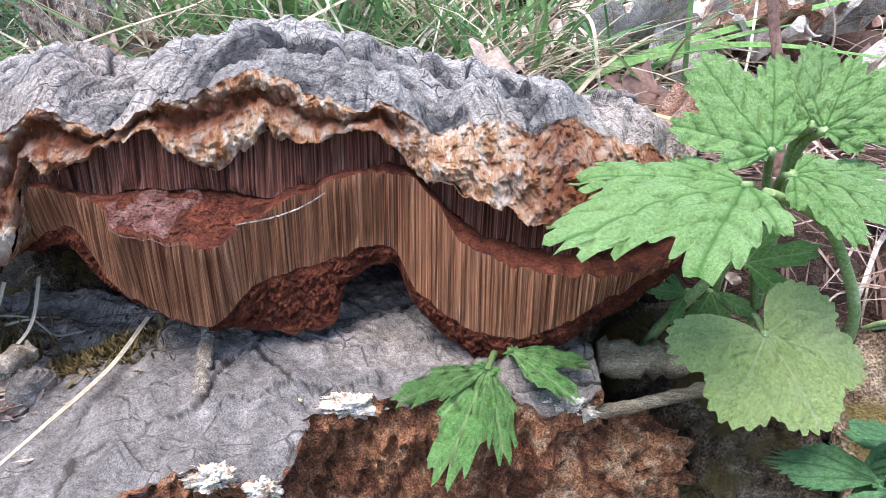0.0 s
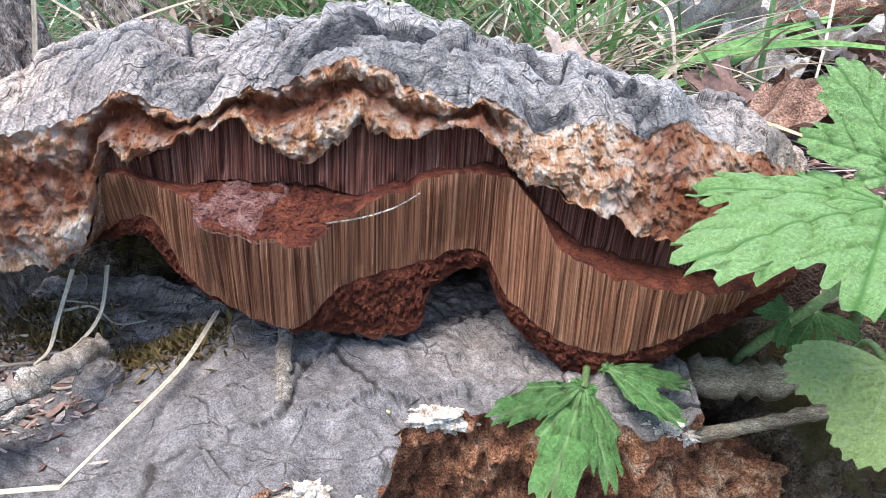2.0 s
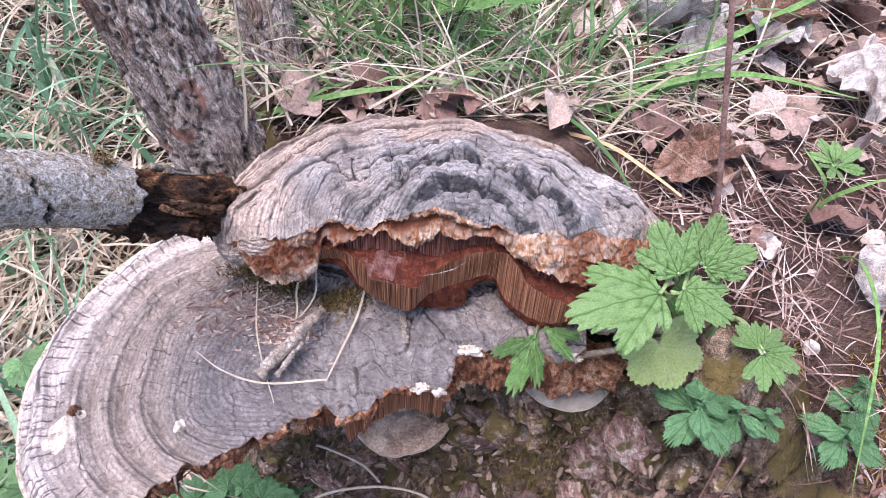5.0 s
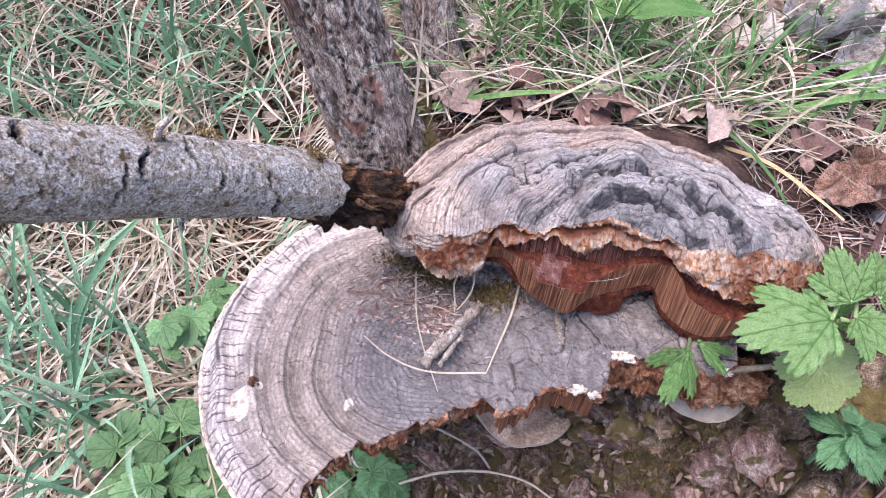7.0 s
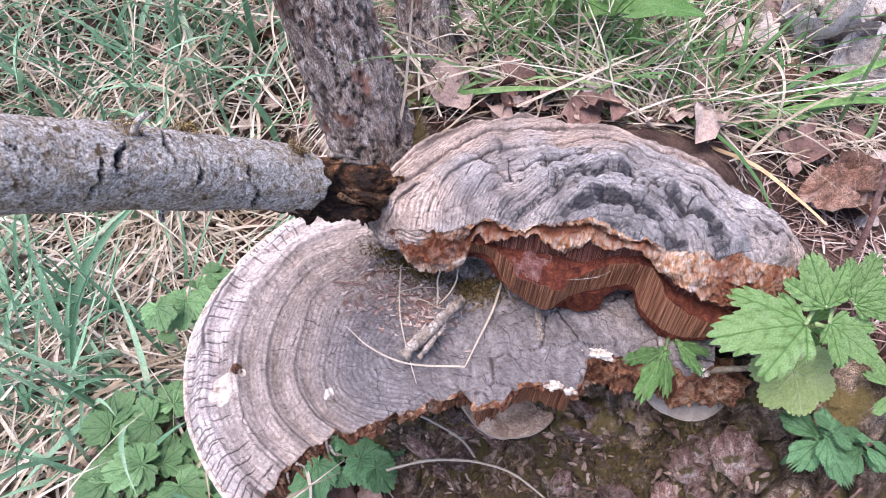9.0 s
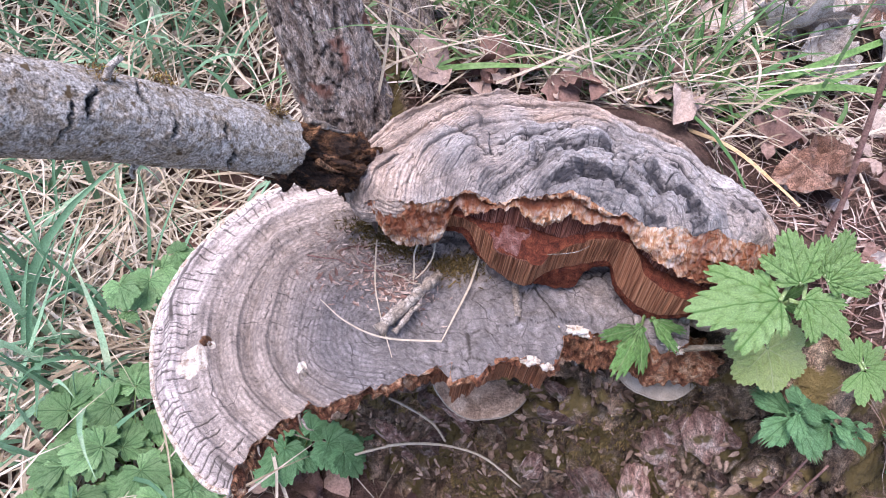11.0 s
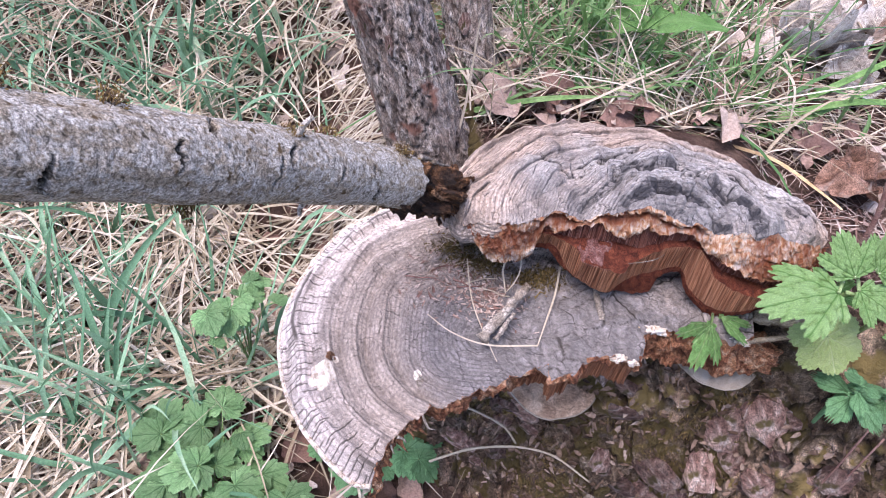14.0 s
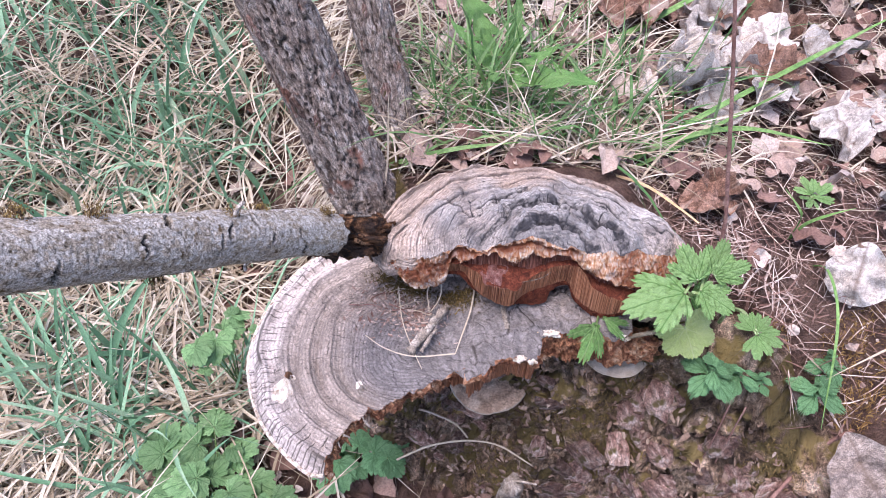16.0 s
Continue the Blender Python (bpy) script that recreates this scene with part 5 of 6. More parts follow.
# ---- stems of the living shrub behind ----
for a, d, L, r0, r1, seed, label in (((-0.184, 0.312, 0.235), (-0.312, 0.055, 0.948), 1.0, 0.0325, 0.005, 71, "leaning shrub stem with rough reddish-grey bark"), ((-0.160, 0.375, 0.26), (-0.25, 0.34, 0.90), 1.0, 0.0205, 0.006, 83, "thinner leaning stem with rough grey bark")):
    d = np.array(d) / np.linalg.norm(d)
    tr = thing("shrub", label, "shrub", a, "stems of the shrub")
    me, m = branch_mesh("trunk", a, np.array(a) + d * L, r0, r1, TRUNK, seed, 110, 520, 1.0, 0.0010, 120, plates=(3.2, 24))
    put("trunk", me, tr, "", Matrix.Translation(-Vector(a)) @ m)
    for k in range(30):
        s, ang, sc = rng.uniform(0.03, 0.45) * L, rng.uniform(0, 2 * math.pi), rng.uniform(0.2, 0.42)
        rad = r0 + (r1 - r0) * s / L
        spot = Matrix.Translation((math.cos(ang) * rad, math.sin(ang) * rad, s)) @ Vector((math.cos(ang), math.sin(ang), 0)).to_track_quat("-Y", "Z").to_matrix().to_4x4()
        put("bark_flake", flakes[k % 12], tr, m=Matrix.Translation(-Vector(a)) @ m @ spot @ pose(0, 0, 0, 0, rng.uniform(-15, 15), 0) @ Matrix.Diagonal((sc * 0.6, sc, sc * 1.2, 1)))


# ---- leaves ----
def leaf(name, lobes, size, mat, teeth=0.08, freq=15, cup=0.25, seed=0, relief=1.0, span=118, wave=0.1, n=151, mm=18):
    """A toothed leaf from its base at the origin, tip towards +y, face towards +z. lobes: (degrees, length, half width in degrees)."""
    th = np.radians(np.linspace(-span, span, n))
    rim = np.full(n, 0.10)
    for a, L, w in lobes:
        t = np.abs(np.degrees(th) - a) / w
        rim = np.maximum(rim, L * np.clip(1 - t ** 2.0, 0, 1) ** 0.68)
    saw = np.degrees(th) * freq / 90.0
    rim = rim * (1 - teeth * (np.abs((saw % 1) - 0.5) * 2) ** 1.8 * (0.6 + 0.8 * lattice(np.floor(saw).astype(np.int64), 0 * n, 0 * n, seed)))
    s = np.linspace(0.02, 1, mm)[None, :]
    r = rim[:, None] * s
    x, y = r * np.sin(th)[:, None], r * np.cos(th)[:, None]
    vein, z, best = np.zeros_like(r), np.zeros_like(r), np.full_like(r, 9.0)
    for a, L, w in lobes:
        ra = math.radians(a)
        latd, run = x * math.cos(ra) - y * math.sin(ra), x * math.sin(ra) + y * math.cos(ra)
        near = np.abs(latd) < best
        inlobe = (run > 0) & near
        best = np.where(near, np.abs(latd), best)
        chev = run - np.abs(latd) * 0.9
        pat = np.cos(2 * np.pi * chev / 0.19)
        z = np.where(inlobe, 0.022 * relief * (1 - smooth(0.6, 1.0, pat)) - 0.006 * relief, z)
        vein = np.where(inlobe, 0.6 * smooth(0.93, 1.0, pat), vein)
        vein = np.maximum(vein, np.where(run > 0, np.exp(-(latd / (0.012 * (1.15 - np.clip(run, 0, 1)))) ** 2), 0))
    z = z - 0.012 * relief * np.exp(-(best / 0.03) ** 2)
    z = z - cup * (r ** 2) * 0.5 + wave * 0.5 * vnoise(stack(x * 2.5 + seed, y * 2.5, 0 * x), seed) * r
    V = stack(x, y, z).reshape(-1, 3) * size
    return mesh_of(name, V, grid_faces(n, mm), mat, True, {"vein": np.clip(vein, 0, 1) * 0.95})


LOBED = [(0, 1.0, 37), (41, 0.84, 27), (-41, 0.84, 27), (74, 0.46, 24), (-74, 0.46, 24)]
FAN = [(0, 1.0, 26), (32, 0.88, 22), (-32, 0.88, 22)]
TRIFID = [(0, 1.0, 30), (52, 0.92, 26), (-52, 0.92, 26)]
SOFT = [(0, 1.0, 44), (36, 0.86, 36), (-36, 0.86, 36), (70, 0.60, 34), (-70, 0.60, 34)]
DISC = [(0, 1.0, 58), (52, 1.02, 48), (-52, 1.02, 48), (104, 0.98, 46), (-104, 0.98, 46)]
OVATE = [(0, 1.0, 30), (18, 0.78, 32), (-18, 0.78, 32)]
WEDGE = [(0, 1.0, 20), (17, 0.6, 12), (-17, 0.6, 12)]


def aim(base, tip, normal, roll=0):
    """The pose of a leaf from base to tip, with its face towards normal."""
    y = (Vector(tip) - Vector(base)).normalized()
    z = Vector(normal)
    z = (z - y * z.dot(y)).normalized()
    x = y.cross(z)
    m = Matrix((x, y, z)).transposed().to_4x4()
    return Matrix.Translation(base) @ m @ pose(0, 0, 0, 0, roll, 0)


def herb(label, root, leaves, mat, shape, teeth=0.14, group="", stem_r=0.0013, stem_mat=None, freq=9, relief=1.0, cup=0.25, span=118, n=151, mm=18):
    """A herb: a root, and leaves given as (base, tip, normal, width factor[, shape])."""
    ob = thing("herb", label, "plant", root, group)
    for k, (b, t, nrm, wide, *other) in enumerate(leaves):
        size = (Vector(t) - Vector(b)).length
        me = leaf("leaf", other[0] if other else shape, size, mat, teeth, freq, cup, k + int(1000 * abs(root[0])), relief, span, 0.1, n, mm)
        m = Matrix.Translation(-Vector(root)) @ aim(b, t, nrm) @ Matrix.Diagonal((wide, 1, 1, 1))
        put("leaf", me, ob, m=m)
        r, bb = np.array(root), np.array(b)
        mid = (r * 0.45 + bb * 0.55) + np.array([0, 0.004, 0.25 * abs(bb[2] - r[2])])
        line = along([r - r, (mid - r), bb - r], 14)
        put("stem", tube_mesh("stem", line, np.linspace(stem_r, stem_r * 0.7, 14), stem_mat or STEM, 7), ob)
    return ob


# the main herb beside the fungus
main_herb = herb("light green herb with large toothed lobed leaves", (0.105, 0.232, 0.245), [
    ((0.070, 0.186, 0.303), (0.021, 0.172, 0.2985), (0.0, -0.14, 1), 0.92),
    ((0.0795, 0.195, 0.309), (0.064, 0.211, 0.331), (-0.2, -0.8, 0.55), 0.9),
    ((0.082, 0.188, 0.305), (0.106, 0.172, 0.301), (0.1, -0.5, 0.85), 0.95),
    ((0.090, 0.198, 0.315), (0.101, 0.216, 0.335), (0.1, -0.7, 0.7), 0.8),
    ((0.092, 0.196, 0.314), (0.113, 0.194, 0.331), (0.2, -0.6, 0.75), 0.8)], LEAF, LOBED, 0.11, stem_r=0.0016, relief=1.35, freq=13)
herb("pale yellow-green rounded herb leaf below the others", (0.10, 0.225, 0.225), [((0.0795, 0.181, 0.266), (0.088, 0.161, 0.2525), (-0.05, -0.5, 0.9), 1.0)], LEAF_PALE, DISC, 0.07, freq=12, span=152, relief=1.5)
for label, pts in (("thick arching green herb stem", [(0.077, 0.190, 0.300), (0.0789, 0.190, 0.2996), (0.0944, 0.193, 0.2923), (0.1055, 0.197, 0.2797), (0.1173, 0.203, 0.2594), (0.122, 0.212, 0.235)]), ("slanting green herb stem", [(0.0787, 0.191, 0.2976), (0.0779, 0.198, 0.2831), (0.0739, 0.208, 0.2662), (0.0693, 0.218, 0.2502), (0.066, 0.226, 0.235)])):
    put("stem", tube_mesh("stem", along(np.array(pts) - np.array((0.105, 0.232, 0.245)), 30), np.linspace(0.0013, 0.0018, 30), STEM, 10), main_herb, label)
herb("yellow-green herb leaflets by the stump", (0.135, 0.232, 0.235), [
    ((0.140, 0.190, 0.256), (0.129, 0.203, 0.263), (0, -0.5, 0.9), 1.1), ((0.142, 0.189, 0.257), (0.155, 0.201, 0.263), (0, -0.5, 0.9), 1.0),
    ((0.143, 0.187, 0.256), (0.162, 0.178, 0.254), (0, -0.4, 0.9), 1.1), ((0.141, 0.186, 0.256), (0.139, 0.165, 0.251), (0, -0.45, 0.9), 1.1)], LEAF, FAN, 0.10, span=56)
herb("dark green young leaf with deep lobes under the fungus", (0.022, 0.214, 0.236), [
    ((0.012, 0.191, 0.2505), (-0.013, 0.178, 0.2515), (-0.1, -0.3, 0.9), 1.0, WEDGE), ((0.012, 0.191, 0.2505), (-0.002, 0.157, 0.244), (-0.1, -0.45, 0.9), 1.0, WEDGE),
    ((0.012, 0.191, 0.2505), (0.014, 0.162, 0.245), (0.1, -0.45, 0.9), 0.9, WEDGE), ((0.019, 0.198, 0.2515), (0.034, 0.178, 0.2515), (0.15, -0.4, 0.9), 1.0, WEDGE), ((0.019, 0.198, 0.2515), (0.041, 0.193, 0.2520), (0.2, -0.4, 0.9), 0.85, WEDGE)], LEAF_DARK, WEDGE, 0.17, freq=15, relief=1.9)


herb("small green leaves in the shade under the herb", (0.085, 0.225, 0.235), [
    ((0.072, 0.213, 0.262), (0.058, 0.205, 0.268), (0, -0.7, 0.7), 0.8), ((0.088, 0.212, 0.272), (0.100, 0.200, 0.282), (0.1, -0.7, 0.7), 0.9), ((0.080, 0.214, 0.262), (0.084, 0.203, 0.250), (0, -0.8, 0.5), 0.9)], LEAF_DARK, TRIFID, 0.12)


def nettle(x, y, z, size, seed, label="dark green nettle-like seedling with paired toothed leaves"):
    rg = random.Random(seed)
    leaves = []
    for tier in range(3):
        for k in range(2 if tier else 4):
            a = math.radians(90 * k * (2 if tier else 1) + 45 * tier + rg.uniform(-15, 15) + seed * 37)
            R, h = size * (1.0 - 0.28 * tier), z + 0.006 * tier
            leaves.append(((x + 0.08 * R * math.cos(a), y + 0.08 * R * math.sin(a), h), (x + R * math.cos(a), y + R * math.sin(a), h - 0.1 * R + 0.1 * tier * R), (0, -0.2, 1), 1.0))
    return herb(label, (x, y + 0.008, z - 0.05), leaves, LEAF_FRESH, OVATE, 0.2, "seedlings on the stump", stem_mat=LEAF_FRESH, freq=24, relief=1.3, n=121, mm=10)


nettle(0.102, 0.156, 0.240, 0.028, 1)
nettle(0.129, 0.160, 0.230, 0.019, 2)
nettle(0.151, 0.164, 0.220, 0.013, 3)
nettle(0.203, 0.165, 0.208, 0.027, 4)
nettle(0.218, 0.190, 0.214, 0.022, 5)

# herbs in the hollow
rg = random.Random(4)
for label, root, rise, spots in (
    ("clump of fresh green lobed herb leaves in the hollow", (-0.36, 0.15, -0.09), -0.020, [(-0.436, 0.194, 1.4), (-0.399, 0.194, 1), (-0.378, 0.222, 0.9), (-0.347, 0.198, 0.9), (-0.369, 0.17, 0.9), (-0.387, 0.149, 1), (-0.335, 0.141, 1), (-0.353, 0.122, 1), (-0.316, 0.161, 0.8), (-0.288, 0.128, 1), (-0.411, 0.133, 1), (-0.41, 0.101, 1), (-0.375, 0.102, 1), (-0.313, 0.113, 1)]),
    ("dark green lobed herb leaves below the bracket", (-0.22, 0.20, -0.10), -0.045, [(-0.237, 0.191, 1.1), (-0.232, 0.227, 0.8), (-0.184, 0.204, 0.9), (-0.228, 0.255, 0.7), (-0.21, 0.225, 0.7), (-0.261, 0.212, 0.8), (-0.170, 0.197, 0.7), (-0.279, 0.212, 0.6)]),
    ("small green herb beside the bracket edge", (-0.385, 0.31, -0.08), 0.06, [(-0.386, 0.281, 1.0), (-0.393, 0.263, 0.7), (-0.374, 0.312, 0.7), (-0.370, 0.333, 0.6)]),
):
    leaves = []
    for x, y, k in spots:
        # a leaf of three leaflets, held up to the light
        a = math.atan2(y - root[1], x - root[0]) + rg.uniform(-0.9, 0.9)
        L, z = k * rg.uniform(0.032, 0.038), rise + rg.uniform(-0.012, 0.012)
        tip = (rg.uniform(-0.35, 0.35), rg.uniform(-0.45, 0.15), 1)
        b = (x - 0.25 * L * math.cos(a), y - 0.25 * L * math.sin(a), z)
        leaves.append((b, (b[0] + L * math.cos(a), b[1] + L * math.sin(a), z - rg.uniform(0, 0.010)), tip, rg.uniform(0.95, 1.15)))
        for side in (-1.25, 1.25):
            c, M = a + side + rg.uniform(-0.15, 0.15), L * rg.uniform(0.68, 0.82)
            leaves.append((b, (b[0] + M * math.cos(c), b[1] + M * math.sin(c), z - rg.uniform(0.001, 0.010)), tip, rg.uniform(0.9, 1.1)))
    for b, t, nrm, wide in leaves[::3]:
        # smaller young leaves lower down in the clump
        b2 = (b[0] + rg.uniform(-0.03, 0.03), b[1] + rg.uniform(-0.03, 0.03), b[2] - rg.uniform(0.008, 0.02))
        a, L = rg.uniform(0, 2 * math.pi), rg.uniform(0.5, 0.8) * math.dist(b, t)
        leaves.append((b2, (b2[0] + L * math.cos(a), b2[1] + L * math.sin(a), b2[2] - 0.004), (rg.uniform(-0.4, 0.4), rg.uniform(-0.5, 0.3), 1), 1.0))
    herb(label, root, leaves, LEAF_FRESH if "dark" in label else LEAF_MID, SOFT, 0.10, stem_r=0.0009, freq=7, relief=1.2, n=85, mm=9)

# dandelion rosettes
def jagged_leaf(size, wide, seed):
    n, m = 80, 11
    s, w = np.linspace(0, 1, n)[:, None], np.linspace(-1, 1, m)[None, :]
    tooth = (s * 6.5 + 0.35 * np.abs(w)) % 1
    half = wide * np.sin(np.pi * np.clip(s, 0, 1) ** 1.4) ** 0.7 * (0.3 + 0.7 * (1 - tooth) ** 1.2) + 0.012
    x, y = half * w, s - 0.12 * np.abs(w) * half / wide
    z = 0.25 * np.sin(s * 2.2) + 0.35 * x ** 2 / wide + 0.03 * fbm(stack(x * 9, y * 9, 0 * x + seed), 2, seed=seed)
    vein = np.exp(-(w / 0.09) ** 2) + 0 * s
    return mesh_of("leaf", stack(x, y, z).reshape(-1, 3) * size, grid_faces(n, m), LEAF_DARK, True, {"vein": 0.0 * vein.ravel() + 0.25 * vein.ravel()})


def dandelion(root, spots, label):
    ob = thing("dandelion", label, "plant", root)
    for k, (b, t, w) in enumerate(spots):
        me = jagged_leaf((Vector(t) - Vector(b)).length, 0.085 * w, k)
        put("leaf", me, ob, m=Matrix.Translation(-Vector(root)) @ aim(b, t, (0.1 * k - 0.2, -0.5, 1)))
    return ob


dandelion((-0.07, 0.44, 0.30), [((-0.07, 0.44, 0.305), (0.022, 0.372, 0.352), 1.5), ((-0.07, 0.44, 0.305), (-0.01, 0.44, 0.36), 1.4), ((-0.075, 0.445, 0.305), (-0.09, 0.36, 0.35), 1.2), ((-0.075, 0.445, 0.305), (-0.135, 0.46, 0.37), 1.4), ((-0.07, 0.45, 0.305), (-0.06, 0.53, 0.36), 1.4), ((-0.07, 0.45, 0.305), (-0.15, 0.53, 0.385), 1.5)], "dandelion rosette with jagged green leaves")
herb("small bright herb seedling in the litter", (0.218, 0.33, 0.275), [((0.216, 0.322, 0.29), (0.236, 0.335, 0.298), (0, -0.4, 1), 0.8), ((0.214, 0.32, 0.29), (0.205, 0.305, 0.294), (0, -0.4, 1), 0.8), ((0.217, 0.325, 0.29), (0.21, 0.345, 0.297), (0, -0.4, 1), 0.8)], LEAF, TRIFID, 0.15)


# ---- ribbons: single blades and straws ----
def ribbon(name, points, width, mat, label, category, taper=(0.8, 1, 0.9, 0.1), fold=0.22, group=""):
    line = along(points, 28)
    t = np.gradient(line, axis=0)
    side = np.cross(t, [0.05, -0.5, 0.85])
    side /= np.linalg.norm(side, axis=1)[:, None]
    nrm = np.cross(side, t)
    nrm /= np.linalg.norm(nrm, axis=1)[:, None]
    w = width * np.interp(np.linspace(0, 1, 28), [0, 0.2, 0.6, 1], taper)[:, None]
    P = np.stack([line - side * w / 2, line - side * w * 0.25 - nrm * w * fold * 0.7, line - nrm * w * fold, line + side * w * 0.25 - nrm * w * fold * 0.7, line + side * w / 2], 1)
    P2 = np.concatenate([P, P[:, ::-1] - nrm[:, None] * 0.0003], 1)
    o = P2[0, 2]
    ob = sheet(name, np.transpose(P2, (1, 0, 2)) - o, mat, close=True, flip=True)
    ob.location = o
    return tagged(ob, label, category, group)


GREEN, DRYG = "green blades on the bank", "loose straws"
green_blade = "long fresh green grass blade on the bank"
for pts, w in (
    ([(0.03, 0.347, 0.283), (0.075, 0.375, 0.303), (0.20, 0.46, 0.325), (0.40, 0.60, 0.35)], 0.0055),
    ([(0.032, 0.350, 0.283), (0.09, 0.372, 0.308), (0.16, 0.385, 0.318), (0.24, 0.372, 0.312)], 0.0055),
    ([(0.036, 0.345, 0.283), (0.085, 0.365, 0.299), (0.15, 0.40, 0.318), (0.23, 0.455, 0.326)], 0.004),
    ([(0.046, 0.352, 0.28), (0.047, 0.36, 0.30), (0.052, 0.358, 0.33), (0.047, 0.35, 0.352)], 0.0035),
    ([(0.03, 0.53, 0.31), (0.09, 0.56, 0.33), (0.17, 0.62, 0.345), (0.27, 0.70, 0.35)], 0.007),
    ([(-0.20, 0.335, 0.277), (-0.168, 0.338, 0.293), (-0.114, 0.343, 0.309), (-0.05, 0.35, 0.316)], 0.005),
    ([(-0.08, 0.40, 0.29), (-0.085, 0.395, 0.33), (-0.10, 0.385, 0.375), (-0.13, 0.375, 0.41)], 0.004),
    ([(-0.03, 0.40, 0.29), (-0.025, 0.40, 0.34), (-0.02, 0.39, 0.38), (0.0, 0.38, 0.41)], 0.004),
    ([(0.205, 0.262, 0.262), (0.203, 0.235, 0.285), (0.202, 0.19, 0.27), (0.20, 0.135, 0.20)], 0.0026),
    ([(0.19, 0.285, 0.27), (0.185, 0.275, 0.30), (0.178, 0.27, 0.318), (0.165, 0.285, 0.33)], 0.0035),
    ([(0.19, 0.285, 0.27), (0.194, 0.28, 0.295), (0.205, 0.272, 0.315), (0.22, 0.27, 0.325)], 0.003),
):
    ribbon("grass_blade", pts, w, BLADE, green_blade, "grass", group=GREEN)
for pts, w, label in (
    ([(-0.178, 0.302, 0.282), (-0.173, 0.306, 0.32), (-0.171, 0.31, 0.36), (-0.17, 0.312, 0.385)], 0.0026, "pale upright straw in front of the shrub stem"),
    ([(-0.235, 0.31, 0.262), (-0.19, 0.325, 0.295), (-0.15, 0.335, 0.318), (-0.10, 0.345, 0.335)], 0.0024, "pale straw leaning on the bank"),
    ([(-0.10, 0.335, 0.303), (-0.075, 0.34, 0.318), (-0.045, 0.35, 0.334), (-0.02, 0.36, 0.345)], 0.0026, "pale straw behind the fungus"),
    ([(-0.09, 0.227, 0.248), (-0.093, 0.204, 0.244), (-0.099, 0.18, 0.2425), (-0.104, 0.1605, 0.2415)], 0.0019, "bleached bent straw lying on the bracket"),
    ([(-0.104, 0.1605, 0.2415), (-0.137, 0.155, 0.2425), (-0.161, 0.16, 0.244), (-0.179, 0.17, 0.247)], 0.0015, "bleached bent straw lying on the bracket"),
    ([(-0.157, 0.224, 0.247), (-0.151, 0.193, 0.243), (-0.142, 0.169, 0.242), (-0.13, 0.144, 0.241)], 0.0012, "thin pale straw lying on the bracket"),
    ([(-0.128, 0.222, 0.262), (-0.131, 0.216, 0.250), (-0.129, 0.206, 0.246), (-0.128, 0.197, 0.247)], 0.0017, "short pale straw under the torn edge"),
    ([(-0.12, 0.226, 0.262), (-0.119, 0.216, 0.252), (-0.122, 0.208, 0.247), (-0.127, 0.20, 0.245)], 0.0015, "short pale straw under the torn edge"),
    ([(0.035, 0.338, 0.292), (0.06, 0.312, 0.302), (0.085, 0.287, 0.300), (0.10, 0.272, 0.297)], 0.0038, "yellow dry blade beside the fungus"),
    ([(0.10, 0.42, 0.30), (0.12, 0.39, 0.312), (0.15, 0.40, 0.315), (0.19, 0.43, 0.31)], 0.003, "dry grass blade on the litter"),
    ([(0.05, 0.44, 0.30), (0.065, 0.40, 0.33), (0.075, 0.37, 0.33), (0.078, 0.35, 0.30)], 0.0035, "dry grass blade on the litter"),
    ([(-0.0535, 0.202, 0.2872), (-0.045, 0.2035, 0.2885), (-0.037, 0.205, 0.291), (-0.031, 0.208, 0.294)], 0.0006, "thin fibre on the rusty ledge"),
):
    ribbon("straw", pts, w * 0.75, YELLOW if "yellow" in label else STICK if "fibre" in label else STRAW, label, "straw", taper=(1, 1, 0.9, 0.5), group=DRYG)


def stick(name, pts, r0, r1, mat, label, category="stick", sides=12, rough=0.25, seed=0):
    line = along(pts, 40)
    P = tube_points(line, np.linspace(r0, r1, 40), sides)
    P = P + (P - line[None]) * (rough * fbm(P * 320, 3, seed=seed))[..., None]
    o = line[0].copy()
    n, m = P.shape[:2]
    V = np.vstack([P.reshape(-1, 3), line[0], line[-1]]) - o
    F = [tuple(q) for q in grid_faces(n, m, True)[:, ::-1].tolist()]
    for i in range(n):
        k = (i + 1) % n
        F += [(i * m, k * m, n * m), (k * m + m - 1, i * m + m - 1, n * m + 1)]
    ob = put(name, mesh_of(name, V, F, mat))
    ob.location = o
    return tagged(ob, label, category)


stick("stick", [(-0.141, 0.158, 0.2435), (-0.128, 0.18, 0.247), (-0.113, 0.204, 0.250)], 0.0035, 0.0030, STICK, "short weathered grey stick lying on the bracket", rough=0.5, seed=1)
stick("stick", [(-0.132, 0.160, 0.2425), (-0.126, 0.172, 0.2445), (-0.121, 0.181, 0.2455)], 0.0018, 0.0013, STICK, "small weathered splinter on the bracket", rough=0.6, seed=2)
stick("twig", [(-0.0665, 0.212, 0.2535), (-0.0645, 0.198, 0.2495), (-0.0615, 0.184, 0.2475)], 0.0019, 0.0021, STICK, "short grey twig stuck under the fungus", rough=0.4, seed=3)
stick("splinter", [(-0.055, 0.187, 0.2455), (-0.045, 0.186, 0.2465), (-0.036, 0.183, 0.2465)], 0.0010, 0.0004, YELLOW, "thin yellowish wood splinter on the bracket", rough=0.5, seed=4)
stick("stick", [(0.036, 0.191, 0.2345), (0.065, 0.199, 0.235), (0.10, 0.208, 0.238)], 0.0019, 0.0022, TAN_STICK, "pale thin stick in front of the stump top", rough=0.2, seed=5)
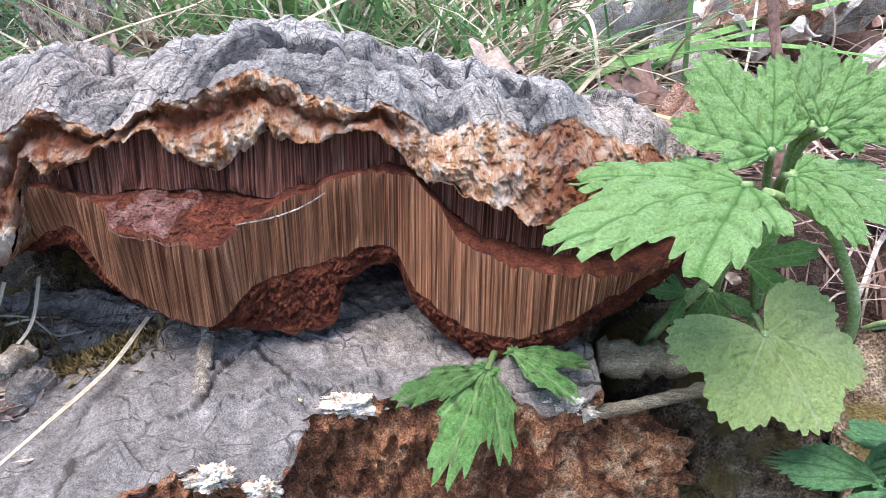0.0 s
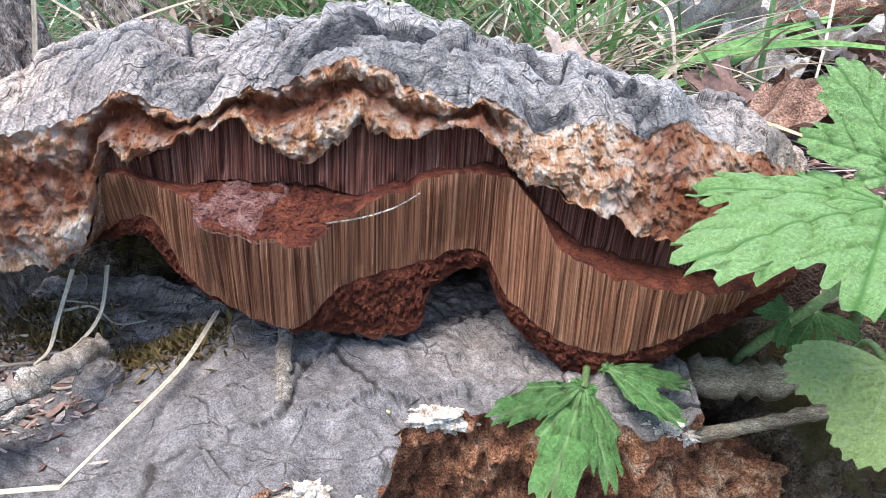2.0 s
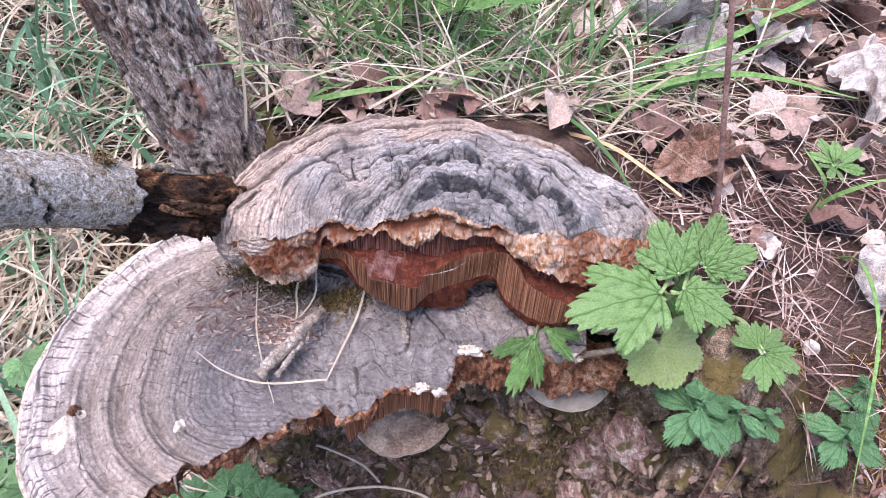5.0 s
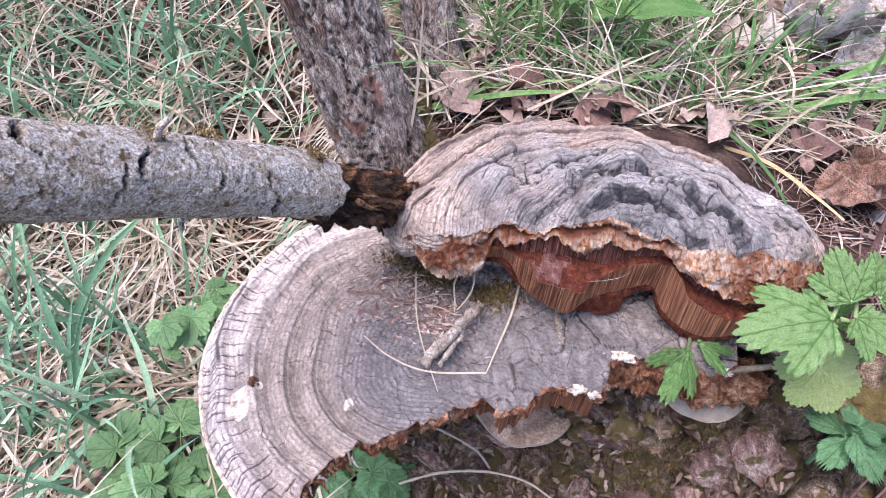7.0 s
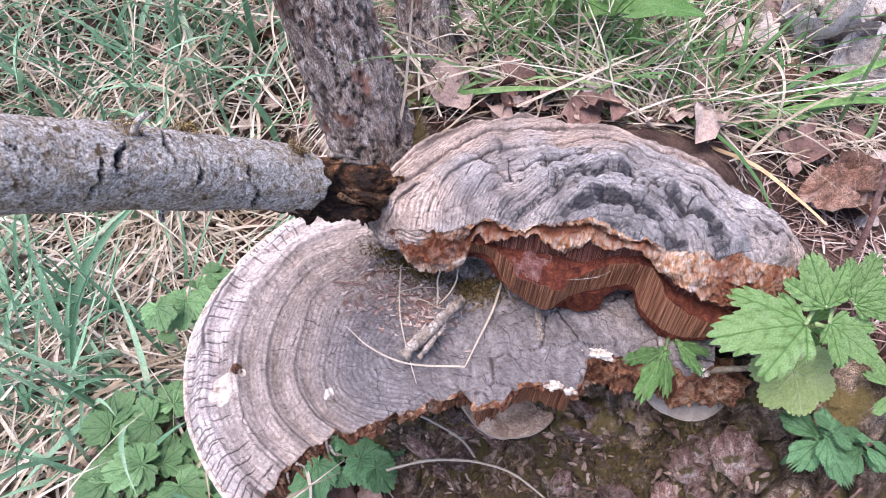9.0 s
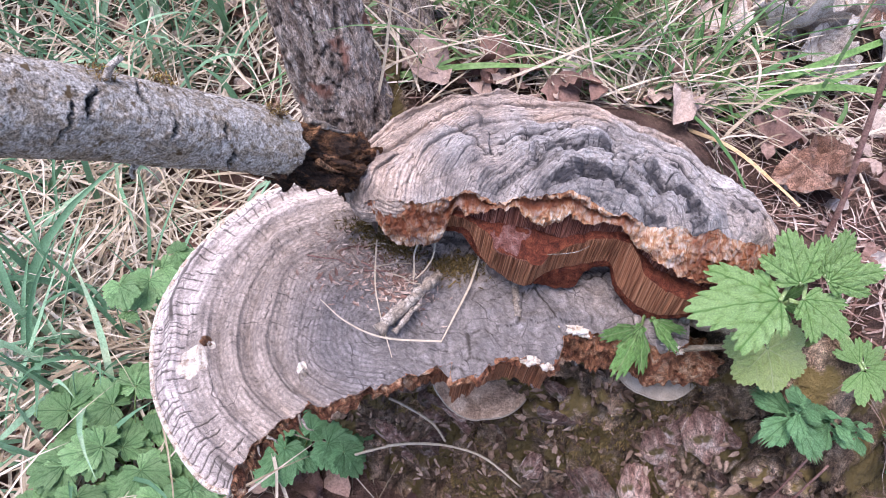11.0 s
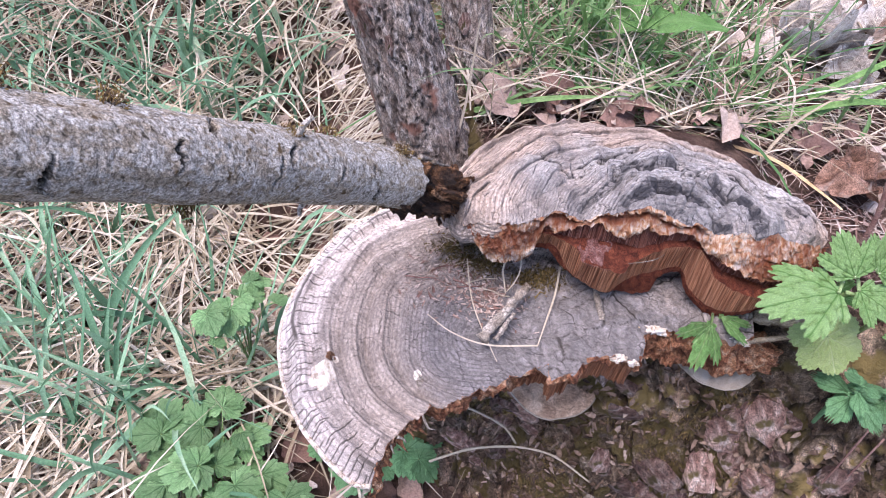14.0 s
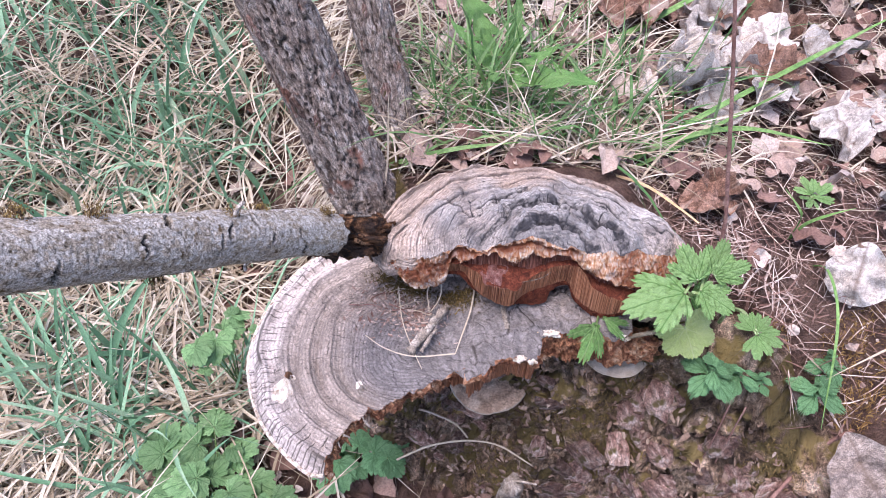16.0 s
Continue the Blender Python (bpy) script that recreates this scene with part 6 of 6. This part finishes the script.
stick("stick", [(0.048, 0.214, 0.240), (0.07, 0.213, 0.240), (0.098, 0.215, 0.242)], 0.0048, 0.0052, TAN_STICK, "split weathered stick beneath the herb", rough=0.5, seed=6)
stick("dead_stalk", [(0.121, 0.262, 0.255), (0.118, 0.262, 0.30), (0.106, 0.266, 0.35), (0.085, 0.272, 0.43), (0.06, 0.278, 0.52)], 0.0019, 0.0013, DEAD_STALK, "thin upright dead reddish stalk in the litter", "stalk", 8, 0.1, 7)
stick("broken_stick", [(-0.058, 0.125, -0.11), (-0.053, 0.115, 0.02), (-0.047, 0.104, 0.135)], 0.0075, 0.008, STICK, "broken dead stick standing before the stump", rough=0.5, seed=8)
stick("splinter", [(-0.05, 0.108, 0.128), (-0.042, 0.103, 0.139), (-0.028, 0.10, 0.141)], 0.0016, 0.0008, STICK, "pale splinter on the broken stick", rough=0.4, seed=9)
stick("root", [(0.17, 0.10, 0.10), (0.23, 0.15, 0.150), (0.29, 0.17, 0.165), (0.36, 0.18, 0.17)], 0.0016, 0.0022, DEAD_STALK, "thin bare root trailing over the stump", "root", 8, 0.3, 10)
stick("root", [(0.128, 0.152, 0.21), (0.129, 0.146, 0.14), (0.127, 0.142, 0.06), (0.126, 0.138, -0.04)], 0.0008, 0.0005, DEAD_STALK, "hair-thin root hanging down the stump", "root", 6, 0.3, 11)
stick("root", [(0.143, 0.152, 0.20), (0.141, 0.143, 0.11), (0.142, 0.138, 0.03), (0.140, 0.13, -0.05)], 0.0008, 0.0005, DEAD_STALK, "hair-thin root hanging down the stump", "root", 6, 0.3, 12)
for k, pts in enumerate(([(-0.16, 0.24, 0.02), (-0.13, 0.225, 0.035), (-0.10, 0.215, 0.03), (-0.085, 0.21, 0.01)], [(-0.18, 0.20, -0.05), (-0.12, 0.205, 0.0), (-0.06, 0.20, 0.02), (-0.01, 0.185, 0.0)])):
    stick("root", pts, 0.0014, 0.001, STRAW, "pale dry root in front of the stump", "root", 6, 0.3, 13 + k)

# rubble on the bracket, at the foot of the upper fungus
rng = np.random.default_rng(21)
cn = 900
pick = np.arange(cn) % 3 == 0
cx = np.where(pick, rng.normal(-0.135, 0.012, cn), rng.normal(-0.158, 0.022, cn))
cy = np.where(pick, rng.normal(0.20, 0.01, cn), rng.normal(0.222, 0.02, cn))
cb = np.column_stack([cx, cy, cap_height(cx, cy)[0] + 0.0004])
cw, cl = rng.normal(0, 1, (cn, 3)), rng.uniform(0.0015, 0.007, cn)
cw[:, 2] *= 0.25
V, F = strips(cb, cw, cl, cl * rng.uniform(0.15, 0.5, len(cl)), cl * 0, 2, rng, 0.4)
tagged(put("debris", mesh_of("debris", V, F, LITTER)), "brown crumbs and fibres lying on the bracket", "debris", kind="stuff")

# dry rootlets among the rubble
rg = random.Random(31)
for k in range(12):
    x0, y0, a = rg.uniform(-0.20, -0.145), rg.uniform(0.205, 0.255), rg.uniform(-0.6, 0.9)
    line = []
    for step_k in range(4):
        line.append((x0, y0, float(cap_height(np.array([x0]), np.array([y0]))[0][0]) + 0.001 + 0.0012 * (step_k % 2)))
        x0, y0, a = x0 + 0.010 * math.cos(a), y0 + 0.007 * math.sin(a), a + rg.uniform(-0.8, 0.8)
    ob = stick("rootlet", line, 0.0006, 0.0003, STRAW if k % 3 else DEAD_STALK, "thin dry curled rootlet lying on the bracket", "root", 6, 0.2, 40 + k)
    tagged(ob, group="rootlets on the bracket")

# ---- small bracket under the broken front, and a pale one beside it ----
def small_bracket(label, centre, rx, ry, tilt, thickness, mat, seed):
    ob = thing("bracket_fungus", label, "fungus", centre)
    th, rr = np.linspace(np.pi, 2 * np.pi, 70)[:, None], np.linspace(0.02, 1, 40)[None, :]
    wob = 1 + 0.03 * vnoise(stack(th * 2, 0 * th, 0 * th), seed)
    x, y = rx * wob * rr * np.cos(th), ry * wob * rr * np.sin(th)
    z = -0.006 * rr ** 2 + 0.0006 * np.cos(rr * 15) + 0.0008 * fbm(stack(x * 150, y * 150, 0 * x), 3, seed=seed)
    z = z + tilt * y
    put_cap = sheet("cap", stack(x, y, z), mat, ob, flip=True, attr={"dirt_shade": 0.5 * smooth(0.5, 1.0, np.cos(rr * 15 + 2)) * (0.6 + 0.4 * vnoise(stack(x * 90, y * 90, 0 * x), seed)) + 0 * z})
    sheet("pore_surface", stack(x, y, z - thickness * (1 - 0.8 * rr)), PORES, ob)
    put("margin", tube_mesh("margin", np.stack([x[:, -1], y[:, -1], z[:, -1] - 0.0006], 1), 0.0008, PORES, 8), ob, "white growing edge")
    return ob


small_bracket("small grey-brown bracket with a white edge low on the stump", (-0.068, 0.228, 0.115), 0.040, 0.038, 0.22, 0.012, SMALL_CAP, 3)
small_bracket("small pale grey bracket tucked under the broken one", (0.043, 0.222, 0.193), 0.034, 0.036, 0.10, 0.010, PORES, 5)

# ---- loose dry leaves ----
def dry_leaf_mesh(seed, size):
    rg = np.random.default_rng(seed)
    n, m = 44, 15
    s = np.linspace(0, 1, n)[:, None]
    lobe = rg.uniform(0.0, 0.045)
    prof = np.sin(np.pi * s ** rg.uniform(0.7, 0.95)) ** 0.7 * (rg.uniform(0.32, 0.46) + lobe * np.cos(s * 2 * np.pi * rg.uniform(2.6, 3.8) + rg.uniform(0, 6))) + 0.01
    prof = prof * (1 + 0.10 * vnoise(stack(s * 9, 0 * s, 0 * s), seed) + 0.04 * vnoise(stack(s * 15, 0 * s, 0 * s), seed + 1))
    w = np.linspace(-1, 1, m)[None, :]
    x, y = prof * w, s - 0.5 + 0 * w
    curl, roll = rg.uniform(-0.9, 0.9), rg.uniform(0.2, 1.2)
    z = roll * x ** 2 * 1.4 + curl * (y ** 2) * 0.6 + 0.18 * fbm(stack(x * 4, y * 4, 0 * x), 2, 0.5, seed=seed) + 0.05 * np.abs(vnoise(stack(x * 11, y * 11, 0 * x), seed + 5)) + 0.010 * np.abs(vnoise(stack(x * 18, y * 18, 0 * x), seed + 6))
    ch = y - np.abs(x) * 0.8
    vein = np.maximum(np.exp(-(x / 0.012) ** 2) + 0 * y, 0.5 * smooth(0.9, 1.0, np.cos(2 * np.pi * ch / 0.14)))
    z = z - 0.02 * vein
    V = stack(x, y, z).reshape(-1, 3) * size
    V[:, 2] -= V[:, 2].min()
    return V, grid_faces(n, m), vein.ravel() * 0.7


dry_meshes, brown_meshes = [], []
for k in range(14):
    V, F, vein = dry_leaf_mesh(k + 1, 0.05)
    dry_meshes.append(mesh_of("dry_leaf", V, F, DRY, True, {"vein": vein}))
    brown_meshes.append(mesh_of("dry_leaf", V, F, DRY_BROWN, True, {"vein": vein}))


def slope_of(x, y):
    e = 0.008
    return Vector((bed(x - e, y) - bed(x + e, y), bed(x, y - e) - bed(x, y + e), 2 * e)).normalized()


def place_leaf(x, y, k, size, turn, lift=0.004, tilt=12, brown=False, label="crumpled grey-brown dry leaf on the litter"):
    rg = random.Random(k * 7 + 1)
    up = slope_of(x, y).to_track_quat("Z", "Y").to_matrix().to_4x4()
    if brown:
        label = "crumpled reddish-brown dry leaf on the soil"
    ob = put("dry_leaf", (brown_meshes if brown else dry_meshes)[k % 14], m=Matrix.Translation((x, y, bed(x, y) + lift)) @ up @ pose(0, 0, 0, rg.uniform(-tilt, tilt), rg.uniform(-tilt, tilt), turn) @ Matrix.Diagonal((size, size, size, 1)))
    return tagged(ob, label, "leaf", "dry leaves")


for k, (x, y, sz, tn) in enumerate(((0.115, 0.30, 1.15, 40), (0.13, 0.325, 0.9, 120), (0.235, 0.24, 1.1, 10), (0.265, 0.42, 1.2, 20), (0.15, 0.50, 1.2, 70), (0.19, 0.51, 1.4, 120), (0.155, 0.45, 1.1, 200), (0.12, 0.47, 1.0, 250), (0.205, 0.46, 1.2, 300), (0.29, 0.30, 1.1, 15), (0.10, 0.41, 0.9, 160))):
    place_leaf(x, y, k, sz, tn, 0.008 if k < 3 else 0.014, brown=k in (0, 1, 10))
V, F, vein = dry_leaf_mesh(6, 0.05)
big = put("dry_leaf", mesh_of("dry_leaf", V, F, GREY_LEAF, True, {"vein": vein}), m=Matrix.Translation((0.250, 0.124, 0.156)) @ Vector((-0.25, -0.6, 0.75)).to_track_quat("Z", "Y").to_matrix().to_4x4() @ pose(0, 0, 0, 0, 0, 40) @ Matrix.Diagonal((1.7, 1.35, 1.2, 1)))
tagged(big, "large curled grey-brown dry leaf on the stump", "leaf", "dry leaves")
rng = np.random.default_rng(33)
count = 0
while count < 150:
    x, y = rng.uniform(-0.1, 0.75), rng.uniform(0.27, 1.25)
    if float(behind(x, y)) < 0.05 or (x < 0.1 and y < 0.36) or (x < 0.07 and y < 0.62):
        continue
    if 0.07 < x and (y < 0.30 or x < 0.34 and y < 0.42 and rng.random() < 0.85):
        continue
    place_leaf(x, y, int(rng.integers(0, 999)), rng.uniform(0.7, 1.8), rng.uniform(0, 360), rng.uniform(0.008, 0.022), 22, rng.random() < 0.25)
    count += 1


# ---- joined litter, straw and grass ----
def scatter_leaves(n, picks, sizes, rng, lift):
    VV, FF, base_i = [], [], 0
    for (x, y), sz in zip(picks, sizes):
        V, F, _ = LOW_LEAVES[int(rng.integers(0, len(LOW_LEAVES)))]
        m = slope_of(x, y).to_track_quat("Z", "Y").to_matrix().to_4x4() @ pose(0, 0, 0, rng.uniform(-35, 35), rng.uniform(-35, 35), rng.uniform(0, 360))
        R = np.array(m.to_3x3())
        VV.append(V * sz @ R.T + np.array([x, y, bed(x, y) + rng.uniform(0, lift)]))
        FF.append(F + base_i)
        base_i += len(V)
    return np.vstack(VV), np.vstack(FF)


def low_leaf(seed):
    V, F, vein = dry_leaf_mesh(seed, 1.0)
    P = V.reshape(44, 15, 3)[::5, ::3]
    return P.reshape(-1, 3), grid_faces(*P.shape[:2]), None


LOW_LEAVES = [low_leaf(100 + k) for k in range(12)]
rng = np.random.default_rng(44)
picks, sizes = [], []
while len(picks) < 4200:
    x, y = rng.uniform(-0.75, 0.75), 0.02 + 1.28 * rng.random() ** 1.3
    d = float(behind(x, y))
    if d > 0.0 and x > -0.15:
        ok = not (x < 0.09 and y < 0.34) and not (x > 0.08 and y < 0.42 and rng.random() < (0.6 if y > 0.25 else 0.2))
    else:
        ok = d < -0.07 and rng.random() < 0.28
    if ok:
        picks.append((x, y))
        sizes.append(rng.choice([0.007, 0.012, 0.02, 0.032, 0.042]) * rng.uniform(0.7, 1.3) * (0.4 if x > 0.03 and y < 0.27 else 1.0))
V, F = scatter_leaves(len(picks), picks, sizes, rng, 0.012)
tagged(put("leaf_litter", mesh_of("leaf_litter", V, F, LITTER)), "crumbled brown leaf litter covering the soil", "litter", kind="stuff")


def outer(x, y):
    """Grows from the place's middle outwards; 1 where the near growth ends."""
    return np.sqrt(((x + 0.15) / 0.85) ** 2 + ((y - 0.70) / 1.15) ** 2)


def back_edge(x):
    """Where the far rim of the upper fungus meets the bank."""
    return 0.337 - 0.075 * smooth(0.015, 0.095, x) - 0.05 * smooth(0.12, 0.18, -x)


def field(name, n, where, tilt, spread, length, width, droop, mat, label, seed, lift=0.0, segs=6, curl=0.25, lean=(0, 0)):
    rng = np.random.default_rng(seed)
    pts = []
    while sum(map(len, pts)) < n:
        x, y = rng.uniform(-1.0, 0.7, 4000), -0.1 + 2.1 * rng.uniform(0, 1, 4000) ** 1.5
        ok = where(x, y, rng) & (rng.random(x.shape) > smooth(0.72, 1.0, outer(x, y)))
        pts.append(np.stack([x[ok], y[ok]], 1))
    q = np.vstack(pts)[:n]
    base = np.column_stack([q, read(LAND_TABLE, q[:, 0], q[:, 1]) + rng.uniform(0, 1, n) * lift])
    V, F = strips(base, ways(rng, n, tilt, spread, lean), rng.uniform(*length, n), rng.uniform(*width, n), rng.uniform(*droop, n), segs, rng, 0.25, curl)
    # no strand passes through the upper fungus
    each = V.reshape(n, -1, 3)
    clear = ~np.any((each[..., 1] < back_edge(each[..., 0])) & (each[..., 1] > 0.1) & (each[..., 0] > -0.185) & (each[..., 0] < 0.10) & (each[..., 2] > 0.2), axis=1)
    V, F = each[clear].reshape(-1, 3), F[:clear.sum() * 2 * segs]
    # nothing sinks below the soil
    V[:, 2] = np.maximum(V[:, 2], read(LAND_TABLE, V[:, 0], V[:, 1]) + 0.0008)
    return tagged(put(name, mesh_of(name, V, F, mat)), label, name.split("_")[-1], kind="stuff")


def hollow(x, y, rng):
    d = behind(x, y)
    return (d < -0.06) & (np.hypot(x + 0.05, y) < 1.9) & ~((x > -0.27) & (y < 0.32) & (y > -0.08) & (d > -0.32)) & (np.hypot(x + 0.08, y + 0.1) > 0.16)


def bank(x, y, rng):
    d = behind(x, y)
    tuft = np.exp(-((x + 0.06) / 0.13) ** 2 - ((y - 0.42) / 0.08) ** 2)
    return (d > 0.02) & ~((x > 0.06) & (x < 0.30) & (y < 0.42)) & ~((x < 0.1) & (y < back_edge(x)) & (x > -0.19)) & (rng.random(x.shape) < 0.16 + 0.75 * np.exp(-((y - back_edge(x) - 0.02) / 0.03) ** 2) * (x > -0.16) * (x < 0.13) + 0.9 * tuft * (x < 0.1) + 0.25 * (y > 0.5) * (x < 0.1))


def tufts(x, y, rng):
    """Green tufts behind the fungus, thin on the bank."""
    d = behind(x, y)
    tuft = np.exp(-((x + 0.05) / 0.11) ** 2 - ((y - 0.43) / 0.075) ** 2)
    return (d > 0.03) & (y > 0.35) & (rng.random(x.shape) < 0.95 * tuft + 0.004 * (y > 0.5) + 0.01 * (y > 0.9))


def bare(x, y):
    """The worn slope of soil at the foot of the shrub."""
    return np.exp(-((x + 0.375) / 0.095) ** 2 - ((y - 0.585) / 0.13) ** 2)


def meadow(x, y, rng):
    """Green patches in the hollow, thickest away from the stump."""
    d = behind(x, y)
    k = vnoise(np.stack([x * 7, y * 7, 0 * x], -1), 3)
    return (d < -0.10) & (x < -0.28) & (y > 0.12) & (np.hypot(x + 0.3, y - 0.2) > 0.1) & (rng.random(x.shape) > 1.2 * bare(x, y)) & (rng.random(x.shape) < 0.03 + 0.16 * (k > 0.15) + 0.6 * smooth(0.75, 1.15, y))


def straw_bed(x, y, rng):
    clear = (np.hypot((x + 0.355) / 1.25, y - 0.15) < 0.085) | (np.hypot(x + 0.225, y - 0.215) < 0.085)
    return hollow(x, y, rng) & (rng.random(x.shape) > 1.25 * bare(x, y)) & ~clear


field("dry_straw", 5400, straw_bed, 82, 9, (0.07, 0.24), (0.0013, 0.0050), (0.0, 0.5), STRAW, "matted pale straw lying in the hollow", 1, 0.045, 6, 0.45)
field("bank_straw", 5000, bank, 66, 22, (0.05, 0.16), (0.0008, 0.0026), (0.0, 0.7), STRAW, "matted pale straw on the bank", 2, 0.018)
field("tuft_grass", 750, tufts, 36, 18, (0.06, 0.18), (0.0014, 0.0042), (0.1, 0.9), TUFT, "thin fresh green grass in a tuft", 3, 0.0)
field("meadow_grass", 1700, meadow, 27, 14, (0.09, 0.28), (0.0025, 0.009), (0.1, 0.7), GRASS, "green grass blades among the straw", 5, 0.0)
field("needles", 5600, lambda x, y, r: (behind(x, y) > 0.0) & (((x > 0.07) & (y < 0.75) & (x < 0.5)) | ((x > -0.16) & (y > back_edge(x)) & (y < back_edge(x) + 0.07))), 84, 8, (0.012, 0.05), (0.0005, 0.0014), (0, 0.2), LITTER, "fine brown stalks and needles in the litter", 4, 0.006, 3)


def far_field(name, n, reach, tilt, length, width, mat, label, seed):
    """Thinning growth out to the distance, all round."""
    rng = np.random.default_rng(seed)
    a, r = rng.uniform(0, 2 * np.pi, n * 3), 0.5 + (reach - 0.5) * rng.uniform(0, 1, n * 3) ** 2.2
    x, y = -0.1 + r * np.cos(a), 0.6 + r * np.sin(a)
    ok = (rng.random(x.shape) < smooth(0.72, 1.0, outer(x, y))) & ((x < -0.55) | (x > 0.45) | (y > 1.0) | (y < -0.45))
    x, y = x[ok][:n], y[ok][:n]
    m = len(x)
    V, F = strips(np.column_stack([x, y, land(x, y) - 0.002]), ways(rng, m, tilt, 18), rng.uniform(*length, m), rng.uniform(*width, m), rng.uniform(0.1, 0.6, m), 3, rng, 0.25, 0.35)
    return tagged(put(name, mesh_of(name, V, F, mat)), label, name.split("_")[-1], kind="stuff")


far_field("outer_straw", 7000, 5.0, 76, (0.10, 0.32), (0.003, 0.009), STRAW, "pale straw thinning out over the ground beyond", 51)
far_field("outer_grass", 7000, 6.0, 38, (0.10, 0.30), (0.003, 0.009), GRASS, "green grass thinning out over the ground beyond", 52)

# dry tussock that hangs over the worn slope at the foot of the shrub
rng = np.random.default_rng(61)
dn = 420
dx, dy = rng.uniform(-0.285, -0.225, dn), rng.uniform(0.36, 0.66, dn)
db = np.column_stack([dx - 0.04 * (dy - 0.36), dy, read(LAND_TABLE, dx, dy) + rng.uniform(0.0, 0.03, dn)])
dw = np.column_stack([rng.normal(-0.75, 0.3, dn), rng.normal(-0.35, 0.4, dn), rng.normal(0.15, 0.3, dn)])
V, F = strips(db, dw, rng.uniform(0.06, 0.16, dn), rng.uniform(0.0015, 0.004, dn), rng.uniform(0.5, 1.2, dn), 8, rng, 0.25, 0.2)
V[:, 2] = np.maximum(V[:, 2], read(LAND_TABLE, V[:, 0], V[:, 1]) + 0.001)
tagged(put("tussock_straw", mesh_of("tussock_straw", V, F, STRAW)), "pale dry tussock straw hanging over the slope", "straw", kind="stuff")

field("wide_grass", 170, lambda x, y, r: (behind(x, y) < -0.13) & (x < -0.36) & (x > -0.95) & (y > 0.25) & (r.random(x.shape) < 0.3 + 0.7 * (y > 0.6)), 24, 14, (0.14, 0.30), (0.007, 0.012), (0.1, 0.6), GRASS, "broad blue-green grass blades in the hollow", 6)
field("dry_stalks", 240, lambda x, y, r: (x > 0.045) & (x < 0.17) & (y > 0.18) & (y < 0.29) & (behind(x, y) > -0.02), 84, 6, (0.015, 0.045), (0.0007, 0.0018), (0, 0.4), LITTER, "short dry stalks under the herb", 7, 0.008, 4)


def straw_tuft(x, y, r):
    """Old straw round the green tuft, right behind the fungus."""
    d = behind(x, y)
    near = np.exp(-((x + 0.02) / 0.13) ** 2 - ((y - 0.40) / 0.06) ** 2)
    return (d > 0.03) & (y > 0.352) & (r.random(x.shape) < near)


field("tuft_straw", 650, straw_tuft, 62, 18, (0.06, 0.15), (0.0010, 0.0026), (0.3, 1.0), STRAW, "long pale dead blades bent over in the tuft", 8, 0.010, 9, 0.4, (0.25, 0.45))


def damp(x, y, r):
    """The mossy edge of the bank beside the stump."""
    return (x > 0.10) & (x < 0.38) & (y > 0.06) & (y < 0.235) & (behind(x, y) > -0.06) & (vnoise(np.stack([x * 30, y * 30, 0 * x], -1), 9) > -0.15)


field("ochre_moss", 11000, damp, 30, 25, (0.003, 0.008), (0.0005, 0.0011), (0.1, 0.8), OCHRE_MOSS, "ochre brown moss on the bank beside the stump", 9, 0.002, 2)
